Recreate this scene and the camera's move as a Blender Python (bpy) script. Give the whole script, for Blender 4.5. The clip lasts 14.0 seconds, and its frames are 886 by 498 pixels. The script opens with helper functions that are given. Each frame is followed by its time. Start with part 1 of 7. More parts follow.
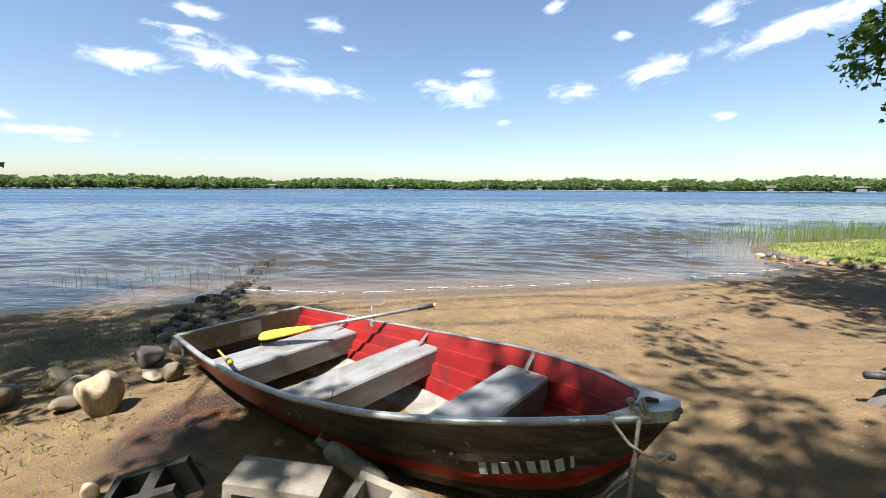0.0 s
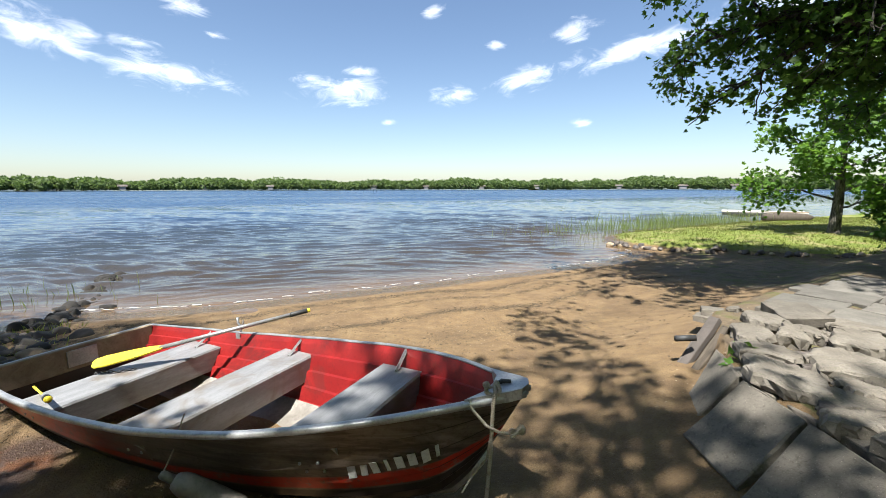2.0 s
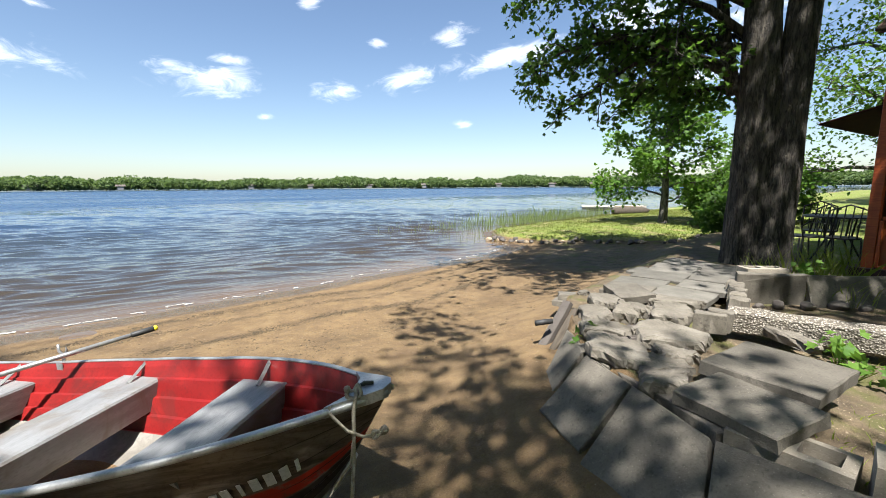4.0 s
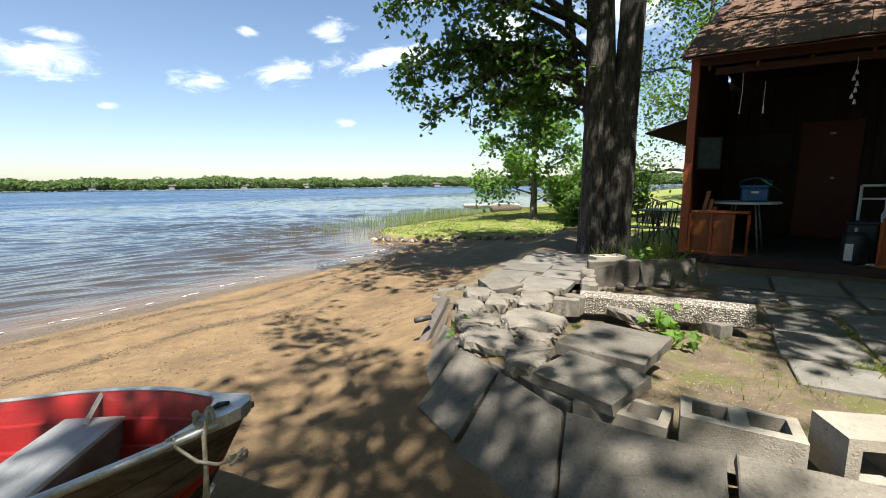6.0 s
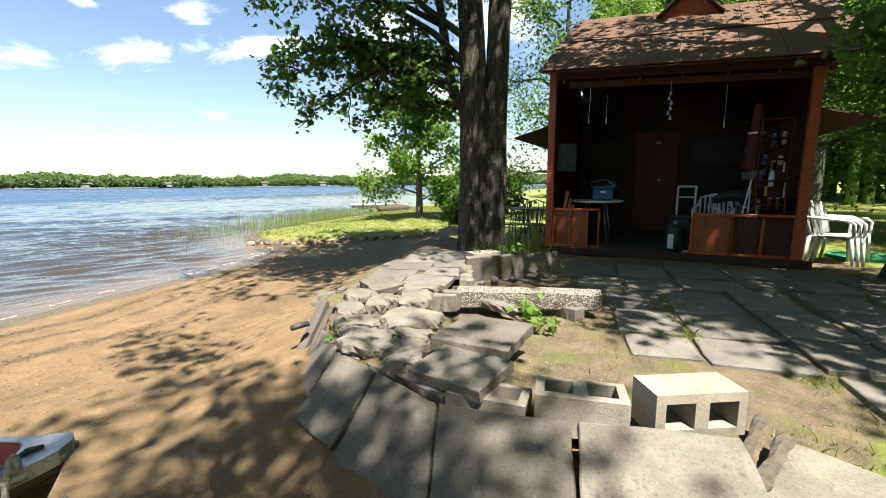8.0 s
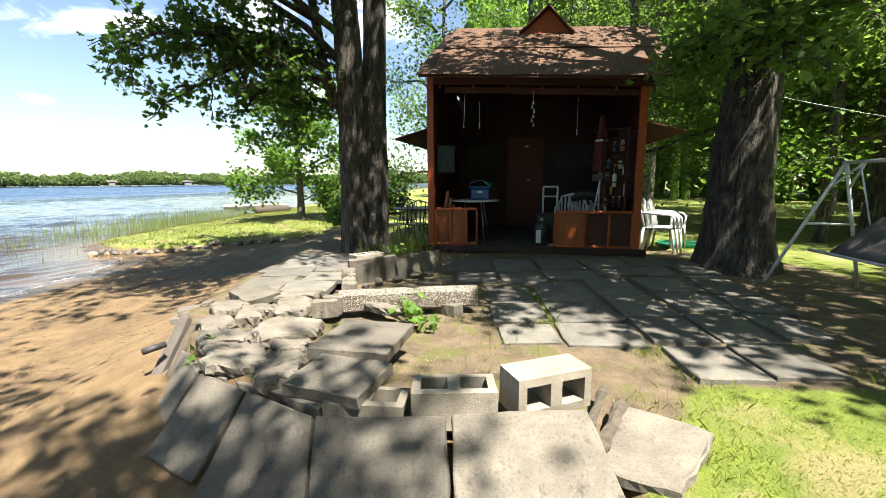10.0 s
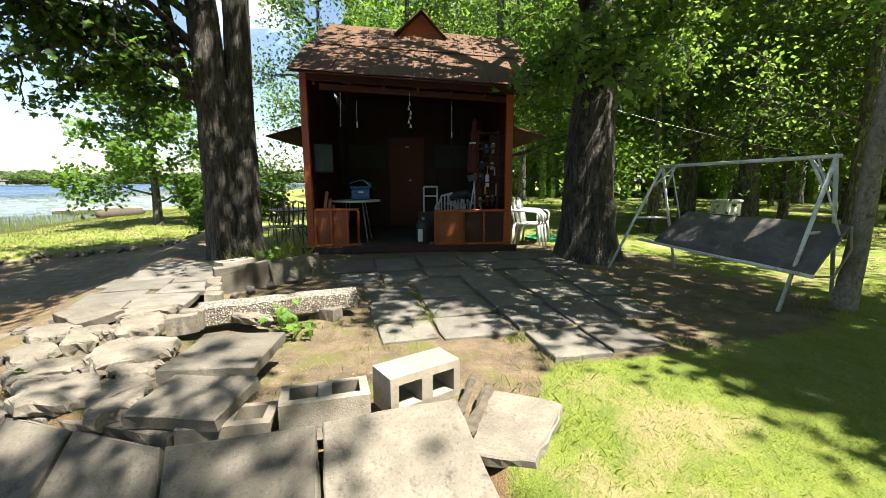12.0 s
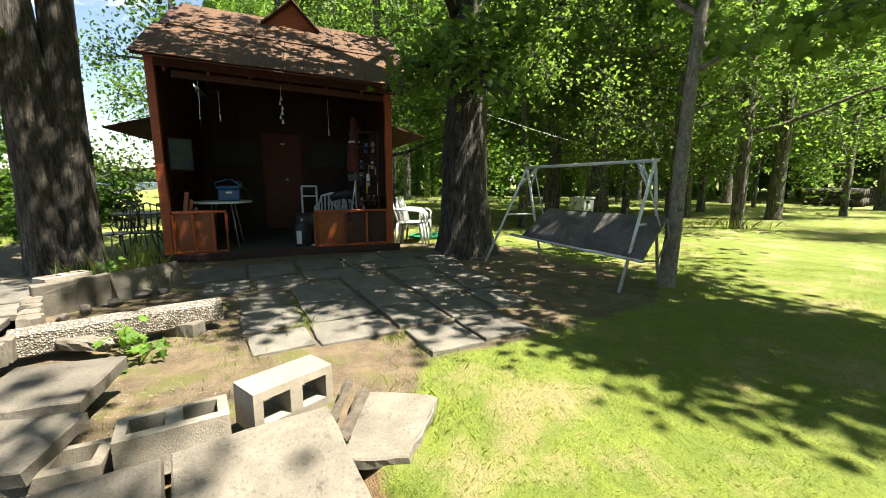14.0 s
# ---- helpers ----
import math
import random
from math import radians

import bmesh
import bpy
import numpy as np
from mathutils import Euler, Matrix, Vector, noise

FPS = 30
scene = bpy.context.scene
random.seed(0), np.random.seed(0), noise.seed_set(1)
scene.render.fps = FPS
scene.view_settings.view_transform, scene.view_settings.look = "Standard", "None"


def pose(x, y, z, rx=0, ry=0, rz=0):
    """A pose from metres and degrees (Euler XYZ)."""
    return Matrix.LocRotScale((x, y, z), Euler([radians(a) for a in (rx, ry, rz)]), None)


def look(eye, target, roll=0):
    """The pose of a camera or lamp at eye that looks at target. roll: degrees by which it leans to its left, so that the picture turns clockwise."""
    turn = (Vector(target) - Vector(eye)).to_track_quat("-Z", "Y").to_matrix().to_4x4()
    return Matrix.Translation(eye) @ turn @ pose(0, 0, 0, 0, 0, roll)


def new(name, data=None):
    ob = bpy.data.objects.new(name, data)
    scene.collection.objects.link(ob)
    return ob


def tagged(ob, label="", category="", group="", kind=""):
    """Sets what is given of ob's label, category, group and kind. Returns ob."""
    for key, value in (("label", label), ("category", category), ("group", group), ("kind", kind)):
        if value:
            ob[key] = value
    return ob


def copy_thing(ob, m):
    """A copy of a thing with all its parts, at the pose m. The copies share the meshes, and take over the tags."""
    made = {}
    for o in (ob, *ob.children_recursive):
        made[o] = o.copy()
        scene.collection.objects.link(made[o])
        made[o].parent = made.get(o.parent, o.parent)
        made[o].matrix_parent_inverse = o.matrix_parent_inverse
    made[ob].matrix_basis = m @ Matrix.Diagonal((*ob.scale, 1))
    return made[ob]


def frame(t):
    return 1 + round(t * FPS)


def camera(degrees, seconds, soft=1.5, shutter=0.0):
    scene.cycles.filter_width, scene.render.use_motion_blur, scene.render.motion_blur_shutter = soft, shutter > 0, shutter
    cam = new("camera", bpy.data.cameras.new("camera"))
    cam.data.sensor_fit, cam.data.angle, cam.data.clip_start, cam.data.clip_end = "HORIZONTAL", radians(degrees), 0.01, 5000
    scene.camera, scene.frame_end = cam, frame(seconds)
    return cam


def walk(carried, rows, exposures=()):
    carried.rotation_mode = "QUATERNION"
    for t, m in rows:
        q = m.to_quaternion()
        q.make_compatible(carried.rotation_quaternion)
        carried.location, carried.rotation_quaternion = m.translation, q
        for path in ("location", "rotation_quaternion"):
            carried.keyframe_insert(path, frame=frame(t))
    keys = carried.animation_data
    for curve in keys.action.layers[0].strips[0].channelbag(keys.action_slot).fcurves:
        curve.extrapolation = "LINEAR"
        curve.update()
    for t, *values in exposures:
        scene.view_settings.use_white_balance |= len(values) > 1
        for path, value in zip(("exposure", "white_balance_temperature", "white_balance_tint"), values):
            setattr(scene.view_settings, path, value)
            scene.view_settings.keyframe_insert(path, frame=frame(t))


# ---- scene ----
cam = camera(93.4, 14.0, 0.65)
PATH = [
    (0, (0.61, -1.226, 1.151), (0.612, 0.754, 0.865), 0.3),
    (0.5, (0.645, -1.231, 1.156), (0.776, 0.744, 0.869), 0.2),
    (1, (0.678, -1.23, 1.152), (0.939, 0.733, 0.866), 0.1),
    (1.5, (0.709, -1.239, 1.15), (1.101, 0.702, 0.864), -0.0),
    (2, (0.74, -1.238, 1.146), (1.258, 0.673, 0.86), -0.1),
    (2.5, (0.774, -1.245, 1.148), (1.419, 0.626, 0.859), -0.1),
    (3, (0.808, -1.252, 1.145), (1.573, 0.573, 0.855), -0.1),
    (3.5, (0.844, -1.259, 1.145), (1.727, 0.512, 0.853), -0.2),
    (4, (0.877, -1.276, 1.147), (1.873, 0.433, 0.853), -0.4),
    (6.5, (0.979, -1.345, 1.144), (2.478, -0.055, 0.844), -0.5),
    (7, (0.989, -1.372, 1.15), (2.569, -0.183, 0.848), -0.4),
    (7.5, (1.004, -1.396, 1.151), (2.659, -0.315, 0.847), -0.4),
    (8, (1.017, -1.412, 1.154), (2.738, -0.441, 0.848), -0.4),
    (10.5, (1.045, -1.512, 1.182), (2.987, -1.157, 0.866), -0.4),
    (11, (1.048, -1.534, 1.184), (3.01, -1.31, 0.866), -0.4),
    (11.5, (1.042, -1.564, 1.188), (3.015, -1.47, 0.87), -0.3),
    (12, (1.039, -1.595, 1.187), (3.013, -1.632, 0.868), -0.3),
    (12.5, (1.038, -1.619, 1.188), (3.005, -1.786, 0.867), -0.2),
    (13, (1.037, -1.639, 1.188), (2.989, -1.937, 0.866), -0.2),
    (13.5, (1.032, -1.664, 1.189), (2.958, -2.092, 0.865), -0.2),
    (14, (1.025, -1.697, 1.191), (2.919, -2.251, 0.866), -0.2),
]
walk(cam, [(t, look(eye, target, roll)) for t, eye, target, roll in PATH],
     [(0, 1.72, 6150, 10), (3, 1.66, 6100, 10), (4, 1.68, 6100, 10), (6.5, 1.82, 6350, 10), (8, 2.06, 6500, 10), (11, 2.25, 6550, 9), (14, 2.3, 6800, 8)])

# ---- light ----
SUN = Vector((-0.27, -0.36, 0.89)).normalized()
world = bpy.data.worlds.new("sky")
scene.world = world
world.use_nodes = True
wn = world.node_tree
sky = wn.nodes.new("ShaderNodeTexSky")
sky.sky_type = "NISHITA"
sky.sun_disc = False
sky.sun_elevation = math.asin(SUN.z)
sky.sun_rotation = math.atan2(SUN.x, SUN.y)
sky.air_density, sky.dust_density, sky.ozone_density = 1.0, 0.75, 0.5
wn.nodes["Background"].inputs["Strength"].default_value = 0.052
wn.links.new(sky.outputs[0], wn.nodes["Background"].inputs["Color"])
lamp = bpy.data.lights.new("sun", "SUN")
lamp.energy, lamp.angle, lamp.color = 5.0, radians(0.55), (1.0, 0.95, 0.86)
sun = new("sun", lamp)
sun.matrix_world = look(SUN * 50, (0, 0, 0))


# ---- materials ----
class Nodes:
    def __init__(self, name):
        self.mat = bpy.data.materials.new(name)
        self.mat.use_nodes = True
        self.t = self.mat.node_tree
        self.p = self.t.nodes["Principled BSDF"]
        self.tc = self.t.nodes.new("ShaderNodeTexCoord").outputs["Object"]

    def put(self, socket, value):
        if isinstance(value, bpy.types.NodeSocket):
            self.t.links.new(value, socket)
        elif value is not None:
            if isinstance(value, tuple) and len(value) == 3 and socket.type == "RGBA":
                value = (*value, 1.0)
            socket.default_value = value

    def noise(self, scale, detail=4.0, rough=0.6, vec=None, stretch=None, distort=0.0):
        vec = self.tc if vec is None else vec
        if stretch:
            m = self.t.nodes.new("ShaderNodeMapping")
            self.put(m.inputs["Vector"], vec)
            m.inputs["Scale"].default_value = stretch
            vec = m.outputs[0]
        n = self.t.nodes.new("ShaderNodeTexNoise")
        self.put(n.inputs["Vector"], vec)
        n.inputs["Scale"].default_value, n.inputs["Detail"].default_value = scale, detail
        n.inputs["Roughness"].default_value, n.inputs["Distortion"].default_value = rough, distort
        return n.outputs["Fac"]

    def voronoi(self, scale, vec=None, out="Distance", feature="F1"):
        n = self.t.nodes.new("ShaderNodeTexVoronoi")
        n.feature = feature
        self.put(n.inputs["Vector"], self.tc if vec is None else vec)
        n.inputs["Scale"].default_value = scale
        return n.outputs[out]

    def attr(self, name):
        n = self.t.nodes.new("ShaderNodeAttribute")
        n.attribute_name = name
        return n.outputs["Fac"]

    def math(self, op, a, b=None, clamp=False):
        n = self.t.nodes.new("ShaderNodeMath")
        n.operation, n.use_clamp = op, clamp
        self.put(n.inputs[0], a)
        self.put(n.inputs[1], b)
        return n.outputs[0]

    def step(self, x, lo, hi, out_lo=0.0, out_hi=1.0):
        n = self.t.nodes.new("ShaderNodeMapRange")
        n.interpolation_type = "SMOOTHSTEP"
        for k, v in zip(("Value", "From Min", "From Max", "To Min", "To Max"), (x, lo, hi, out_lo, out_hi)):
            self.put(n.inputs[k], v)
        return n.outputs[0]

    def mix(self, fac, a, b, how="MIX"):
        n = self.t.nodes.new("ShaderNodeMix")
        n.data_type, n.blend_type = "RGBA", how
        self.put(n.inputs[0], fac)
        self.put(n.inputs[6], a)
        self.put(n.inputs[7], b)
        return n.outputs[2]

    def random(self):
        return self.t.nodes.new("ShaderNodeObjectInfo").outputs["Random"]

    def island(self):
        return self.t.nodes.new("ShaderNodeNewGeometry").outputs["Random Per Island"]

    def xyz(self, which):
        n = self.t.nodes.new("ShaderNodeSeparateXYZ")
        self.put(n.inputs[0], self.tc)
        return n.outputs[which]

    def bump(self, height, strength=0.4, distance=0.01):
        n = self.t.nodes.new("ShaderNodeBump")
        n.inputs["Strength"].default_value, n.inputs["Distance"].default_value = strength, distance
        self.put(n.inputs["Height"], height)
        self.t.links.new(n.outputs[0], self.p.inputs["Normal"])

    def done(self, color, rough=0.8, metal=0.0, **more):
        self.put(self.p.inputs["Base Color"], color)
        self.put(self.p.inputs["Roughness"], rough)
        self.put(self.p.inputs["Metallic"], metal)
        for key, value in more.items():
            self.put(self.p.inputs[key.replace("_", " ")], value)
        return self.mat


def mottled(name, a, b, rough=0.8, scale=6.0, fine=60.0, bump=0.3, metal=0.0, stretch=None, depth=0.004, vary=0.0, dirt=None):
    """A surface of two tones at two scales, with a fine relief."""
    n = Nodes(name)
    big, small = n.noise(scale, stretch=stretch), n.noise(fine, 3.0, stretch=stretch)
    col = n.mix(n.step(big, 0.35, 0.65), a, b)
    col = n.mix(n.math("MULTIPLY", n.step(small, 0.45, 0.7), 0.35), col, tuple(v * 0.45 for v in a))
    if dirt:
        col = n.mix(n.step(n.noise(scale * 0.6, 5.0, 0.7, distort=1.0), 0.52, 0.66), col, dirt)
    if vary:
        col = n.mix(n.math("MULTIPLY", n.random(), vary), col, tuple(v * 0.5 for v in b))
    n.bump(n.math("ADD", n.math("MULTIPLY", big, 0.5), small), bump, depth)
    return n.done(col, rough, metal)


def concrete(name, a, b, dark, pebbles=0.0):
    n = Nodes(name)
    big, fine = n.noise(3.5, 6.0, 0.65, distort=0.6), n.noise(70.0, 4.0)
    grit = n.voronoi(140.0)
    col = n.mix(n.step(big, 0.35, 0.68), a, b)
    col = n.mix(n.step(n.noise(9.0, 6.0, 0.7), 0.55, 0.72, 0.0, 0.75), col, dark)
    col = n.mix(n.step(fine, 0.50, 0.74, 0.0, 0.55), col, dark)
    col = n.mix(n.step(n.noise(24.0, 6.0, 0.75), 0.54, 0.72, 0.0, 0.45), col, tuple(v * 0.7 for v in dark))
    col = n.mix(n.step(n.voronoi(60.0), 0.16, 0.06, 0.0, 0.8), col, tuple(min(1, v * 1.8) for v in b))
    col = n.mix(n.step(grit, 0.0, 0.28, 0.5, 0.0), col, tuple(min(1, v * 1.6) for v in b))
    col = n.mix(n.math("MULTIPLY", n.random(), 0.45), col, tuple(v * 0.6 for v in dark))
    height = n.math("ADD", fine, n.math("MULTIPLY", grit, 0.6))
    if pebbles:
        cell = n.voronoi(78.0)
        hue = n.voronoi(78.0, out="Color")
        tone = n.t.nodes.new("ShaderNodeSeparateColor")
        n.put(tone.inputs[0], hue)
        stone = n.mix(tone.outputs[0], (0.13, 0.11, 0.09), (0.42, 0.375, 0.31))
        col = n.mix(n.step(cell, 0.34, 0.60), stone, (0.10, 0.085, 0.066))
        height = n.math("SUBTRACT", height, n.math("MULTIPLY", cell, 4.0))
    n.bump(n.math("ADD", height, n.math("MULTIPLY", n.noise(24.0, 6.0, 0.75), 1.2)), 0.45, 0.005 + 0.006 * pebbles)
    return n.done(col, 0.92)


def leaf_material(name, a, b, glow=0.35):
    n = Nodes(name)
    pick = n.island()
    col = n.mix(pick, a, b)
    col = n.mix(n.step(n.noise(1.1, 2.0), 0.35, 0.7, 0.0, 0.45), col, tuple(v * 0.55 for v in a))
    n.done(col, 0.6)
    n.p.inputs["Specular IOR Level"].default_value = 0.35
    through_leaf = n.t.nodes.new("ShaderNodeBsdfTranslucent")
    n.put(through_leaf.inputs["Color"], n.mix(0.5, col, (b[0] * 1.6, b[1] * 1.7, b[2] * 1.0)))
    both = n.t.nodes.new("ShaderNodeMixShader")
    both.inputs[0].default_value = glow
    n.t.links.new(n.p.outputs[0], both.inputs[1])
    n.t.links.new(through_leaf.outputs[0], both.inputs[2])
    n.t.links.new(both.outputs[0], n.t.nodes["Material Output"].inputs["Surface"])
    return n.mat


def wood(name, a, b, rough=0.55, grain=(1.0, 1.0, 9.0), scale=6.0, coat=0.0):
    n = Nodes(name)
    ring = n.noise(scale, 5.0, 0.65, stretch=grain, distort=0.8)
    fine = n.noise(scale * 9, 3.0, stretch=grain)
    col = n.mix(n.step(ring, 0.3, 0.7), a, b)
    col = n.mix(n.step(fine, 0.5, 0.8, 0.0, 0.5), col, tuple(v * 0.4 for v in a))
    col = n.mix(n.math("MULTIPLY", n.random(), 0.3), col, tuple(v * 0.5 for v in a))
    n.bump(n.math("ADD", ring, fine), 0.3, 0.003)
    return n.done(col, rough, Coat_Weight=coat)


def bark_material(name, a, b):
    n = Nodes(name)
    ridges = n.noise(15.0, 6.0, 0.7, stretch=(1.0, 1.0, 0.20), distort=0.9)
    fine = n.noise(60.0, 3.0, stretch=(1.0, 1.0, 0.4))
    col = n.mix(n.step(ridges, 0.34, 0.62), tuple(v * 0.3 for v in a), b)
    col = n.mix(n.step(n.noise(2.2), 0.4, 0.7, 0.0, 0.6), col, a)
    plates = n.noise(34.0, 4.0, 0.6, stretch=(1.0, 1.0, 0.22), distort=0.6)
    col = n.mix(n.step(plates, 0.50, 0.38, 0.0, 0.8), col, tuple(v * 0.22 for v in a))
    n.bump(n.math("ADD", n.math("ADD", ridges, n.math("MULTIPLY", plates, 0.7)), n.math("MULTIPLY", fine, 0.3)), 1.0, 0.035)
    return n.done(col, 0.95)


def ground_material():
    n = Nodes("beach_sand_and_lawn")
    big, mid, fine = n.noise(0.8, 5.0), n.noise(5.0, 6.0, 0.7), n.noise(90.0, 4.0, 0.7)
    grain = n.noise(420.0, 2.0)
    sand = n.mix(n.step(mid, 0.3, 0.7), (0.130, 0.080, 0.034), (0.208, 0.136, 0.060))
    sand = n.mix(n.step(fine, 0.42, 0.72, 0.0, 0.6), sand, (0.07, 0.042, 0.021))
    sand = n.mix(n.step(grain, 0.55, 0.75, 0.0, 0.4), sand, (0.32, 0.23, 0.145))
    sand = n.mix(n.step(n.noise(170.0, 3.0, 0.7), 0.60, 0.70, 0.0, 0.7), sand, (0.045, 0.027, 0.013))
    sand = n.mix(n.step(n.noise(1.7, 6.0, 0.7, distort=0.8), 0.42, 0.62, 0.0, 0.45), sand, (0.085, 0.050, 0.022))
    sand = n.mix(n.step(n.voronoi(75.0), 0.13, 0.05, 0.0, 0.7), sand, (0.36, 0.28, 0.19))
    # twigs, husks and shells washed up in bands along the shore
    wrack = n.math("MULTIPLY", n.attr("wrack"), n.step(n.math("ADD", n.noise(60.0, 5.0, 0.7), n.math("MULTIPLY", n.noise(6.0, 4.0, 0.7), 0.7)), 0.83, 0.92))
    sand = n.mix(wrack, sand, (0.042, 0.028, 0.010))
    rust = n.math("MULTIPLY", n.attr("stain"), n.step(n.noise(7.0, 5.0, 0.65), 0.15, 0.4))
    sand = n.mix(rust, sand, (0.030, 0.013, 0.005))
    sand = n.mix(n.math("MULTIPLY", n.attr("stain"), n.step(n.noise(4.0, 4.0), 0.48, 0.62, 0.0, 0.9)), sand, (0.095, 0.032, 0.006))
    soil = n.mix(n.step(mid, 0.3, 0.7), (0.062, 0.043, 0.024), (0.145, 0.104, 0.060))
    soil = n.mix(n.step(fine, 0.5, 0.75, 0.0, 0.6), soil, (0.19, 0.145, 0.09))
    soil = n.mix(n.step(n.voronoi(55.0), 0.14, 0.06, 0.0, 0.7), soil, (0.30, 0.25, 0.18))
    soil = n.mix(n.step(n.noise(3.0, 4.0), 0.50, 0.64, 0.0, 0.85), soil, (0.085, 0.085, 0.018))
    turf = n.mix(n.step(mid, 0.3, 0.7), (0.088, 0.122, 0.010), (0.150, 0.178, 0.018))
    turf = n.mix(n.step(fine, 0.42, 0.7, 0.0, 0.6), turf, (0.050, 0.085, 0.008))
    turf = n.mix(n.step(n.noise(1.3, 6.0, 0.7), 0.48, 0.64, 0.0, 0.85), turf, (0.215, 0.175, 0.080))
    rag = n.math("MULTIPLY", n.math("SUBTRACT", mid, 0.5), 0.9)
    col = n.mix(n.step(n.math("ADD", n.attr("soil"), rag), 0.35, 0.65), sand, soil)
    col = n.mix(n.step(n.math("ADD", n.attr("lawn"), rag), 0.35, 0.65), col, turf)
    wet = n.step(n.math("ADD", n.attr("wet"), n.math("MULTIPLY", rag, 0.25)), 0.3, 0.8)
    pool = n.math("MAXIMUM", wet, n.math("MULTIPLY", n.attr("stain"), 0.55))
    col = n.mix(n.math("MULTIPLY", wet, 0.62), col, (0.06, 0.04, 0.022))
    dents = n.noise(16.0, 4.0, 0.6, distort=0.4)
    relief = n.math("ADD", n.math("MULTIPLY", mid, 2.4), n.math("MULTIPLY", dents, 2.2))
    n.bump(n.math("ADD", n.math("ADD", n.math("MULTIPLY", fine, 1.5), relief), n.math("MULTIPLY", wrack, 0.8)), 0.8, 0.014)
    return n.done(col, n.math("SUBTRACT", 0.95, n.math("MULTIPLY", pool, 0.72)))


def water_material():
    n = Nodes("lake_water")
    deep = n.attr("depth")
    col = n.mix(n.step(deep, 0.0, 0.035), (0.100, 0.064, 0.032), (0.036, 0.027, 0.017))
    col = n.mix(n.step(deep, 0.02, 0.17), col, (0.026, 0.032, 0.038))
    col = n.mix(n.step(deep, 0.13, 0.7), col, (0.016, 0.042, 0.090))
    ripple = n.noise(4.5, 2.0, 0.5, stretch=(0.5, 1.7, 1.0), distort=0.4)
    chop = n.noise(0.55, 4.0, 0.62, stretch=(0.4, 1.7, 1.0), distort=0.5)
    h = n.math("ADD", n.math("MULTIPLY", ripple, 0.012), n.math("MULTIPLY", chop, n.step(deep, 0.35, 1.0, 0.02, 0.35)))
    n.bump(h, 1.0, 1.0)
    patch = n.noise(0.045, 5.0, 0.65, stretch=(0.35, 1.6, 1.0), distort=0.6)
    calm = n.step(patch, 0.35, 0.65, 0.20, 0.34)
    far = n.step(deep, 0.75, 1.0)
    rough = n.math("ADD", n.math("MULTIPLY", calm, far), n.math("MULTIPLY", 0.015, n.math("SUBTRACT", 1.0, far)))
    return n.done(col, rough, IOR=1.33)


def hull_material():
    n = Nodes("weathered_aluminium_with_red_band")
    h = n.attr("girth")
    worn = n.noise(7.0, 6.0, 0.7, stretch=(0.5, 1.0, 1.0), distort=0.8)
    streak = n.noise(5.0, 5.0, 0.7, stretch=(0.35, 1.0, 4.0), distort=0.5)
    bare = n.mix(n.step(streak, 0.35, 0.65), (0.062, 0.046, 0.033), (0.155, 0.126, 0.098))
    bare = n.mix(n.step(n.noise(40.0, 4.0), 0.5, 0.75, 0.0, 0.6), bare, (0.035, 0.024, 0.017))
    red = n.mix(n.step(worn, 0.45, 0.75, 0.0, 0.6), (0.36, 0.028, 0.012), (0.20, 0.055, 0.032))
    low = n.math("MULTIPLY", n.step(h, 0.425, 0.44), n.step(n.math("ADD", h, n.math("MULTIPLY", n.attr("along"), 0.04)), 0.60, 0.58))
    stern = n.math("MULTIPLY", n.step(n.math("ADD", n.attr("along"), n.math("MULTIPLY", worn, 0.5)), 0.80, 0.55), n.step(h, 0.97, 0.93))
    col = n.mix(n.math("MULTIPLY", n.math("MAXIMUM", low, n.math("MULTIPLY", stern, n.step(worn, 0.32, 0.5))), n.step(n.noise(22.0, 5.0, 0.7), 0.68, 0.5, 0.25, 1.0)), bare, red)
    # shadow under each plank lap, painted in as a thin dark line
    for lap_shade in (0.502, 0.662, 0.822):
        gap = n.math("ABSOLUTE", n.math("SUBTRACT", h, lap_shade - 0.006))
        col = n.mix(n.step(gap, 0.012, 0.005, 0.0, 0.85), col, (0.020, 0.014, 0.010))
    # shade under the hull, painted as near-black below the stripe
    col = n.mix(n.step(h, 0.425, 0.41), col, (0.03, 0.022, 0.018))
    n.bump(n.math("ADD", n.noise(30.0, 4.0), n.math("MULTIPLY", worn, 1.5)), 0.2, 0.004)
    return n.done(col, 0.36, 0.45)


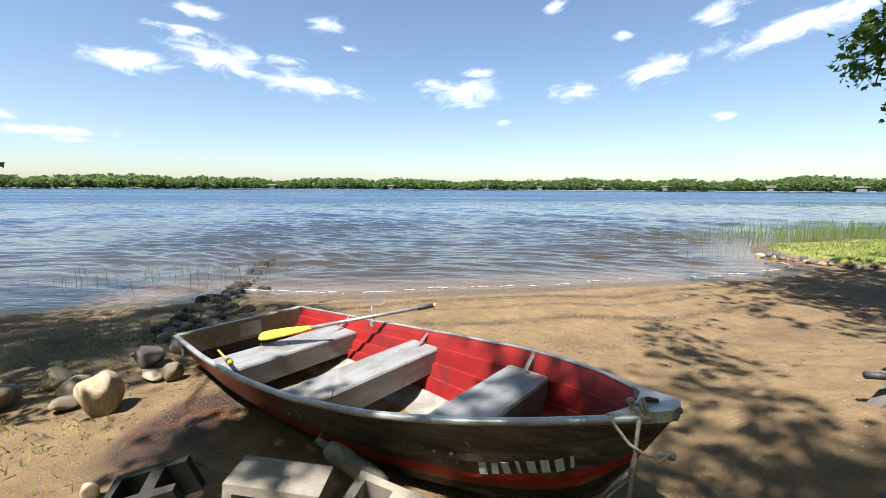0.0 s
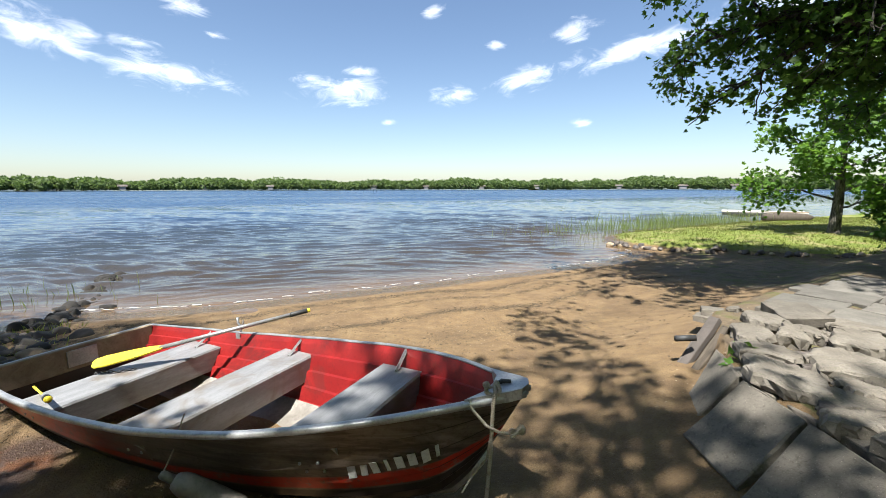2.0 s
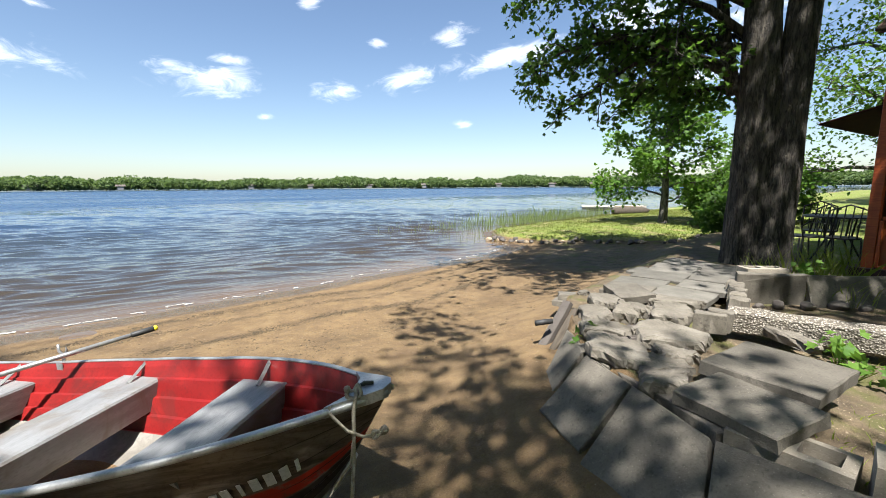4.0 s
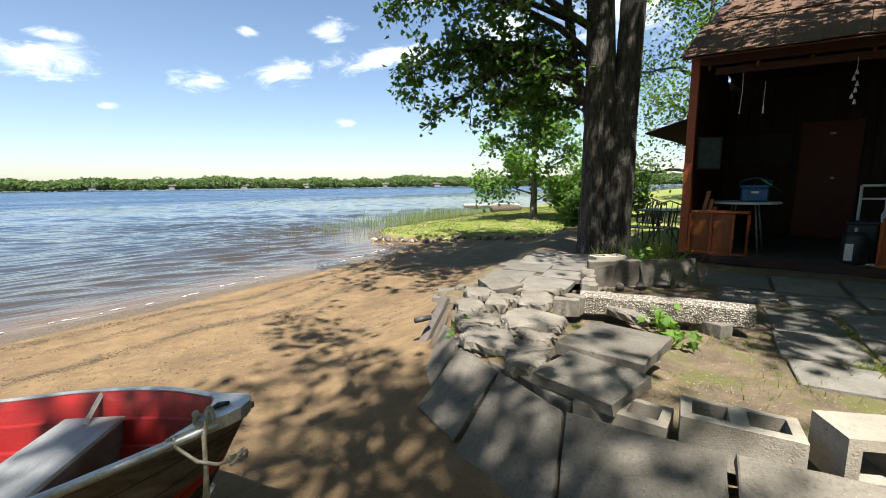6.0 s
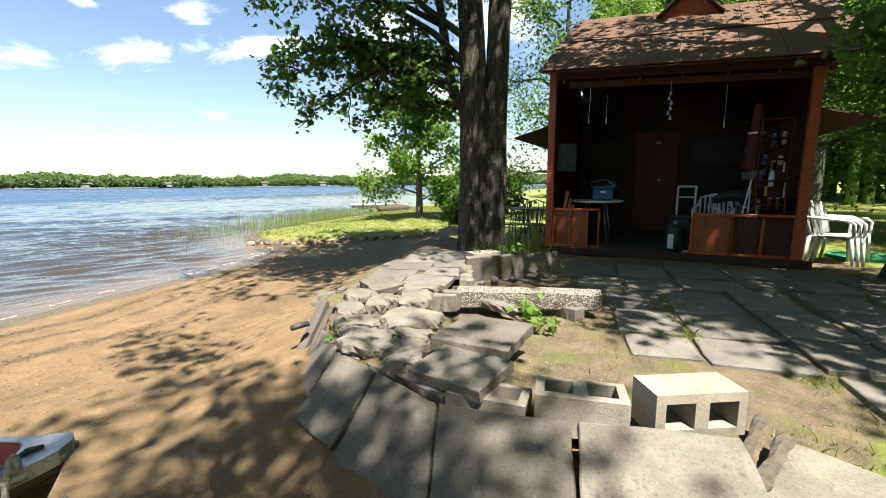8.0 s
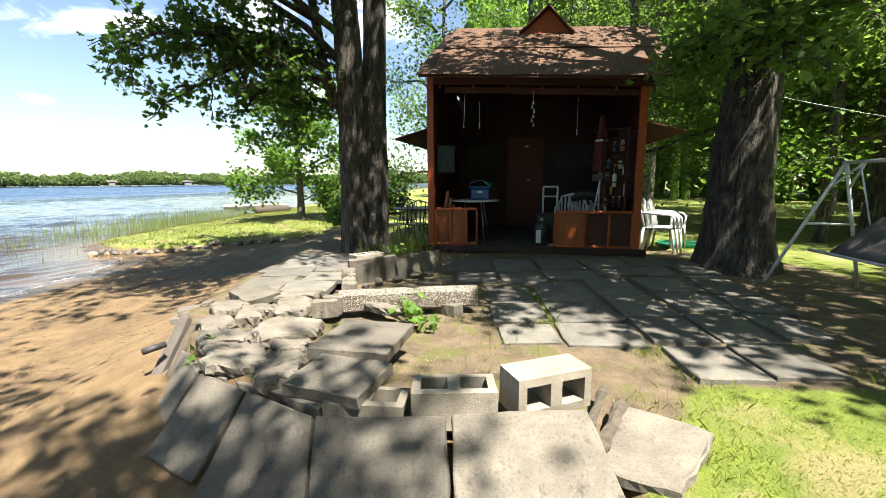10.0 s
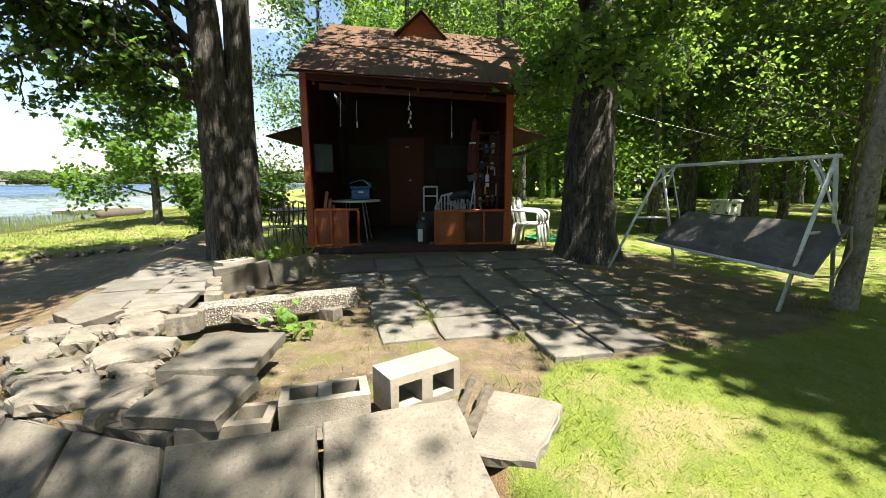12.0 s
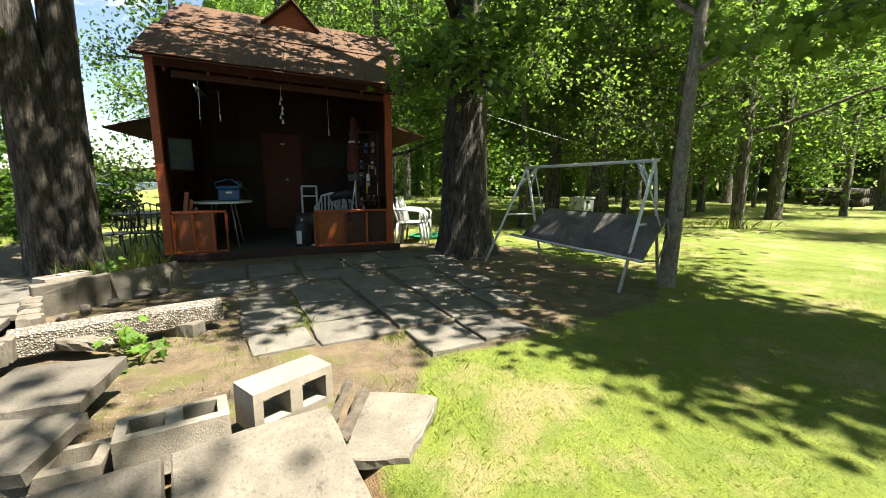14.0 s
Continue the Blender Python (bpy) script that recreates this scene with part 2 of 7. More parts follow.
M = dict(
    ground=ground_material(),
    water=water_material(),
    concrete=concrete("grey_concrete", (0.110, 0.096, 0.076), (0.174, 0.152, 0.121), (0.038, 0.032, 0.025)),
    paver=concrete("weathered_paver", (0.102, 0.092, 0.076), (0.158, 0.145, 0.122), (0.042, 0.037, 0.030)),
    pale=concrete("pale_concrete", (0.120, 0.103, 0.080), (0.190, 0.168, 0.135), (0.044, 0.037, 0.029)),
    block=concrete("concrete_block", (0.22, 0.190, 0.148), (0.29, 0.256, 0.205), (0.14, 0.117, 0.088)),
    aggregate=concrete("exposed_aggregate", (0.28, 0.26, 0.23), (0.38, 0.35, 0.31), (0.12, 0.10, 0.09), pebbles=1.0),
    rock_tan=mottled("tan_fieldstone", (0.26, 0.19, 0.115), (0.36, 0.29, 0.2), 0.85, 9.0, 80.0, 0.5, dirt=(0.13, 0.085, 0.05)),
    rock_grey=mottled("grey_fieldstone", (0.06, 0.05, 0.042), (0.12, 0.10, 0.085), 0.8, 8.0, 70.0, 0.5, vary=0.6, dirt=(0.035, 0.028, 0.022)),
    rock_brown=mottled("brown_fieldstone", (0.12, 0.088, 0.056), (0.21, 0.16, 0.105), 0.85, 9.0, 80.0, 0.6, vary=0.4, dirt=(0.075, 0.052, 0.034)),
    rock_wet=mottled("dark_wet_stone", (0.009, 0.008, 0.006), (0.024, 0.019, 0.014), 0.85, 8.0, 70.0, 0.5, vary=0.5, dirt=(0.02, 0.028, 0.01)),
    bark=bark_material("ridged_maple_bark", (0.026, 0.021, 0.016), (0.092, 0.078, 0.061)),
    bark_slim=mottled("speckled_grey_bark", (0.15, 0.13, 0.10), (0.25, 0.225, 0.18), 0.9, 22.0, 70.0, 0.6, stretch=(1.0, 1.0, 0.5), depth=0.01, dirt=(0.085, 0.07, 0.052)),
    bark_thin=bark_material("smooth_grey_bark", (0.10, 0.09, 0.074), (0.17, 0.155, 0.13)),
    leaf=leaf_material("maple_leaf", (0.034, 0.078, 0.013), (0.100, 0.175, 0.032), 0.6),
    leaf_light=leaf_material("pale_green_leaf", (0.06, 0.135, 0.018), (0.125, 0.22, 0.03), 0.45),
    leaf_wood=leaf_material("woodland_leaf", (0.038, 0.080, 0.018), (0.172, 0.262, 0.056), 0.6),
    blade=leaf_material("grass_blade", (0.120, 0.168, 0.018), (0.215, 0.252, 0.042), 0.45),
    reed=leaf_material("reed", (0.11, 0.16, 0.035), (0.19, 0.235, 0.07), 0.35),
    far=leaf_material("far_forest", (0.085, 0.128, 0.042), (0.12, 0.172, 0.055), 0.5),
    hull=hull_material(),
    red=mottled("worn_red_paint", (0.165, 0.006, 0.006), (0.225, 0.009, 0.008), 0.5, 5.0, 60.0, 0.15, dirt=(0.12, 0.010, 0.009)),
    metal=mottled("dull_aluminium", (0.28, 0.28, 0.28), (0.42, 0.42, 0.41), 0.42, 6.0, 80.0, 0.1, metal=0.65),
    bench=mottled("weathered_grey_paint", (0.15, 0.147, 0.145), (0.215, 0.212, 0.21), 0.38, 3.0, 40.0, 0.2, stretch=(6.0, 1.0, 6.0), dirt=(0.13, 0.108, 0.085)),
    bilge=mottled("scuffed_grey_floor", (0.14, 0.125, 0.105), (0.22, 0.20, 0.175), 0.6, 7.0, 60.0, 0.25, dirt=(0.08, 0.062, 0.045)),
    greywood=wood("weathered_grey_wood", (0.19, 0.145, 0.092), (0.31, 0.25, 0.17), 0.85, (9.0, 1.0, 1.0)),
    husk=mottled("dark_husks", (0.03, 0.02, 0.01), (0.075, 0.05, 0.022), 0.9, 30.0, 90.0, 0.3),
    oldwood=wood("rotten_grey_wood", (0.040, 0.031, 0.022), (0.095, 0.076, 0.055), 0.9, (9.0, 1.0, 1.0)),
    meadow=leaf_material("rough_grass", (0.075, 0.090, 0.014), (0.15, 0.155, 0.028), 0.3),
    yellow=mottled("yellow_plastic", (0.74, 0.58, 0.02), (0.82, 0.66, 0.04), 0.4, 8.0, 60.0, 0.1),
    rope=mottled("frayed_rope", (0.27, 0.23, 0.175), (0.4, 0.355, 0.29), 0.95, 30.0, 200.0, 0.8),
    black=mottled("black_rubber", (0.018, 0.018, 0.018), (0.03, 0.03, 0.03), 0.6, 20.0, 90.0, 0.2),
    iron=mottled("black_wrought_iron", (0.02, 0.02, 0.02), (0.045, 0.04, 0.038), 0.5, 20.0, 90.0, 0.2),
    white=mottled("white_plastic", (0.48, 0.49, 0.48), (0.58, 0.58, 0.56), 0.4, 4.0, 60.0, 0.08),
    whitemetal=mottled("chipped_white_paint", (0.50, 0.52, 0.52), (0.62, 0.63, 0.62), 0.5, 8.0, 70.0, 0.15, dirt=(0.40, 0.33, 0.28)),
    fender=mottled("scuffed_white_vinyl", (0.16, 0.145, 0.12), (0.23, 0.21, 0.18), 0.5, 12.0, 60.0, 0.2, dirt=(0.2, 0.175, 0.145)),
    stain=wood("red_stained_wood", (0.25, 0.040, 0.006), (0.41, 0.085, 0.014), 0.5),
    # shed boards' own dark stain, lowered further to stand in for interior shade
    stain_dark=wood("shaded_dark_red_boards", (0.020, 0.004, 0.002), (0.036, 0.007, 0.004), 0.6),
    stain_side=wood("shaded_brown_stained_boards", (0.040, 0.009, 0.004), (0.072, 0.018, 0.007), 0.6),
    stain_door=wood("red_board_door", (0.085, 0.013, 0.005), (0.13, 0.022, 0.008), 0.55),
    rafter=wood("red_rafter", (0.12, 0.020, 0.007), (0.18, 0.034, 0.010), 0.6),
    flap=wood("dark_maroon_board", (0.045, 0.010, 0.005), (0.075, 0.018, 0.008), 0.95),
    ply=wood("orange_plywood", (0.20, 0.044, 0.007), (0.29, 0.076, 0.012), 0.45, (1.0, 6.0, 1.0)),
    roof=wood("weathered_roof_board", (0.058, 0.027, 0.012), (0.110, 0.053, 0.026), 0.9, (1.0, 7.0, 1.0), 5.0),
    canvas=mottled("dark_grey_vinyl", (0.055, 0.05, 0.05), (0.10, 0.09, 0.088), 0.6, 4.0, 80.0, 0.2, dirt=(0.14, 0.12, 0.11)),
    blue=mottled("blue_plastic", (0.01, 0.06, 0.17), (0.02, 0.09, 0.24), 0.4, 8.0, 60.0, 0.1),
    floor=mottled("dark_deck", (0.035, 0.03, 0.026), (0.065, 0.057, 0.05), 0.8, 6.0, 60.0, 0.3),
    maroon=mottled("maroon_cloth", (0.07, 0.014, 0.011), (0.11, 0.022, 0.016), 0.9, 10.0, 90.0, 0.3),
    foam=mottled("foam", (0.48, 0.48, 0.46), (0.60, 0.60, 0.58), 0.8, 20.0, 90.0, 0.2),
    dockwood=mottled("bleached_dock_wood", (0.36, 0.33, 0.28), (0.46, 0.43, 0.37), 0.8, 3.0, 40.0, 0.2),
    flagred=mottled("red_flag_cloth", (0.55, 0.03, 0.03), (0.62, 0.05, 0.04), 0.8, 5.0, 60.0, 0.1),
    green=mottled("green_hose_plastic", (0.03, 0.30, 0.16), (0.05, 0.38, 0.2), 0.5, 8.0, 60.0, 0.1),
    picture=mottled("faded_blue_picture", (0.012, 0.04, 0.085), (0.05, 0.06, 0.065), 0.5, 9.0, 30.0, 0.1),
)


# ---- mesh helpers ----
class Shape:
    """Gathers vertices and faces for one mesh."""

    def __init__(self):
        self.v, self.f, self.n = [], [], 0

    def add(self, verts, faces):
        verts = np.asarray(verts, float).reshape(-1, 3)
        self.v.append(verts)
        self.f.extend(tuple(i + self.n for i in face) for face in faces)
        self.n += len(verts)
        return self

    def many(self, verts, width):
        """Equal polygons, width corners each, from an array of corners."""
        verts = verts.reshape(-1, 3)
        self.v.append(verts)
        self.f.extend(map(tuple, (np.arange(len(verts)).reshape(-1, width) + self.n).tolist()))
        self.n += len(verts)
        return self

    def box(self, size, at=(0, 0, 0), turn=(0, 0, 0), bevel=0.006):
        """A box with chamfered edges; at is its centre, turn in degrees."""
        h = np.array(size, float) / 2
        b = min(bevel, h.min() * 0.6)
        pts = []
        for s in np.ndindex(2, 2, 2):
            c = h * (2 * np.array(s) - 1)
            for k in range(3):
                q = c - np.sign(c) * b
                q[k] = c[k]
                pts.append(q)
        idx = lambda a, c, d, k: 3 * (4 * a + 2 * c + d) + k
        faces = []
        for k in range(3):
            for s in (0, 1):
                ring = []
                for p, q in ((0, 0), (0, 1), (1, 1), (1, 0)):
                    e = [0, 0, 0]
                    e[k], e[(k + 1) % 3], e[(k + 2) % 3] = s, p, q
                    ring.append(idx(*e, k))
                faces.append(ring if s == 0 else ring[::-1])
                # the chamfers along the edges of this face
            i, j = (k + 1) % 3, (k + 2) % 3
            for p in (0, 1):
                for q in (0, 1):
                    e0, e1 = [0, 0, 0], [0, 0, 0]
                    e0[i] = e1[i] = p
                    e0[j] = e1[j] = q
                    e1[k] = 1
                    quad = [idx(*e0, i), idx(*e1, i), idx(*e1, j), idx(*e0, j)]
                    faces.append(quad if p != q else quad[::-1])
        for s in np.ndindex(2, 2, 2):
            tri = [idx(*s, 0), idx(*s, 1), idx(*s, 2)]
            faces.append(tri if sum(s) % 2 else tri[::-1])
        m = np.array(pose(*at, *turn))
        return self.add(np.array(pts) @ m[:3, :3].T + m[:3, 3], faces)

    def tube(self, pts, radii, sides=8, close=True, rough=None, rng=None):
        pts = np.asarray(pts, float)
        radii = np.broadcast_to(np.asarray(radii, float), len(pts))
        tangent = np.gradient(pts, axis=0)
        tangent /= np.linalg.norm(tangent, axis=1, keepdims=True) + 1e-12
        up = np.array((0.0, 0.0, 1.0)) if abs(tangent[0][2]) < 0.9 else np.array((1.0, 0.0, 0.0))
        ang = np.arange(sides) * 2 * np.pi / sides
        rings = []
        for i, (p, t, r) in enumerate(zip(pts, tangent, radii)):
            a = np.cross(t, up)
            a /= np.linalg.norm(a) + 1e-12
            b = np.cross(t, a)
            up = -np.cross(t, a) if abs(t @ up) > 0.98 else up
            k = r if rough is None else r * (1 + rough(i, ang))
            rings.append(p + (np.cos(ang) * k)[:, None] * a + (np.sin(ang) * k)[:, None] * b)
        n = len(pts)
        faces = [(i * sides + j, i * sides + (j + 1) % sides, (i + 1) * sides + (j + 1) % sides, (i + 1) * sides + j)
                 for i in range(n - 1) for j in range(sides)]
        if close:
            faces += [tuple(range(sides))[::-1], tuple((n - 1) * sides + j for j in range(sides))]
        return self.add(np.concatenate(rings), faces)

    def mesh(self, name, smooth=False):
        me = bpy.data.meshes.new(name)
        me.from_pydata(np.concatenate(self.v).tolist(), [], self.f)
        if smooth:
            me.polygons.foreach_set("use_smooth", [True] * len(me.polygons))
        me.update()
        return me


def thing(name, at, label, category, group="", kind="", turn=(0, 0, 0)):
    """An Empty at a thing's base, that parents its parts."""
    ob = new(name)
    ob.empty_display_size = 0.1
    ob.matrix_world = pose(*at, *turn)
    return tagged(ob, label, category, group, kind)


def part(name, shape, material, parent=None, label="", smooth=False, at=None):
    me = shape if isinstance(shape, bpy.types.Mesh) else shape.mesh(name, smooth)
    if not me.materials:
        me.materials.append(M[material] if isinstance(material, str) else material)
    ob = new(name, me)
    if at is not None:
        ob.matrix_basis = at
    if parent is not None:
        ob.parent = parent
    if label:
        ob["label"] = label
    return ob


def solid(name, shape, material, label, category, group="", kind="", at=None, smooth=False):
    """A thing that is one mesh."""
    return tagged(part(name, shape, material, smooth=smooth, at=at), label, category, group, kind)


def wander(a, b, n=8, sag=0.0, jitter=0.0, rng=None):
    s = np.linspace(0, 1, n)[:, None]
    p = np.array(a) * (1 - s) + np.array(b) * s
    p[:, 2] -= sag * 4 * (s * (1 - s))[:, 0]
    if jitter and rng is not None:
        p[1:-1] += rng.normal(0, jitter, (n - 2, 3))
    return p


# ---- the lie of the land ----
WATER = -0.5
SHORE = np.array([(-900, -160), (-300, -45), (-40, -1), (-10, 3.4), (-5.4, 4.25), (-3.8, 4.65), (-2.5, 5.15), (-1, 5.15), (0.8, 5.43), (2.8, 5.85), (5, 6.4),
                  (6.6, 6.75), (8.1, 7.5), (8.5, 8.2), (8.5, 9.2), (9.5, 10.7), (11, 11.3), (14.5, 12.4), (20, 13.9), (27, 15.6), (45, 19.5), (110, 33), (300, 58), (900, 150)])
LAND = np.vstack([SHORE, [(900, -900), (-900, -900)]])
BANK = np.array([(0.9, -2.6), (1.7, -2.15), (2.45, -1.98), (2.88, -1.75), (2.76, -1.1), (2.70, -0.5), (2.82, 0.0), (2.94, 0.42), (3.2, 0.82), (3.8, 1.45), (4.6, 1.75), (5.3, 1.95),
                 (6.2, 2.2), (7.4, 2.6), (9, 3.2), (12, 4.0), (20, 4.5), (900, 5), (900, -900), (-900, -900), (-900, -60), (-20, -8), (-3, -4.6)])
POINT = np.array([(8.75, 9.05), (9.15, 7.8), (9.85, 6.8), (10.9, 5.65), (12.4, 4.5), (20, 3), (60, 2), (900, 0), (900, 148), (300, 56), (110, 32), (45, 18.9), (27, 15.1), (20, 13.4), (14.5, 11.9), (11, 10.9), (9.6, 10.3)])
DIRT = np.array([(2.7, -1.9), (3.6, -2.35), (3.75, -3.3), (4.3, -4.9), (4.9, -5.5), (5.6, -5.3), (6.6, -5.2), (7.6, -5.0), (8.6, -4.4), (9, -3), (9, 3), (7, 2.4), (5.0, 1.9), (3.2, 1.0), (2.6, 0), (2.5, -1)])


def inside(poly, x, y):
    hit = np.zeros(x.shape, bool)
    for (x0, y0), (x1, y1) in zip(poly, np.roll(poly, -1, 0)):
        cross = ((y0 > y) != (y1 > y)) & (x < (x1 - x0) * (y - y0) / (y1 - y0 + 1e-12) + x0)
        hit ^= cross
    return hit


def edge(poly, x, y, closed=True):
    """The distance to a line of points."""
    best = np.full(x.shape, 1e9)
    ends = np.roll(poly, -1, 0) if closed else poly[1:]
    for (x0, y0), (x1, y1) in zip(poly, ends):
        dx, dy = x1 - x0, y1 - y0
        s = np.clip(((x - x0) * dx + (y - y0) * dy) / (dx * dx + dy * dy), 0, 1)
        best = np.minimum(best, np.hypot(x - x0 - s * dx, y - y0 - s * dy))
    return best


def signed(poly, x, y, closed=True):
    return np.where(inside(poly, x, y), 1, -1) * edge(poly, x, y, closed)


def ease(v, lo, hi):
    s = np.clip((v - lo) / (hi - lo), 0, 1)
    return s * s * (3 - 2 * s)


def lay(x, y):
    """Height of the ground and the shares of lawn, soil and wet sand there."""
    x, y = np.atleast_1d(np.asarray(x, float)), np.atleast_1d(np.asarray(y, float))
    d = np.where(inside(LAND, x, y), 1, -1) * edge(SHORE, x, y, False)
    wob = 0.012 * np.sin(2.3 * x + 1.1 * y) * np.sin(1.7 * y - 0.6 * x) + 0.006 * np.sin(7.1 * x - 3.0 * y) * np.sin(6.3 * y)
    z = WATER + np.where(d > 0, 0.033 * np.minimum(d, 5.0), 0.055 * np.maximum(d, -40))
    b = signed(BANK, x, y)
    foot = ease(b, -1.3, 0.0)
    z = z + 0.235 * foot * (d > 0)
    soft = 0.06 + 0.9 * ease(x, 6, 9) + 1.1 * ease(-y, 1.9, 2.6) + 0.9 * ease(-x, -2.2, -1.0)
    k = ease(b, -soft, 0.12 * soft)
    top = 0.0 + 0.12 * ease(1.1 - b, 0, 0.5) * ease(x, 2.4, 2.7) * ease(y, -0.9, -0.2) * ease(-x, -6.5, -5.0) + 0.05 * ease(1.0 - b, 0, 0.5) * ease(x, 2.4, 2.7) * ease(y, -2.0, -1.4) * ease(-y, 0.2, 0.9)
    z = z * (1 - k) + top * k
    g = signed(POINT, x, y)
    kg = ease(g, -0.15, 0.25)
    rise = -0.27 + 0.2 * ease(g, 0, 5)
    z = np.where(g > -0.15, np.maximum(z, z * (1 - kg) + rise * kg), z)
    z = z + wob * ease(d, 0.0, 0.6)
    r = np.hypot(x, y)
    far = ease(r, 440, 470) * (d < 0)
    z = z * (1 - far) + (WATER + 1.2) * far
    lawn = np.maximum(ease(g, -0.05, 0.2), ease(b + 0.4 * ease(-y, 1.7, 2.0), 0.0, 0.5) * (1 - ease(signed(DIRT, x, y), -0.25, 0.25)) * np.where((y > 1.5) & (x < 9.5), 0.0, 1.0))
    lawn = np.maximum(lawn, far)
    soil = np.maximum(ease(b, -0.05, 0.1) * (d > 0), 0.75 * ease(x, 6.0, 7.5) * ease(d, 0.6, 1.4))
    soil = np.maximum(soil, 0.8 * np.exp(-(((x + 2.9) / 1.1) ** 2 + ((y - 3.0) / 1.5) ** 2)))
    wet = 1 - ease(d, 0.1, 0.75)
    return z, lawn, soil, wet, d


def height(x, y):
    return float(lay(x, y)[0][0])


def graded(lo, hi, step, reach, grow=1.18):
    mid = np.arange(lo, hi + step / 2, step)
    out, s = [], step
    while sum(out) < reach:
        s *= grow
        out.append(s)
    steps = np.cumsum(out)
    return np.concatenate([lo - steps[::-1], mid, hi + steps])


def sheet(gx, gy, zfun):
    x, y = np.meshgrid(gx, gy)
    z = zfun(x.ravel(), y.ravel())
    v = np.stack([x.ravel(), y.ravel(), z], 1)
    nx, ny = len(gx), len(gy)
    i = (np.arange(ny - 1)[:, None] * nx + np.arange(nx - 1)).ravel()
    return v, np.stack([i, i + 1, i + nx + 1, i + nx], 1)


def share(me, name, values):
    me.attributes.new(name, "FLOAT", "POINT").data.foreach_set("value", np.asarray(values, np.float32))


def build_ground():
    gx, gy = graded(-3.5, 6.5, 0.07, 900), graded(-4.0, 6.0, 0.07, 900)
    gx = np.unique(np.concatenate([gx, np.arange(6.5, 12, 0.15)]))
    v, f = sheet(gx, gy, lambda x, y: lay(x, y)[0])
    me = bpy.data.meshes.new("ground")
    me.from_pydata(v.tolist(), [], f.tolist())
    me.polygons.foreach_set("use_smooth", [True] * len(me.polygons))
    x, y = v[:, 0], v[:, 1]
    z, lawn, soil, wet, d = lay(x, y)
    stain = np.exp(-((((x + 1.08) * 0.27 + (y - 1.32) * 0.96) / 0.48) ** 2 + (((x + 1.08) * 0.96 - (y - 1.32) * 0.27) / 0.24) ** 2))
    sway = 0.15 * np.sin(1.3 * x) + 0.08 * np.sin(3.1 * x + 1)
    bands = sum(a * np.exp(-(((d - c + sway) / w) ** 2)) for a, c, w in ((1.0, 0.75, 0.10), (0.8, 1.25, 0.07), (0.5, 1.0, 0.05), (0.95, 1.95, 0.10), (0.35, 2.9, 0.3)))
    share(me, "lawn", lawn), share(me, "soil", soil), share(me, "wet", wet), share(me, "stain", ease(stain, 0.15, 0.5)), share(me, "wrack", bands * (d > 0))
    me.materials.append(M["ground"])
    tagged(new("ground", me), "sandy lake beach rising to a mown lawn", "ground", kind="structure")


def build_water():
    """A fan of cells that widen with distance, with short wind waves running in to the beach."""
    rows, q = [2.5], 2.5
    while q < 900:
        q += min(60.0, max(0.06, q * q * 0.00027))
        rows.append(q)
    r, a = np.array(rows), np.radians(np.arange(-4, 186.01, 0.2))
    gr, ga = np.meshgrid(r, a, indexing="ij")
    x, y = (gr * np.cos(ga)).ravel(), (gr * np.sin(ga)).ravel()
    cell = np.repeat(np.gradient(r), len(a))
    d = np.where(inside(LAND, x, y), 1, -1) * edge(SHORE, x, y, False)
    rng = np.random.default_rng(19)
    h, steep = 0 * x, 0.5 + 0.75 * np.sin(0.31 * x + 0.2 * y + 1.2 * np.sin(0.23 * y + 0.1 * x)) ** 2
    wx, wy = x + 0.35 * np.sin(0.8 * y + 0.3 * x), y + 0.35 * np.sin(0.7 * x - 0.4 * y)
    for k in range(46):
        short = k < 30
        length = 0.30 * 3.0 ** (k / 30) if short else 0.9 * 4.0 ** ((k - 30) / 16)
        b = radians(80) + rng.normal(0, 0.30 if short else 0.4)
        n = 2 * np.pi / length
        h += (0.044 if short else 0.022) / n * np.sin(n * (wx * math.cos(b) + wy * math.sin(b)) + rng.uniform(0, 6.3)) * ease(length / cell, 1.6, 3.2)
    z = WATER + h * steep * (0.12 + 0.88 * ease(-d, -0.1, 3.0))
    n = len(a)
    i = (np.arange(len(r) - 1)[:, None] * n + np.arange(n - 1)).ravel()
    f = np.stack([i, i + n, i + n + 1, i + 1], 1)
    f = f[(d < 1.2)[f].any(1)]
    me = bpy.data.meshes.new("water")
    me.from_pydata(np.stack([x, y, z], 1).tolist(), [], f.tolist())
    me.polygons.foreach_set("use_smooth", [True] * len(me.polygons))
    share(me, "depth", np.clip(-d / 45, 0, 1))
    me.materials.append(M["water"])
    tagged(new("water", me), "rippled blue lake with brown shallows", "lake", kind="structure")


build_ground()
build_water()


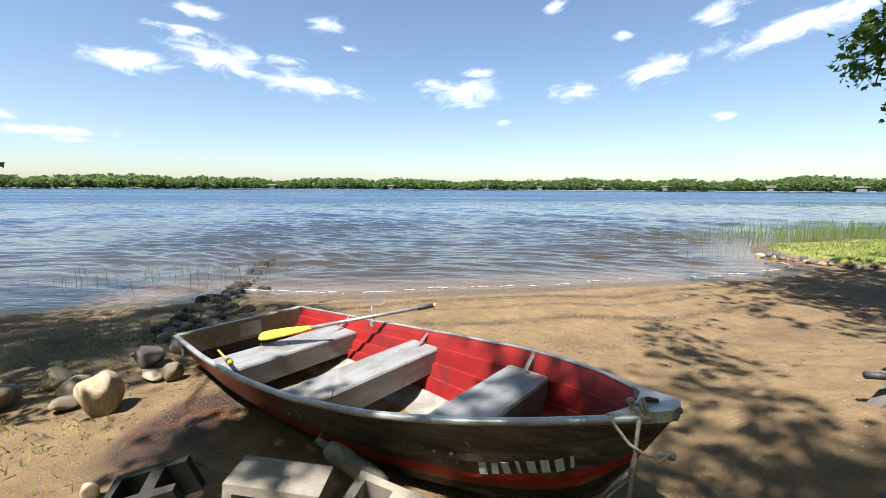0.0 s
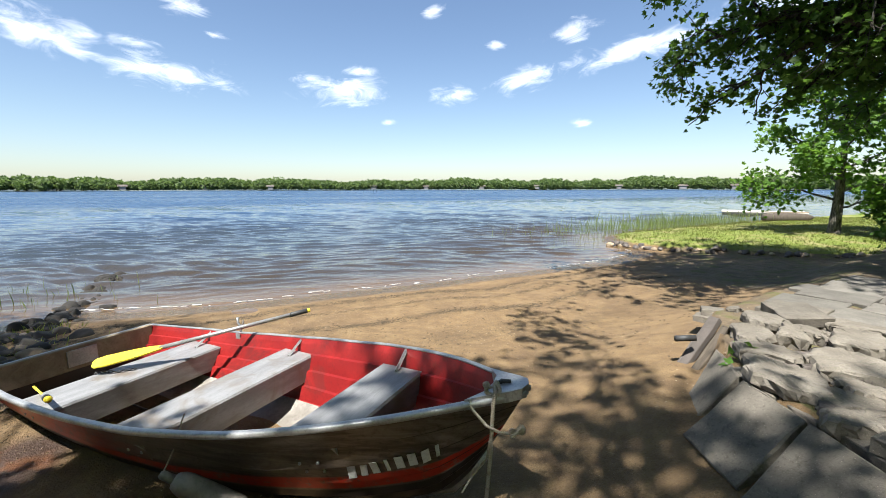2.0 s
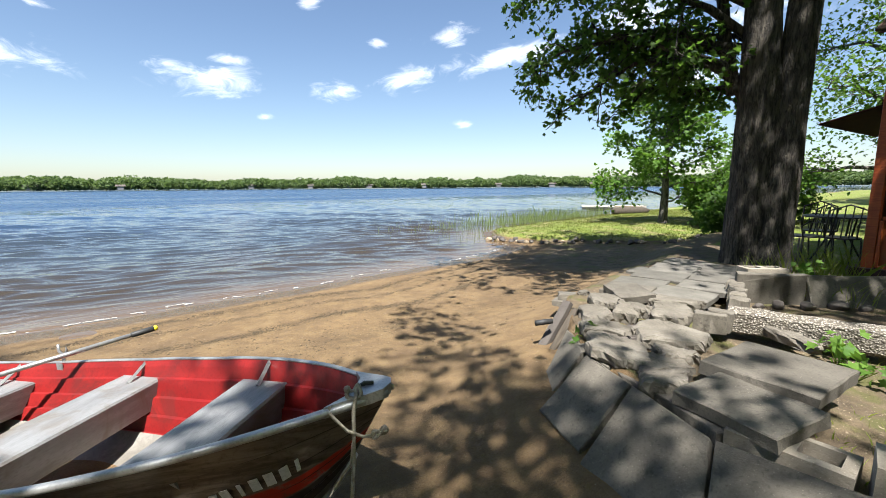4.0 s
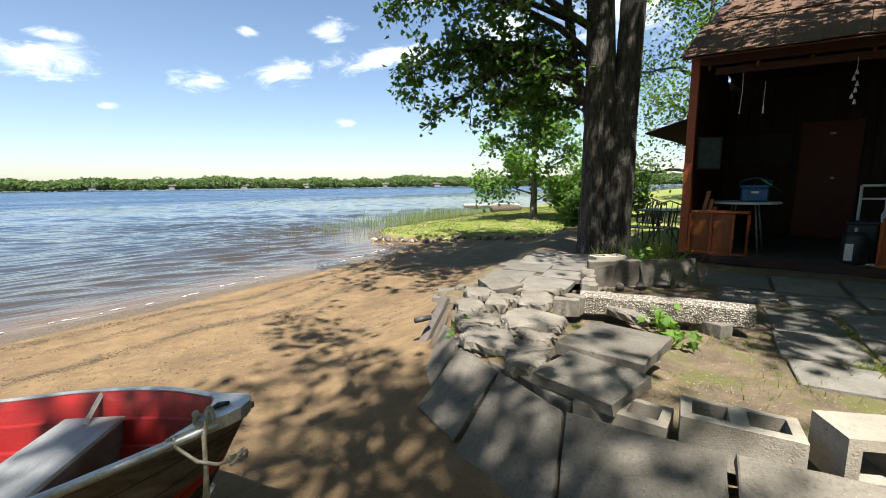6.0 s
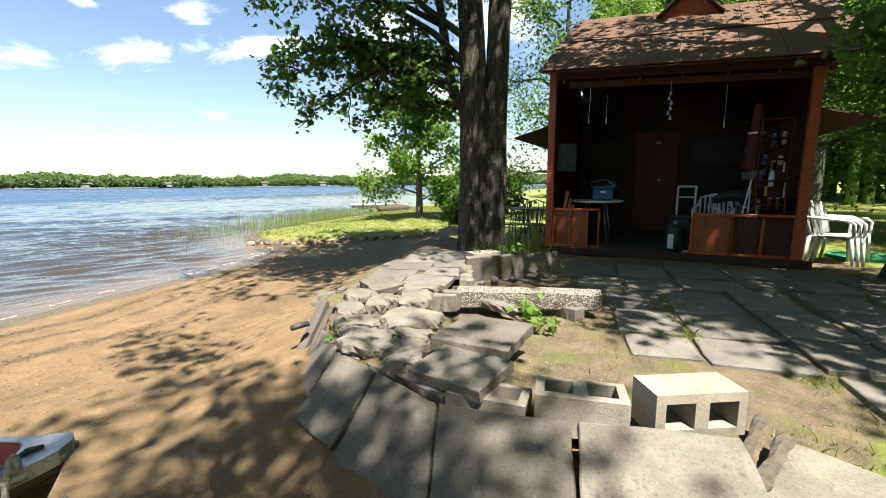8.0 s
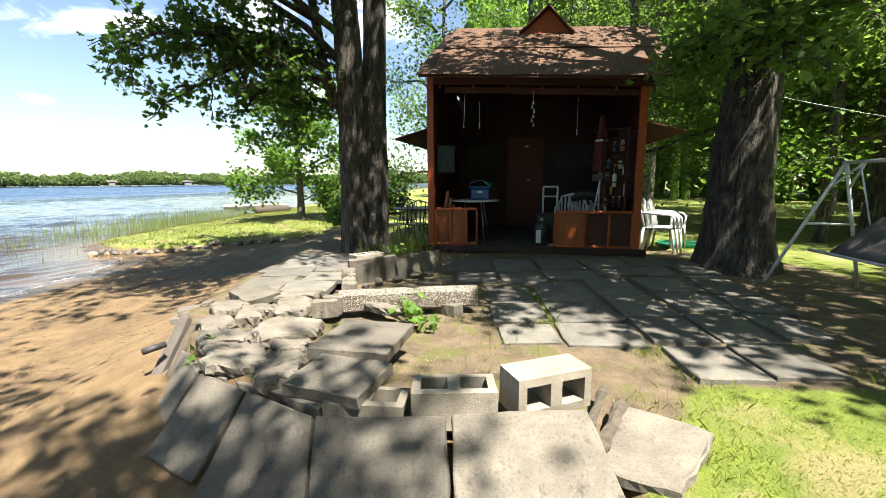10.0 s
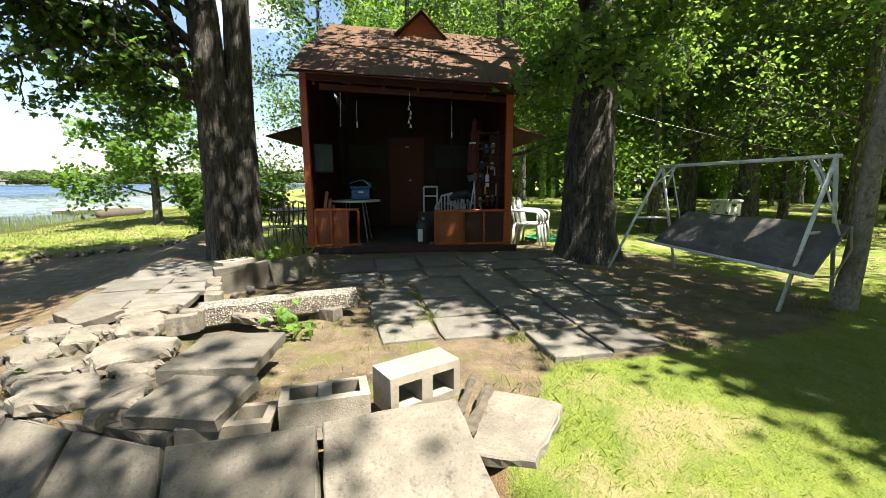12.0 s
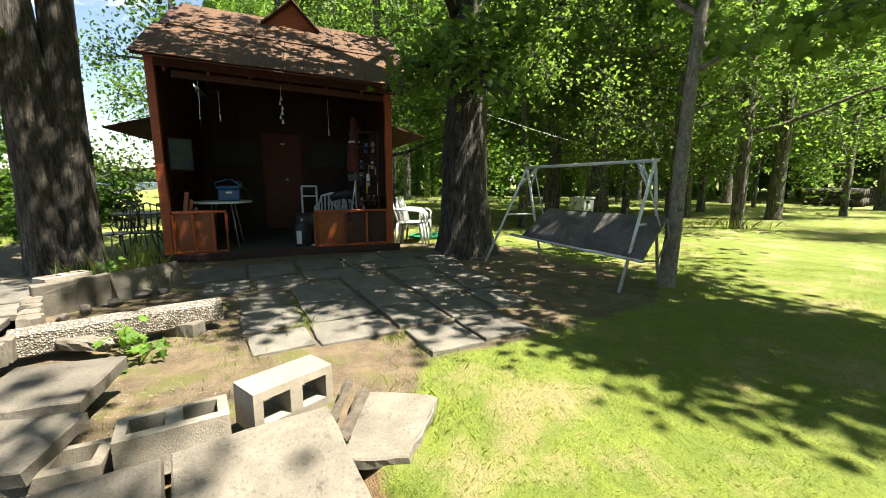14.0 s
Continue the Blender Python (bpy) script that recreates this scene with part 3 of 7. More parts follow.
# ---- far shore and sky ----
def build_far_shore():
    rng = np.random.default_rng(11)
    s = Shape()
    ang = np.sort(rng.uniform(radians(5), radians(178), 3000))
    row = rng.integers(0, 4, len(ang))
    r = 445 + 10 * row + rng.normal(0, 4, len(ang))
    tall = (9.6 + 1.8 * np.sin(ang * 9) * np.sin(ang * 23 + 1) + 0.8 * np.sin(ang * 61)) * rng.uniform(0.75, 1.08, len(ang)) * (0.75 + 0.11 * row)
    for a, q, h in zip(ang, r, tall):
        n = 85
        wide = h * rng.uniform(0.28, 0.46)
        k = rng.normal(0, 1, (n, 3))
        k /= np.linalg.norm(k, axis=1, keepdims=True)
        c = np.array((q * math.cos(a), q * math.sin(a), WATER + 1.2 + h * 0.54)) + k * (wide, wide, h * 0.46)
        size = rng.uniform(0.55, 1.25, n)
        t = rng.normal(0, 1, (n, 2, 3))
        t /= np.linalg.norm(t, axis=2, keepdims=True)
        corners = np.array(((-1, -0.7), (0.8, -1), (1, 0.8), (-0.7, 1)))
        quad = c[:, None] + size[:, None, None] * (corners[None, :, :1] * t[:, None, 0] + corners[None, :, 1:] * t[:, None, 1])
        s.many(quad, 4)
    tagged(part("far_forest", s, "far"), "distant green forest along the far lake shore", "forest", kind="stuff")
    for i, (a, q, w) in enumerate(((62, 440, 7), (65.5, 441, 5), (69.5, 440, 8), (72, 441, 5), (77, 440, 6), (84, 440, 7), (97, 440, 6), (104, 441, 8), (112, 440, 6), (52, 440, 6), (45, 440, 8), (40, 440, 5))):
        a = radians(a)
        x, y = q * math.cos(a), q * math.sin(a)
        home = thing("cottage", (x, y, WATER + 1.0), "small pale cottage on the distant shore", "house", "far shore cottages", turn=(0, 0, math.degrees(a) + 90))
        part("wall", Shape().box((w * 0.7, 5, 2.4), (0, 0, 1.2)), "bench", home)
        roof = Shape()
        roof.add([(-w / 2 - 0.4, -3, 2.9), (w / 2 + 0.4, -3, 2.9), (w / 2 + 0.4, 3, 2.9), (-w / 2 - 0.4, 3, 2.9), (-w / 2 - 0.4, 0, 4.4), (w / 2 + 0.4, 0, 4.4)],
                 [(0, 1, 5, 4), (2, 3, 4, 5), (0, 4, 3), (1, 2, 5), (3, 2, 1, 0)])
        part("roof", roof, "rock_grey", home)


def cloud_material():
    n = Nodes("fair_weather_cloud")
    spin = n.t.nodes.new("ShaderNodeVectorMath")
    spin.operation = "ADD"
    info = n.t.nodes.new("ShaderNodeObjectInfo")
    n.put(spin.inputs[0], n.tc)
    n.put(spin.inputs[1], info.outputs["Location"])
    puff = n.noise(0.011, 9.0, 0.66, vec=spin.outputs[0], stretch=(0.5, 1.15, 1.0), distort=0.8)
    wisp = n.noise(0.004, 3.0, 0.5, vec=spin.outputs[0])
    x, y = n.attr("across"), n.attr("upward")
    fall = n.math("SQRT", n.math("ADD", n.math("MULTIPLY", x, x), n.math("MULTIPLY", y, y)))
    sum_ = n.math("ADD", n.math("ADD", puff, n.math("MULTIPLY", wisp, 0.35)), n.math("MULTIPLY", n.math("SUBTRACT", 1.0, fall), 0.55))
    dense = n.step(sum_, 0.84, 1.42)
    dense = n.math("MULTIPLY", dense, n.step(fall, 1.0, 0.75))
    # plain glow that stands in for sunlight on the cloud
    glow = n.t.nodes.new("ShaderNodeEmission")
    n.put(glow.inputs["Color"], (1.0, 1.0, 1.0))
    glow.inputs["Strength"].default_value = 0.62
    clear = n.t.nodes.new("ShaderNodeBsdfTransparent")
    both = n.t.nodes.new("ShaderNodeMixShader")
    n.put(both.inputs[0], dense)
    n.t.links.new(clear.outputs[0], both.inputs[1])
    n.t.links.new(glow.outputs[0], both.inputs[2])
    n.t.links.new(both.outputs[0], n.t.nodes["Material Output"].inputs["Surface"])
    return n.mat


def build_clouds():
    """Bright fair-weather clouds, over two kilometres off. Bearing and height in degrees, half width and half height in degrees."""
    mat = cloud_material()
    for b, e, w, h, lean in CLOUDS:
        d = 2600
        b, e = radians(b), radians(e)
        at = Vector((d * math.sin(b) * math.cos(e), d * math.cos(b) * math.cos(e), d * math.sin(e)))
        a, c = 1.3 * d * math.tan(radians(w)), 1.35 * d * math.tan(radians(h))
        g = np.linspace(-1, 1, 9)
        v, f = sheet(g * a, g * c, lambda x, y: 0 * x)
        me = Shape().add(v, f.tolist()).mesh("cloud")
        share(me, "across", v[:, 0] / a), share(me, "upward", v[:, 1] / c)
        me.materials.append(mat)
        ob = new("cloud", me)
        ob.matrix_world = Matrix.Translation(at) @ (look((0, 0, 0), at) @ Matrix.Rotation(radians(lean), 4, "Z")).to_3x3().to_4x4()
        tagged(ob, "white fair-weather cloud in a blue sky", "cloud", "clouds", kind="structure")


CLOUDS = [(-36, 13.2, 6.0, 1.5, 2), (-27, 14.6, 6.0, 2.4, -6), (-17, 12.8, 8.5, 2.2, -5), (-20, 15.2, 3.0, 1.0, 0), (3, 12.2, 7.0, 2.2, 4), (4.5, 14.6, 2.6, 0.9, 0), (-1.5, 13.5, 2.6, 1.0, 0),
          (17, 12.0, 3.4, 1.4, 0), (26, 13.8, 5.5, 1.8, 12), (39, 16.2, 9.5, 1.8, 10), (31, 18.6, 4.0, 1.4, 10), (-24, 22.0, 2.2, 1.1, 0), (-15.5, 19.5, 3.0, 1.5, 0), (-38, 24, 5.0, 1.4, 0), (-29, 19.0, 3.0, 0.8, 0), (-30, 17, 4.0, 0.7, 0),
          (14, 21.5, 1.6, 0.9, 25), (33, 8.2, 1.6, 0.7, 0), (-47, 6.8, 3.5, 0.8, 0), (-42, 5.4, 5.0, 0.9, 0), (22, 17.6, 1.4, 0.7, 0), (43, 22.5, 3.0, 1.5, 0), (54, 19, 7.0, 3.0, 8),
          (68, 20, 8.0, 5.0, 0), (80, 14, 8.0, 5.0, 0), (95, 20, 9.0, 5.0, 0), (60, 12, 5.0, 1.6, 0), (8, 8.6, 1.2, 0.5, 0), (-12, 17.0, 2.0, 0.6, 0)]


# ---- trees ----
MAPLE = np.array([(0, 0), (0.22, 0.1), (0.55, 0.22), (0.38, 0.45), (0.5, 0.72), (0.18, 0.62), (0, 1.05), (-0.18, 0.62), (-0.5, 0.72), (-0.38, 0.45), (-0.55, 0.22), (-0.22, 0.1)])
OVAL = np.array([(0, 0), (0.36, 0.4), (0, 1.0), (-0.36, 0.4)])


def leaves(rng, centre, size, outline, flat=0.55):
    n = len(centre)
    normal = rng.normal(0, 1, (n, 3)) * (1 - flat) + np.array((0, 0, flat))
    normal /= np.linalg.norm(normal, axis=1, keepdims=True)
    tip = rng.normal(0, 1, (n, 3)) - (0, 0, 0.5)
    tip -= (tip * normal).sum(1, keepdims=True) * normal
    tip /= np.linalg.norm(tip, axis=1, keepdims=True) + 1e-9
    side = np.cross(tip, normal)
    k = size * rng.uniform(0.6, 1.25, n)
    fold = np.abs(outline[:, :1]) * -0.35
    return centre[:, None] + k[:, None, None] * (outline[None, :, :1] * side[:, None] + outline[None, :, 1:] * tip[:, None] + fold[None] * -normal[:, None])


def foliage(rng, limbs, boughs=7, twigs=6, each=10, size=0.1, spread=0.16, reach=0.42, droop=0.25, outline=MAPLE, wood_sides=5, first=0.25):
    """Boughs and twigs along limbs, given as (points, base radius), with leaves on the twigs."""
    frames, leaf_at = [], []
    for pts, r0 in limbs:
        stems = Shape()
        frames.append(stems)
        pts = np.asarray(pts, float)
        seg = np.linalg.norm(np.diff(pts, axis=0), axis=1)
        length, cum = seg.sum(), np.concatenate([[0], np.cumsum(seg)])
        stems.tube(pts, np.linspace(r0, r0 * 0.25, len(pts)), 7)
        main = (pts[-1] - pts[0]) / (np.linalg.norm(pts[-1] - pts[0]) + 1e-9)
        for k in range(boughs):
            s = first + (1 - first) * (k + rng.uniform(0, 1)) / boughs
            p = np.array([np.interp(s * length, cum, pts[:, i]) for i in range(3)])
            d = main * 0.6 + rng.normal(0, 0.75, 3) * (1, 1, 0.6)
            d /= np.linalg.norm(d)
            l = length * reach * rng.uniform(0.5, 1.1) * (1.15 - 0.5 * s)
            q = wander(p, p + d * l - (0, 0, droop * l * 0.5), 5, -droop * l * 0.15, l * 0.03, rng)
            stems.tube(q, np.linspace(r0 * 0.28, 0.006, 5), wood_sides)
            for _ in range(twigs):
                o = q[rng.integers(1, 5)] + rng.normal(0, 0.02, 3)
                e = o + (d * 0.5 + rng.normal(0, 0.8, 3)) * l * 0.3 - (0, 0, droop * l * 0.15)
                stems.tube(wander(o, e, 3, 0, 0.01, rng), np.linspace(0.007, 0.003, 3), 3)
                f = rng.uniform(0.2, 1.1, (each, 1))
                leaf_at.append(o * (1 - f) + e * f + rng.normal(0, spread, (each, 3)))
    at = np.concatenate(leaf_at)
    return frames, Shape().many(leaves(rng, at, size, outline), len(outline))


def trunk_shape(pts, radii, seed, sides=22, flare=0.25, ridges=0.05):
    rng = np.random.default_rng(seed)
    n = max(14, len(pts) * 6)
    t, q = np.linspace(0, 1, len(pts)), np.linspace(0, 1, n)
    p = np.stack([np.interp(q, t, np.asarray(pts, float)[:, i]) for i in range(3)], 1)
    r = np.interp(q, t, radii)
    z0 = p[0, 2]
    ph = rng.uniform(0, 6.3, 4)

    def rough(i, ang):
        base = flare * math.exp(-max(0.0, p[i, 2] - z0) / 0.22)
        return base * (0.55 + 0.45 * np.sin(5 * ang + ph[0])) + ridges * np.sin(9 * ang + ph[1] + 0.6 * i) * 0.6 + ridges * np.sin(4 * ang + ph[2] + 0.25 * i) + rng.normal(0, 0.012, len(ang))

    return Shape().tube(p, r, sides, rough=rough)


def tree(name, label, at, trunks, limbs, bark, leaf, seed, category="tree", group="", upper=(), fill=7, **how):
    rng = np.random.default_rng(seed)
    ob = thing(name, at, label, category, group)
    for pts, radii, flare in trunks:
        part("trunk", trunk_shape(pts, radii, seed, flare=flare), bark, ob, smooth=True)
    stems, green = foliage(rng, [(wander(a, b, 6, sag, 0.05, rng), r) for a, b, r, sag in limbs], **how)
    for stem in stems:
        part("limb", stem, bark, ob, smooth=True)
    part("crown", green, leaf, ob)
    if upper:
        # an unseen high crown, added out over the yard to shade it
        stems, green = foliage(rng, [(wander(a, b, 5, -0.4, 0.1, rng), 0.03) for a, b in upper], boughs=6, twigs=5, each=fill, size=0.18, spread=0.22, reach=0.3, outline=OVAL, first=0.55)
        for stem in stems:
            part("limb", stem, bark, ob, smooth=True)
        part("crown", green, leaf, ob)
    return ob


def high_limbs(seed, start, centre, radii, count):
    """Limbs from a height on the trunk to spots spread through a flat dome."""
    rng = np.random.default_rng(seed)
    out = []
    for i in range(count):
        a, r = 2.4 * i + rng.uniform(-0.3, 0.3), math.sqrt((i + 0.5) / count)
        end = (centre[0] + radii[0] * r * math.cos(a), centre[1] + radii[1] * r * math.sin(a), centre[2] + radii[2] * (1 - r * r) + rng.uniform(-0.3, 0.3))
        out.append(((start[0], start[1], start[2] + rng.uniform(-0.6, 0.6)), end))
    return out


def build_near_trees():
    # the twin-stemmed maple by the water, with boughs that hang over the beach
    limbs = [((-0.1, 0.2, 2.3), (-1.55, 1.75, 3.15), 0.07, -0.35), ((-0.18, 0.32, 2.6), (-1.75, 1.75, 2.25), 0.05, -0.45), ((-0.11, 0.14, 3.0), (-1.9, 1.9, 3.9), 0.06, -0.25), ((-0.10, 0.13, 2.9), (-1.0, 2.1, 3.5), 0.05, -0.1),
             ((-0.22, 0.42, 2.9), (-2.1, 2.15, 2.75), 0.04, -0.35), ((-0.11, 0.14, 3.4), (-2.3, 2.2, 4.7), 0.06, -0.2), ((0.0, 0.2, 3.0), (0.6, 1.9, 3.3), 0.05, -0.2), ((0.0, 0.2, 2.4), (0.4, 1.6, 2.2), 0.045, -0.3), ((-0.15, 0.30, 2.6), (-0.5, 1.7, 2.3), 0.045, -0.35),
             ((-0.3, 0.5, 3.1), (-1.4, 2.7, 2.9), 0.05, -0.3), ((-0.26, 0.48, 3.6), (-1.7, 2.9, 4.2), 0.05, -0.2), ((-0.12, 0.15, 4.0), (-2.2, 0.8, 5.8), 0.09, -0.2), ((-0.13, 0.18, 4.6), (-1.5, 3.4, 6.3), 0.09, -0.2), ((-0.19, 0.27, 6.0), (-2.4, 0.3, 8.4), 0.09, 0),
             ((0.2, -0.4, 5.0), (2.6, -0.6, 7.4), 0.1, 0), ((0.2, -0.4, 4.4), (1.6, 2.2, 6.4), 0.08, 0), ((0.2, -0.5, 6.5), (0.6, -2.2, 9.0), 0.08, 0), ((-0.2, 0.4, 6.5), (0.5, 2.6, 9.2), 0.08, 0), ((0.0, 0.0, 7.4), (0.2, 0.2, 10.5), 0.1, 0),
             ((0.2, -0.3, 4.8), (3.0, 1.6, 6.0), 0.07, -0.2), ((-0.12, 0.15, 4.4), (-2.6, 2.5, 5.7), 0.06, -0.2)]
    tree("maple_tree", "tall twin-trunked maple with ridged grey bark beside the beach", (7.38, 1.52, height(7.38, 1.52)),
         [([(-0.02, 0.06, -0.15), (-0.03, 0.05, 0.5), (-0.06, 0.03, 2.2), (-0.08, 0.09, 3.9), (-0.3, 0.40, 8.0)], [0.26, 0.24, 0.235, 0.19, 0.12], 0.22),
          ([(0.10, -0.18, -0.15), (0.12, -0.20, 0.5), (0.15, -0.24, 2.2), (0.16, -0.30, 3.9), (0.3, -0.55, 9.0)], [0.27, 0.225, 0.195, 0.175, 0.09], 0.3),
          ([(-0.16, 0.28, 2.35), (-0.22, 0.42, 3.0), (-0.28, 0.52, 3.9), (-0.5, 0.9, 5.4)], [0.085, 0.075, 0.065, 0.04], 0.0)],
         limbs, "bark", "leaf", 3, upper=high_limbs(301, (-0.1, 0.0, 6.6), (-1.2, -0.6, 8.0), (4.0, 3.4, 2.0), 38), boughs=12, twigs=6, each=8, size=0.088, spread=0.085, droop=0.7, reach=0.30, first=0.2)
    # the stout maple beside the shed
    limbs = [((0.0, 0.2, 2.6), (-0.7, 0.9, 2.5), 0.05, -0.35), ((0.0, 0.1, 2.8), (-1.3, 0.35, 2.7), 0.05, -0.35), ((-0.1, 0.0, 2.7), (-1.6, 0.4, 2.15), 0.05, -0.4), ((-0.1, 0.0, 2.9), (-1.4, -0.3, 3.0), 0.05, -0.3),
             ((0.0, 0.2, 3.6), (-1.9, 1.9, 4.6), 0.08, -0.2), ((0, 0, 5.4), (0.2, -2.6, 7.4), 0.1, 0), ((0, 0.2, 5.0), (0.4, 2.8, 7.0), 0.1, 0), ((0, 0, 5.0), (2.6, 0, 7.4), 0.1, 0),
             # several of these unseen high limbs are added to shade patio and shed
             ((0, 0, 6.0), (-1.6, 1.4, 9.0), 0.09, 0), ((0, 0, 6.5), (1.0, -1.8, 9.4), 0.09, 0), ((0, 0, 7.0), (0, 0.5, 10.5), 0.1, 0), ((0, 0.1, 5.2), (-2.4, 2.4, 7.0), 0.08, 0), ((0, 0, 5.6), (-2.9, 1.3, 7.6), 0.06, 0), ((0, 0, 6.0), (-1.2, 2.9, 7.8), 0.06, 0), ((0, 0, 5.0), (-2.7, 3.2, 6.9), 0.06, 0), ((0, 0, 4.8), (-1.5, 3.6, 6.5), 0.06, 0), ((0, 0, 5.6), (-3.4, 2.3, 7.4), 0.06, 0)]
    tree("maple_tree", "stout old maple with shaggy dark bark beside the shed", (7.38, -3.95, height(7.38, -3.95)),
         [([(0, 0, -0.1), (0.02, 0.02, 0.6), (0.03, 0.03, 1.4), (-0.02, -0.03, 3.0), (-0.05, 0.0, 8.5)], [0.44, 0.40, 0.36, 0.26, 0.12], 0.42)],
         limbs, "bark", "leaf_wood", 5, upper=high_limbs(302, (0.0, 0.0, 6.4), (-3.8, -1.0, 8.4), (1.8, 1.4, 0.8), 20), boughs=9, twigs=7, each=8, size=0.105, spread=0.12, droop=0.5)
    # the slim leaning maple by the swing
    limbs = [((-0.1, -0.1, 2.3), (-0.9, -1.2, 2.75), 0.03, -0.1), ((-0.1, -0.1, 2.5), (0.8, -1.4, 3.0), 0.03, -0.1), ((-0.1, -0.1, 2.8), (0.7, 0.7, 3.9), 0.03, -0.1), ((-0.15, -0.15, 3.2), (-1.5, 0.7, 5.0), 0.04, 0),
             ((-0.2, -0.2, 3.8), (-1.7, -1.2, 5.8), 0.04, 0), ((-0.2, -0.2, 4.2), (0.9, -1.6, 6.2), 0.04, 0), ((-0.2, -0.2, 4.0), (-2.1, 0.3, 6.4), 0.04, 0),
             # limbs out of view, added to shade the patio and chairs
             ((-0.2, -0.2, 4.8), (0.2, 2.6, 6.2), 0.04, 0), ((-0.2, -0.2, 4.6), (-1.6, 1.4, 6.6), 0.04, 0), ((-0.2, -0.2, 4.7), (1.5, -0.8, 6.8), 0.04, 0), ((-0.2, -0.2, 4.6), (-0.7, 1.9, 6.6), 0.04, 0), ((-0.2, -0.2, 4.7), (-0.9, 0.9, 6.8), 0.04, 0), ((-0.2, -0.2, 5.0), (0.9, 3.4, 7.2), 0.04, 0)]
    tree("maple_tree", "slim leaning maple with smooth grey bark at the lawn edge", (4.71, -5.37, height(4.71, -5.37)),
         [([(0, 0, -0.1), (-0.03, -0.03, 0.6), (-0.04, -0.04, 1.15), (-0.06, -0.06, 2.1), (-0.2, -0.2, 6.0)], [0.088, 0.078, 0.072, 0.058, 0.03], 0.35)],
         limbs, "bark_slim", "leaf_wood", 7, boughs=7, twigs=6, each=10, size=0.11, spread=0.13, droop=0.25)
    # the small bright tree on the grassy point
    limbs = [((0, 0, 0.7 + 0.22 * i), (2.3 * math.cos(2.4 * i) * (1 - 0.045 * i), 2.3 * math.sin(2.4 * i) * (1 - 0.045 * i), 0.9 + 0.33 * i), 0.035, -0.1) for i in range(13)]
    tree("shoreline_tree", "small bright green tree on the grassy point", (14.7, 7.35, height(14.7, 7.35)),
         [([(0, 0, -0.1), (0.02, 0, 1.0), (-0.05, 0, 4.0)], [0.14, 0.11, 0.03], 0.3)], limbs, "bark_thin", "leaf_light", 9, boughs=8, twigs=6, each=9, size=0.15, spread=0.17)
    for k, (x, y, tall, wide) in enumerate(((15.6, 6.2, 1.7, 1.0), (14.9, 5.2, 1.9, 1.1), (16.4, 5.0, 2.6, 1.3), (12.6, 4.4, 0.8, 0.5))):
        limbs = [((0, 0, 0.1), (wide * math.cos(2.4 * i) * (0.4 + 0.6 * (i % 3) / 2), wide * math.sin(2.4 * i) * (0.4 + 0.6 * (i % 3) / 2), tall * (0.35 + 0.065 * i)), 0.02, -0.1) for i in range(10)]
        tree("shrub", "dense dark green shrub growing on the grassy point", (x, y, height(x, y)), [([(0, 0, -0.1), (0.01, 0, 0.2), (0, 0.01, 0.5)], [0.05, 0.04, 0.02], 0.1)], limbs, "bark_thin", "leaf", 60 + k, "shrub", "shrubs on the point", boughs=6, twigs=5, each=9, size=0.13, spread=0.14, first=0.1)
    # an unseen tree added behind the viewpoint, its limbs set to dapple the beach
    limbs = [((0.2, 0.3, 4.6), (2.6, 3.7, 6.8), 0.035, -0.2),
             ((-0.2, 0.2, 5.2), (-0.7, 1.2, 7.8), 0.035, 0), ((0, 0, 6.0), (0.6, 1.6, 9.0), 0.035, 0), ((2.3, -1.75, 5.85), (3.4, -1.5, 6.6), 0.035, 0), ((2.4, -1.8, 5.9), (2.4, -3.2, 6.7), 0.035, 0), ((3.0, -2.2, 6.2), (3.9, -2.9, 6.8), 0.035, 0), ((2.8, -2.1, 6.1), (3.0, -3.6, 6.6), 0.035, 0), ((2.6, -1.9, 6.0), (3.9, -2.0, 6.4), 0.035, 0), ((3.1, -2.3, 6.2), (3.5, -3.2, 6.7), 0.035, 0),
             ((-2.5, 3.6, 5.6), (-3.6, 5.2, 6.4), 0.02, -0.1), ((-1.4, 3.8, 5.9), (-2.1, 5.4, 6.6), 0.02, -0.1), ((-1.1, 3.0, 5.6), (-0.2, 3.05, 6.2), 0.015, 0), ((-1.2, 2.9, 5.5), (-0.9, 3.5, 6.3), 0.015, 0)]
    tree("maple_tree", "unseen maple added behind the viewpoint to shade the beach", (-1.7, -4.8, height(-1.7, -4.8)),
         [([(0, 0, -0.1), (0, 0, 1.5), (0.05, 0.1, 4.4), (0, 0, 8.5), (0.1, 0.3, 11.0)], [0.34, 0.28, 0.22, 0.10, 0.04], 0.3),
          ([(0.05, 0.0, 4.3), (1.2, -0.9, 5.2), (2.4, -1.8, 5.9), (3.2, -2.4, 6.3)], [0.03, 0.022, 0.016, 0.012], 0.0),
          ([(-0.1, 0.1, 4.4), (-1.2, 1.8, 5.0), (-2.5, 3.6, 5.6)], [0.014, 0.011, 0.01], 0.0), ([(-0.1, 0.2, 4.6), (-0.7, 2.0, 5.2), (-1.4, 3.8, 5.9)], [0.014, 0.011, 0.01], 0.0)], limbs, "bark", "leaf", 13, upper=high_limbs(303, (0.0, 0.0, 7.4), (0.45, 1.0, 10.6), (1.7, 1.6, 0.8), 8), fill=5, boughs=7, twigs=8, each=13, size=0.105, spread=0.14, first=0.35)

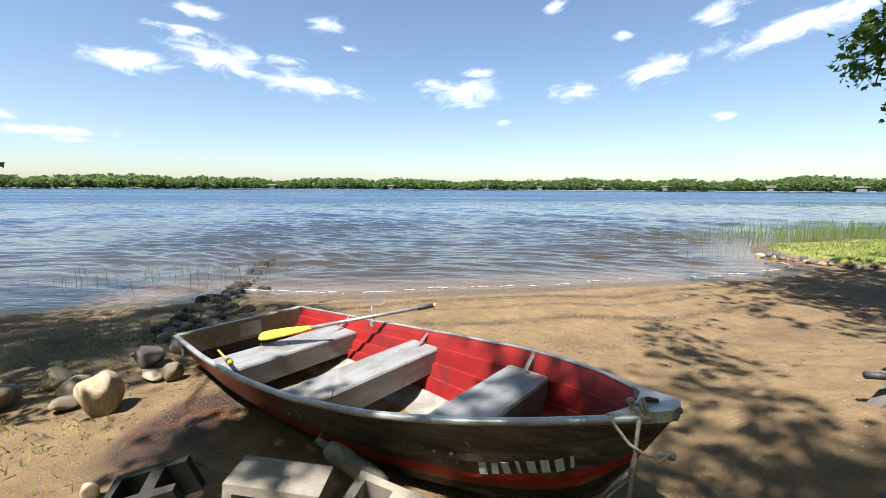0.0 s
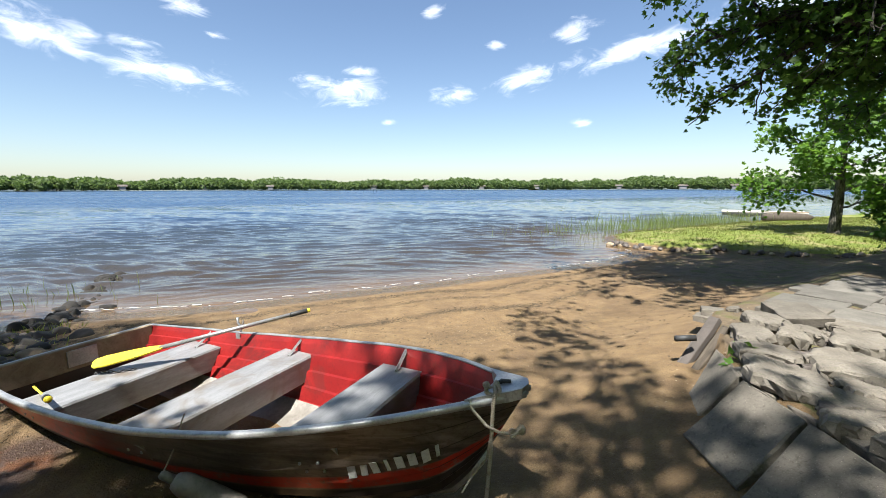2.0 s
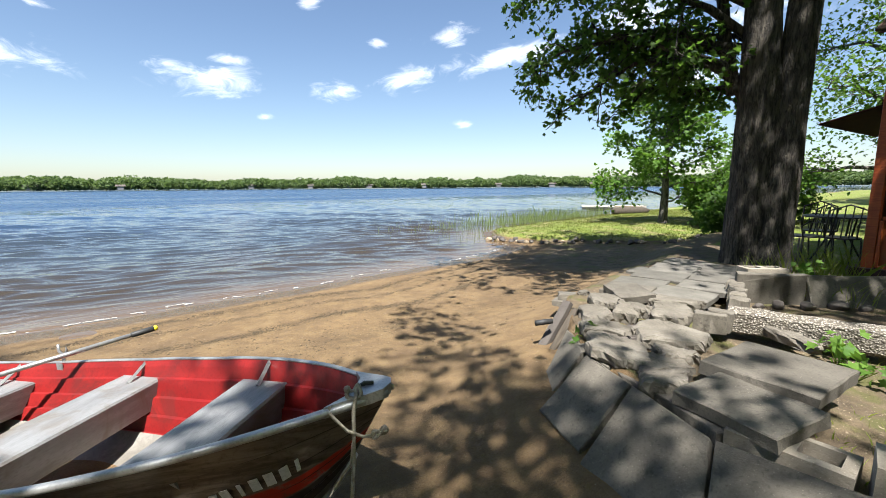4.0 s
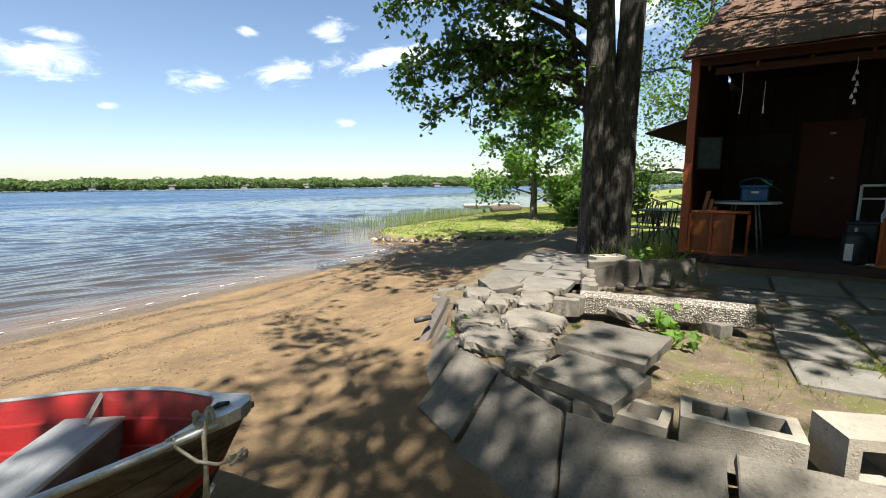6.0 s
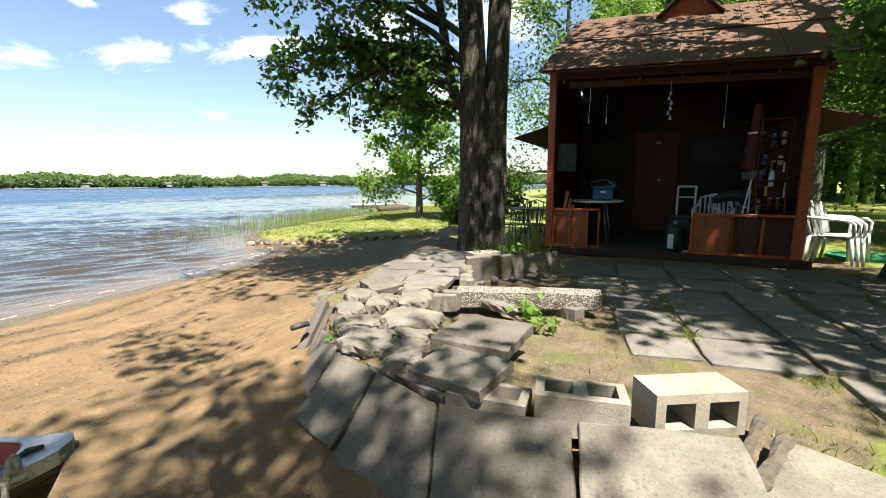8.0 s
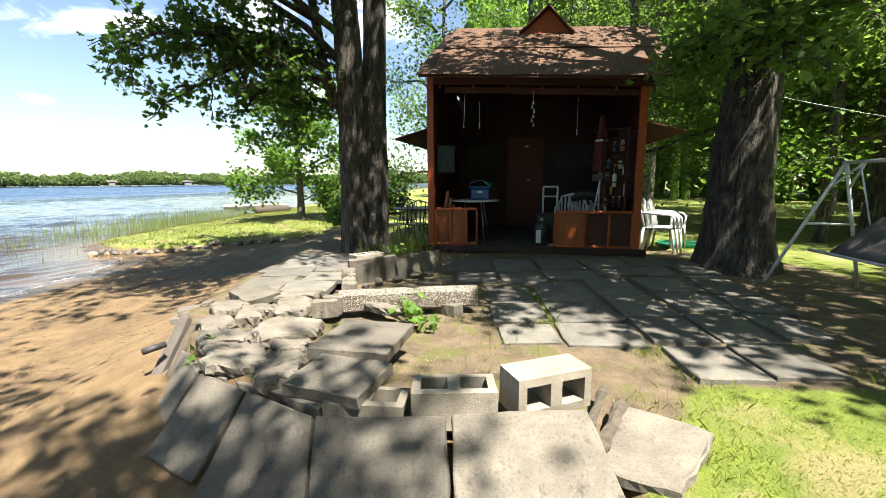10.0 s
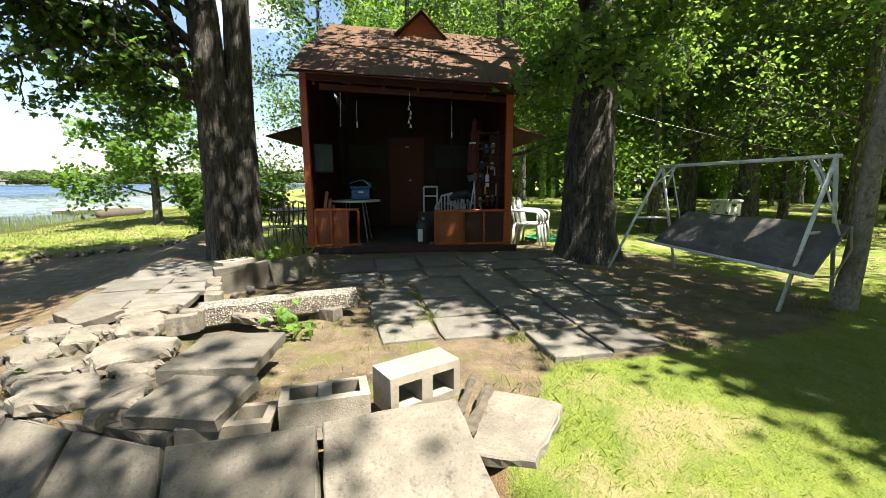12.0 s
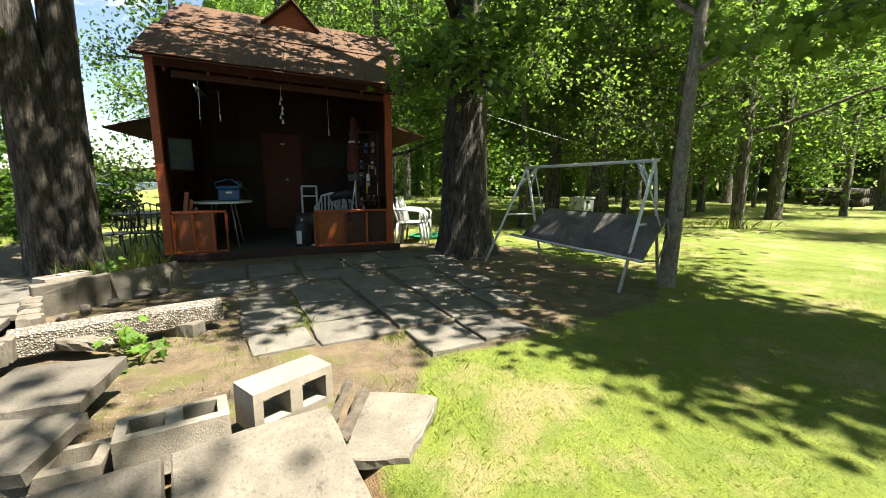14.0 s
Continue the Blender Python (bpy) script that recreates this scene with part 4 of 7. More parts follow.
    # an unseen tall maple added beyond the lawn to shade the swing
    limbs = [((0.3, 0.1, 6.0), (5.4, 0.4, 9.0), 0.05, 0), ((0.3, 0.2, 6.4), (4.6, 1.4, 8.8), 0.05, 0), ((0.1, 0.3, 6.6), (0.5, 1.7, 8.6), 0.05, 0), ((0.1, 0.2, 6.8), (1.3, 1.3, 8.6), 0.04, 0), ((-0.1, 0.2, 6.8), (-0.6, 1.1, 8.6), 0.04, 0), ((0, -0.2, 6.6), (-1.4, -2.0, 10.0), 0.05, 0), ((-0.1, 0, 7.0), (-2.4, 0.4, 9.8), 0.05, 0), ((0, 0, 8.0), (0.2, 0, 12.0), 0.05, 0)]
    tree("maple_tree", "unseen tall maple added beyond the lawn to shade the swing", (-0.1, -9.1, height(-0.1, -9.1)),
         [([(0, 0, -0.1), (0.05, 0, 2.0), (0.2, 0.1, 6.0), (0, 0, 11.0)], [0.42, 0.34, 0.27, 0.08], 0.3)], limbs, "bark", "leaf", 15, upper=high_limbs(304, (0.2, 0.1, 6.6), (3.3, 1.0, 8.6), (1.6, 1.3, 0.8), 8), boughs=8, twigs=7, each=11, size=0.15, spread=0.17, first=0.3)


def wood_tree(seed, tall, r, low, wide, leaf, dense=1.0):
    rng = np.random.default_rng(seed)
    limbs = []
    count = int(13 * dense)
    for i in range(count):
        z = low + (tall - low) * (i / count) ** 1.1
        a = 2.4 * i + rng.uniform(-0.4, 0.4)
        l = wide * (1 - 0.55 * (i / count)) * rng.uniform(0.7, 1.15)
        limbs.append(((0, 0, z), (l * math.cos(a), l * math.sin(a), z + l * rng.uniform(-0.1, 0.5)), 0.05, -0.1))
    lean = rng.normal(0, 0.25, 2)
    return tree("woodland_tree", "slender leafy woodland tree round the lawn, unseen where behind the viewpoint", (0, 0, 0), [([(0, 0, -0.2), (0.02, 0, 2.0), (*lean * 0.5, tall * 0.5), (*lean, tall)], [r * 1.15, r, r * 0.7, 0.04], 0.3)],
                limbs, "bark_thin", leaf, seed, group="woodland trees", boughs=8, twigs=6, each=20, size=0.108, spread=0.27, outline=OVAL, reach=0.55)


def build_woods():
    kinds = [wood_tree(21, 11.0, 0.11, 2.0, 3.0, "leaf_wood"), wood_tree(22, 13.0, 0.19, 2.6, 3.4, "leaf_wood"), wood_tree(23, 9.0, 0.08, 1.5, 2.6, "leaf_light"), wood_tree(24, 12.0, 0.13, 1.8, 3.2, "leaf_wood", 1.2)]
    rng = np.random.default_rng(31)
    # spots with negative x are unseen trees, added behind the viewpoint to block light
    spots = [(9.2, -9.9, 3), (10.9, -9.0, 1), (10.6, -6.6, 0), (12.4, -11.2, 0), (11.6, -12.8, 3), (8.75, -11.4, 0), (10.1, -14.5, 1), (13.3, -15.3, 3), (13.7, -14.2, 0), (17.3, -21.3, 1), (18.5, -11.0, 3), (15.2, -12.4, 1), (11.7, -22.4, 1), (15.4, -26.5, 3), (12.0, -8.2, 3), (14.0, -9.6, 0), (16.0, -7.4, 2),
             (11.8, -5.6, 2), (13.4, -3.6, 3), (17.5, -4.4, 1), (19.0, -8.0, 0), (21.5, -13.5, 3), (20, -17, 0), (22, -20, 1), (24, -24, 3), (19, -25, 0), (14.5, -19.5, 2), (18.0, -29.0, 3), (12.5, -30.0, 1), (24, -10, 1), (25, -16, 3),
             (28, -21, 1), (28, -28, 3), (22, -32, 1), (15, -35, 3), (9.0, -33, 3), (30, -12, 3), (32, -18, 1), (16.5, -0.6, 0), (20.5, 0.8, 2), (15.0, 2.2, 2), (24, -3, 3), (27, -7, 1), (18.5, -15.0, 2), (10.4, -18.0, 2), (7.0, -26.0, 3), (5.0, -34, 1), (-9, -6, 1), (-11, -1.5, 3), (-8, -12, 3), (-14, -8, 1), (-3, -14, 1), (-13, -14, 0), (3, -16, 3), (-7, -19, 1), (-16, -2, 0), (-1, -20, 3), (-6.0, -10.0, 1), (-9.5, -9.5, 3), (-2.6, -12.0, 3), (-10.5, -4.6, 1), (-9.0, 0.4, 3), (-6.5, -14.5, 1), (-12.5, -10.5, 3), (-14.5, 0.6, 1), (-11.8, 2.6, 0), (-4.5, -16.5, 1), (-7.4, -6.6, 3), (-6.6, -0.6, 3)]
    used = set()
    for x, y, k in spots:
        m = pose(x, y, height(x, y), 0, 0, rng.uniform(0, 360)) @ Matrix.Scale(rng.uniform(0.9, 1.12), 4)
        if k in used:
            ob = copy_thing(kinds[k], m)
            ob.matrix_basis = m
        else:
            kinds[k].matrix_basis = m
            used.add(k)
    # a belt of deep woods behind, too thick to count
    s, n = Shape(), 26000
    a = rng.uniform(radians(-78), radians(8), n)
    r = rng.uniform(33, 60, n)
    z = rng.uniform(0.0, 1.0, n) ** 0.8 * 15 + 1.0
    s.many(leaves(rng, np.stack([r * np.cos(a), r * np.sin(a), z], 1), 1.3, OVAL, 0.3), 4)
    for q in rng.uniform(0, 1, (150, 3)):
        b, d = radians(-78 + 86 * q[0]), 30 + 26 * q[1]
        x, y = d * math.cos(b), d * math.sin(b)
        s.tube(wander((x, y, -0.2), (x + q[2] - 0.5, y, 9), 4), (0.24, 0.2, 0.16, 0.1), 6)
    tagged(part("deep_woods", s, "leaf_wood"), "dense shady green woods", "forest", kind="stuff")


# ---- shore, stones and weeds ----
def boulder(name, at, size, turn, material, label, seed, group="", sink=0.2):
    rng = np.random.default_rng(seed)
    bm = bmesh.new()
    bmesh.ops.create_icosphere(bm, subdivisions=3, radius=0.5)
    off = Vector(rng.uniform(0, 50, 3))
    cuts = [(Vector(rng.normal(0, 1, 3)).normalized(), rng.uniform(0.27, 0.43)) for _ in range(11)]
    for v in bm.verts:
        for normal, d in cuts:
            over = v.co.dot(normal) - d
            if over > 0:
                v.co -= normal * over * 0.85
        v.co *= 1 + 0.18 * noise.noise(v.co * 2.4 + off) + 0.07 * noise.noise(v.co * 6 + off) + 0.03 * noise.noise(v.co * 15 + off)
        v.co = Vector((v.co.x * size[0], v.co.y * size[1], v.co.z * size[2]))
    me = bpy.data.meshes.new(name)
    bm.to_mesh(me)
    bm.free()
    me.polygons.foreach_set("use_smooth", [True] * len(me.polygons))
    me.materials.append(M[material])
    ob = new(name, me)
    ob.matrix_world = pose(at[0], at[1], at[2] + size[2] * (0.5 - sink), 0, 0, turn)
    return tagged(ob, label, "stone", group)


def build_stones():
    for i, (x, y, w, d, h, tone) in enumerate(((-1.72, 1.45, 0.34, 0.26, 0.34, "tan"), (-2.12, 1.72, 0.27, 0.24, 0.16, "brown"), (-2.4, 1.85, 0.24, 0.2, 0.2, "tan"), (-2.0, 1.5, 0.26, 0.2, 0.12, "brown"),
                                              (-1.95, 2.25, 0.28, 0.24, 0.22, "grey"), (-1.55, 1.95, 0.16, 0.14, 0.18, "brown"), (-2.55, 1.45, 0.45, 0.3, 0.2, "brown"), (-2.7, 1.2, 0.3, 0.25, 0.14, "brown"), (-1.75, 1.98, 0.3, 0.16, 0.08, "tan"),
                                              (-1.86, 2.62, 0.34, 0.26, 0.2, "grey"), (-1.1, 0.62, 0.1, 0.07, 0.12, "tan"))):
        boulder("boulder", (x, y, height(x, y)), (w, d, h), 40 * i, "rock_" + tone, dict(tan="pale tan boulder lying on the sand", brown="rough brown boulder lying on the sand", grey="weathered grey boulder lying on the sand")[tone], 100 + i, "boulders by the boat", 0.12)
    rng = np.random.default_rng(41)
    line = np.array([(-2.3, 2.75), (-2.2, 3.4), (-2.45, 4.1), (-2.6, 4.7), (-2.75, 5.4), (-2.95, 6.2), (-3.2, 7.3), (-3.45, 8.3)])
    for i in range(130):
        s = rng.uniform(0, 1) ** 0.9 * (len(line) - 1)
        k = min(int(s), len(line) - 2)
        p = line[k] + (line[k + 1] - line[k]) * (s - k) + rng.normal(0, 0.14, 2) * (1.3 if s < 4 else 0.7)
        q = rng.uniform(0.12, 0.30)
        z = max(height(*p), WATER - 0.05) - 0.16 * q
        tone = "rock_wet" if s > 3 or i % 3 else ("rock_grey", "rock_brown")[i % 2]
        boulder("boulder", (p[0], p[1], z), (q, q * rng.uniform(0.6, 0.95), q * rng.uniform(0.5, 0.8)), rng.uniform(0, 360), tone, "dark wet boulder in a low stone jetty" if tone == "rock_wet" else "dry rough boulder in a low stone jetty", 200 + i, "jetty boulders", 0.3)
    edge_line = np.array([(8.65, 9.05), (8.8, 8.5), (9.1, 7.75), (9.8, 6.75), (10.85, 5.6), (12.4, 4.42)])
    for i in range(44):
        s = (i + rng.uniform(0, 0.9)) / 44 * (len(edge_line) - 1)
        k = min(int(s), len(edge_line) - 2)
        p = edge_line[k] + (edge_line[k + 1] - edge_line[k]) * (s - k) + rng.normal(0, 0.06, 2)
        q = rng.uniform(0.12, 0.26)
        boulder("edging_stone", (p[0], p[1], height(*p)), (q, q * 0.8, q * 0.7), rng.uniform(0, 360), "rock_tan" if i % 4 == 0 else "rock_grey", "rounded fieldstone edging the grassy point", 300 + i, "edging stones", 0.3)


def blades(rng, x, y, tall, wide, lean=0.35, lift=0.0):
    n = len(x)
    z = lay(x, y)[0] + lift
    a = rng.uniform(0, 2 * np.pi, n)
    h = tall * rng.uniform(0.5, 1.3, n)
    side = np.stack([np.cos(a), np.sin(a), 0 * a], 1) * (wide * rng.uniform(0.6, 1.3, n))[:, None]
    b = rng.uniform(0, 2 * np.pi, n)
    tilt = np.stack([np.cos(b), np.sin(b), 0 * b], 1) * (h * lean * rng.uniform(0.2, 1.6, n))[:, None]
    p = np.stack([x, y, z - 0.01], 1)
    up = np.array((0, 0, 1.0))
    mid = p + tilt * 0.35 + up * (h * 0.55)[:, None]
    tip = p + tilt + up * h[:, None]
    return np.stack([p - side, p + side, mid + side * 0.7, tip, mid - side * 0.7], 1)


def build_grass():
    rng = np.random.default_rng(51)
    s = Shape()
    x, y = rng.uniform(0.8, 8.0, 520000), rng.uniform(-8.5, -1.6, 520000)
    r = np.hypot(x - 1.0, y + 1.6)
    lawn = lay(x, y)[1]
    keep = (rng.uniform(0, 1, len(x)) < np.clip(3.2 / r, 0.15, 1) ** 1.3) & (lawn + rng.normal(0, 0.18, len(x)) > 0.55) & (r > 0.9)
    bare = np.sin(1.9 * x + 1.3 * np.sin(1.1 * y)) * np.sin(2.3 * y + 0.8 * x) + rng.normal(0, 0.4, len(x)) > 0.62
    keep &= ~bare
    # a short worn track without grass
    keep &= ~((np.abs(y + 3.02 + 0.09 * np.sin(4.0 * x)) < 0.02) & (x > 2.55) & (x < 3.2))
    s.many(blades(rng, x[keep], y[keep], 0.022, 0.0014, 0.9), 5)
    # longer tufts along the edges of the slabs and posts
    for cx, cy, n, sp, t in ((2.75, -2.2, 90, 0.14, 0.05), (3.0, -2.25, 80, 0.12, 0.05), (3.3, -2.1, 80, 0.12, 0.05), (3.62, -2.38, 90, 0.1, 0.06), (4.02, -2.2, 90, 0.07, 0.05), (4.0, -1.2, 80, 0.12, 0.05), (4.5, -0.75, 110, 0.16, 0.05),
                             (5.55, -1.30, 60, 0.06, 0.06), (5.2, -1.37, 90, 0.05, 0.07), (4.8, -1.46, 90, 0.04, 0.06), (4.09, -2.25, 60, 0.06, 0.05), (3.85, -3.4, 70, 0.1, 0.06), (4.9, -1.5, 90, 0.1, 0.06), (4.45, -1.52, 110, 0.08, 0.08), (4.7, -5.3, 220, 0.2, 0.08), (8.75, -11.3, 300, 0.35, 0.3), (3.2, -0.9, 150, 0.25, 0.05)):
        s.many(blades(rng, rng.normal(cx, sp, n), rng.normal(cy, sp, n), t, 0.003, 0.7), 5)
    tagged(part("lawn_grass", s, "blade"), "short sunlit lawn grass", "grass", kind="stuff")
    t = Shape()
    x, y = rng.uniform(8.6, 24, 60000), rng.uniform(2.5, 18, 60000)
    keep = signed(POINT, x, y) > 0.05
    t.many(blades(rng, x[keep], y[keep], 0.05, 0.008, 0.7), 5)
    tagged(part("point_grass", t, "meadow"), "rough green grass on the point", "grass", kind="stuff")
    w = Shape()
    for cx, cy, n, sp, h in ((6.75, 0.7, 90, 0.16, 0.3), (7.1, 0.6, 120, 0.2, 0.4), (6.85, 1.05, 70, 0.13, 0.28), (7.8, 0.85, 120, 0.2, 0.4), (6.2, 0.2, 120, 0.12, 0.25), (-2.6, 2.7, 260, 0.4, 0.06), (-3.3, 2.9, 420, 0.5, 0.05), (-2.3, 1.1, 120, 0.35, 0.07), (-1.6, 0.75, 60, 0.3, 0.06), (-2.3, 3.6, 160, 0.25, 0.07), (-2.5, 4.4, 120, 0.2, 0.09), (-2.2, 3.0, 140, 0.25, 0.06)):
        w.many(blades(rng, rng.normal(cx, sp, n), rng.normal(cy, sp, n), h, 0.004, 0.6), 5)
    tagged(part("weeds", w, "blade"), "tall ragged weeds", "weeds", kind="stuff")
    reeds = Shape()
    for cx, cy, n, sx, sy, h in ((9.5, 11.6, 90, 1.0, 0.7, 0.25), (12.6, 12.9, 900, 2.0, 0.6, 0.38), (17.0, 14.6, 1900, 2.6, 0.7, 0.55), (8.3, 9.8, 40, 0.8, 0.5, 0.2), (-4.4, 6.6, 40, 0.9, 0.5, 0.2), (-3.4, 6.2, 22, 0.35, 0.5, 0.25), (-5.8, 6.2, 20, 0.6, 0.4, 0.2)):
        x, y = rng.normal(cx, sx, n), rng.normal(cy, sy, n)
        lift = np.maximum(0, WATER - lay(x, y)[0]) - 0.03
        reeds.many(blades(rng, x, y, h, 0.005, 0.25, lift), 5)
    tagged(part("reeds", reeds, "reed"), "thin green reeds standing in the shallows", "reeds", kind="stuff")
    # leafy seedlings among the slabs
    for cx, cy, h, n in ((4.25, -0.38, 0.22, 30), (4.1, -0.5, 0.12, 22), (3.12, 0.6, 0.06, 8), (6.3, 0.5, 0.3, 40)):
        ob = thing("seedling", (cx, cy, height(cx, cy)), "bright green leafy seedling between the slabs", "plant", "seedlings")
        st = Shape()
        pts = []
        for k in range(4):
            e = np.array((rng.normal(0, 0.06), rng.normal(0, 0.06), h * rng.uniform(0.6, 1.0)))
            st.tube(wander((0, 0, 0), e, 4), np.linspace(0.004, 0.002, 4), 4)
            pts.append(e * rng.uniform(0.5, 1.05, (n // 4, 1)) + rng.normal(0, 0.035, (n // 4, 3)))
        part("stem", st, "blade", ob)
        part("leaves", Shape().many(leaves(rng, np.concatenate(pts), 0.075, MAPLE), 12), "leaf_light", ob)
    foam = Shape()
    for i in range(80):
        k = rng.integers(6, 13)
        p = SHORE[k] + (SHORE[k + 1] - SHORE[k]) * rng.uniform(0, 1)
        q = rng.uniform(0.03, 0.17) * (0.4 if i % 3 else 1)
        run = SHORE[k + 1] - SHORE[k]
        run = run / np.linalg.norm(run)
        c = p + np.array((-run[1], run[0])) * (0.10 + 0.07 * math.sin(2.1 * p[0]) + rng.normal(0, 0.03))
        th = np.linspace(0, 2 * np.pi, 9)[:-1]
        bend = 0.006 * np.sin(3 * th + i)
        ring = np.stack([c[0] + run[0] * q * np.cos(th) - run[1] * (0.006 * np.sin(th) + bend), c[1] + run[1] * q * np.cos(th) + run[0] * (0.006 * np.sin(th) + bend), 0 * th + WATER + 0.014], 1)
        foam.add(np.concatenate([ring, ring + (0, 0, 0.006)]), [tuple(range(8, 16))] + [(j, (j + 1) % 8, 8 + (j + 1) % 8, 8 + j) for j in range(8)])
    tagged(part("foam", foam, "foam"), "thin white foam where ripples meet the sand", "foam", kind="stuff")


def litter(name, label, material, x, y, size, flat, seed, lift=0.0):
    """Small angular chips lying about on the ground."""
    rng = np.random.default_rng(seed)
    n = len(x)
    z = lay(x, y)[0] + lift
    a = rng.uniform(0, 2 * np.pi, n)
    l, w = size * rng.uniform(0.5, 1.4, n), size * flat * rng.uniform(0.6, 1.3, n)
    u, v = np.stack([np.cos(a), np.sin(a)], 1) * l[:, None], np.stack([-np.sin(a), np.cos(a)], 1) * w[:, None]
    c = np.stack([x, y], 1)
    top = np.c_[c + u * 0.1, z + w * 0.8]
    ring = [np.c_[c + q, z - 0.002] for q in (-u, -v, u, v)]
    s = Shape()
    for i in range(4):
        s.many(np.stack([ring[i], ring[(i + 1) % 4], top], 1), 3)
    tagged(part(name, s, material), label, "litter", kind="stuff")


def build_litter():
    rng = np.random.default_rng(52)
    x, y = rng.uniform(-3, 6.5, 60000), rng.uniform(0.2, 6, 60000)
    z, lawn, soil, wet, d = lay(x, y)
    sway = 0.15 * np.sin(1.3 * x) + 0.08 * np.sin(3.1 * x + 1)
    band = sum(a * np.exp(-(((d - c + sway) / w) ** 2)) for a, c, w in ((1.0, 0.75, 0.09), (0.7, 1.25, 0.06), (0.9, 1.95, 0.09), (0.10, 2.9, 0.8)))
    clump = 0.5 + 0.5 * np.sin(5.1 * x + 2 * np.sin(3 * y)) * np.sin(2.3 * x + 1)
    dark = (rng.uniform(0, 1, len(x)) < band * clump * 2.0) & (d > 0.1)
    litter("beach_wrack", "dark twigs and husks washed up in lines on the sand", "husk", x[dark], y[dark], 0.024, 0.3, 1)
    x, y = rng.uniform(-1.5, 4.5, 5200), rng.uniform(-1.9, 4.4, 5200)
    z, lawn, soil, wet, d = lay(x, y)
    keep = (d > 0.3) & (np.sin(1.9 * x + 1.2 * np.sin(2.3 * y)) * np.sin(1.7 * y + 0.6) + rng.normal(0, 0.35, len(x)) > 0.35)
    x2, y2 = rng.uniform(-3.4, -0.7, 2600), rng.uniform(0.3, 3.2, 2600)
    lumpy = np.sin(4.1 * x2 + 1.3 * np.sin(3.3 * y2)) * np.sin(3.7 * y2 + 0.6) + rng.normal(0, 0.4, len(x2)) > 0.45
    litter("twig_litter", "dead leaves, bark and twigs strewn on the sandy soil", "husk", x2[lumpy], y2[lumpy], 0.026, 0.3, 3)
    x3, y3 = rng.uniform(2.9, 5.2, 2600), rng.uniform(-2.4, 0.4, 2600)
    litter("soil_crumbs", "pale grit and dry leaf crumbs on the bare soil", "greywood", x3, y3, 0.008, 0.6, 4)
    litter("shell_bits", "tiny pale shell and stone chips strewn on the sand and soil", "rock_tan", x[keep], y[keep], 0.0075, 0.7, 2)


build_litter()
build_far_shore()
build_clouds()
build_near_trees()
build_woods()
build_stones()
build_grass()


# ---- the rowing boat ----
BOAT_L = 3.58
BOAT_AT = pose(-1.235, 2.55, 0, 0, 0, -40.3)


def boat_lines(s):
    """Half beam, sheer height, keel height at a share s of the length, and the stem's rake."""
    beam = np.interp(s, (0, 0.2, 0.4, 0.55, 0.7, 0.8, 0.88, 0.94, 0.98, 1.0), (0.575, 0.635, 0.655, 0.635, 0.55, 0.44, 0.31, 0.175, 0.07, 0.02))
    sheer = np.interp(s, (0, 0.3, 0.5, 0.65, 0.8, 0.9, 1.0), (-0.075, -0.015, 0.055, 0.125, 0.215, 0.275, 0.325))
    keel = np.interp(s, (0, 0.4, 0.65, 0.8, 0.9, 0.96, 1.0), (-0.46, -0.45, -0.42, -0.36, -0.26, -0.12, 0.02))
    return beam, sheer, keel


def smooth_stations(n):
    s = np.linspace(0, 1, n)
    fine = np.linspace(-0.06, 1.06, 400)
    out = []
    for row in boat_lines(np.clip(fine, 0, 1)):
        k = np.ones(19) / 19
        pad = np.convolve(np.pad(row, 9, mode="edge"), k, "valid")
        w = np.minimum(1, np.minimum(fine, 1 - fine).clip(0) / 0.05)
        out.append(np.interp(s, fine, row * (1 - w) + pad * w))
    return s, out


GIRTH = [(0, 0, 0), (0.12, 0.42, 0.06), (0.24, 0.64, 0.14), (0.345, 0.715, 0.24), (0.36, 0.745, 0.25), (0.5, 0.782, 0.42), (0.505, 0.815, 0.423), (0.66, 0.855, 0.60), (0.665, 0.888, 0.603), (0.82, 0.922, 0.80), (0.825, 0.955, 0.803), (0.93, 0.98, 0.93), (1.0, 1.0, 1.0)]


def hull_grid(inset=0.0, n=46):
    s, (beam, sheer, keel) = smooth_stations(n)
    rows = []
    for i in range(n):
        b, z1, z0 = max(beam[i] - inset, 0.004), sheer[i], keel[i] + inset
        right = [(s[i] * BOAT_L - 0.16 * max(0, s[i] - 0.9) / 0.1 * (1 - h), -b * y ** (1 + 1.1 * s[i] ** 2), z0 + (z1 - z0) * h) for g, y, h in GIRTH]
        left = [(x, -y, z) for x, y, z in right[:0:-1]]
        rows.append(left + right)
    return np.array(rows), s


def skin(inset, flip):
    rows, s = hull_grid(inset)
    n, m = rows.shape[:2]
    faces = []
    for i in range(n - 1):
        for j in range(m - 1):
            q = (i * m + j, i * m + j + 1, (i + 1) * m + j + 1, (i + 1) * m + j)
            faces.append(q[::-1] if flip else q)
    g = [k[0] for k in GIRTH]
    girth = np.tile(np.array(g[:0:-1] + g), n)
    return Shape().add(rows.reshape(-1, 3), faces), girth, np.repeat(s, m)


def sweep(path, section):
    """A bar with a section of (out, up) offsets along a path; out is given for each point of it."""
    pts, outs = path
    k = len(section)
    v = [p + o * a + np.array((0, 0, 1.0)) * b for p, o in zip(pts, outs) for a, b in section]
    f = [(i * k + j, i * k + (j + 1) % k, (i + 1) * k + (j + 1) % k, (i + 1) * k + j) for i in range(len(pts) - 1) for j in range(k)]
    f += [tuple(range(k))[::-1], tuple((len(pts) - 1) * k + j for j in range(k))]
    return Shape().add(v, f)


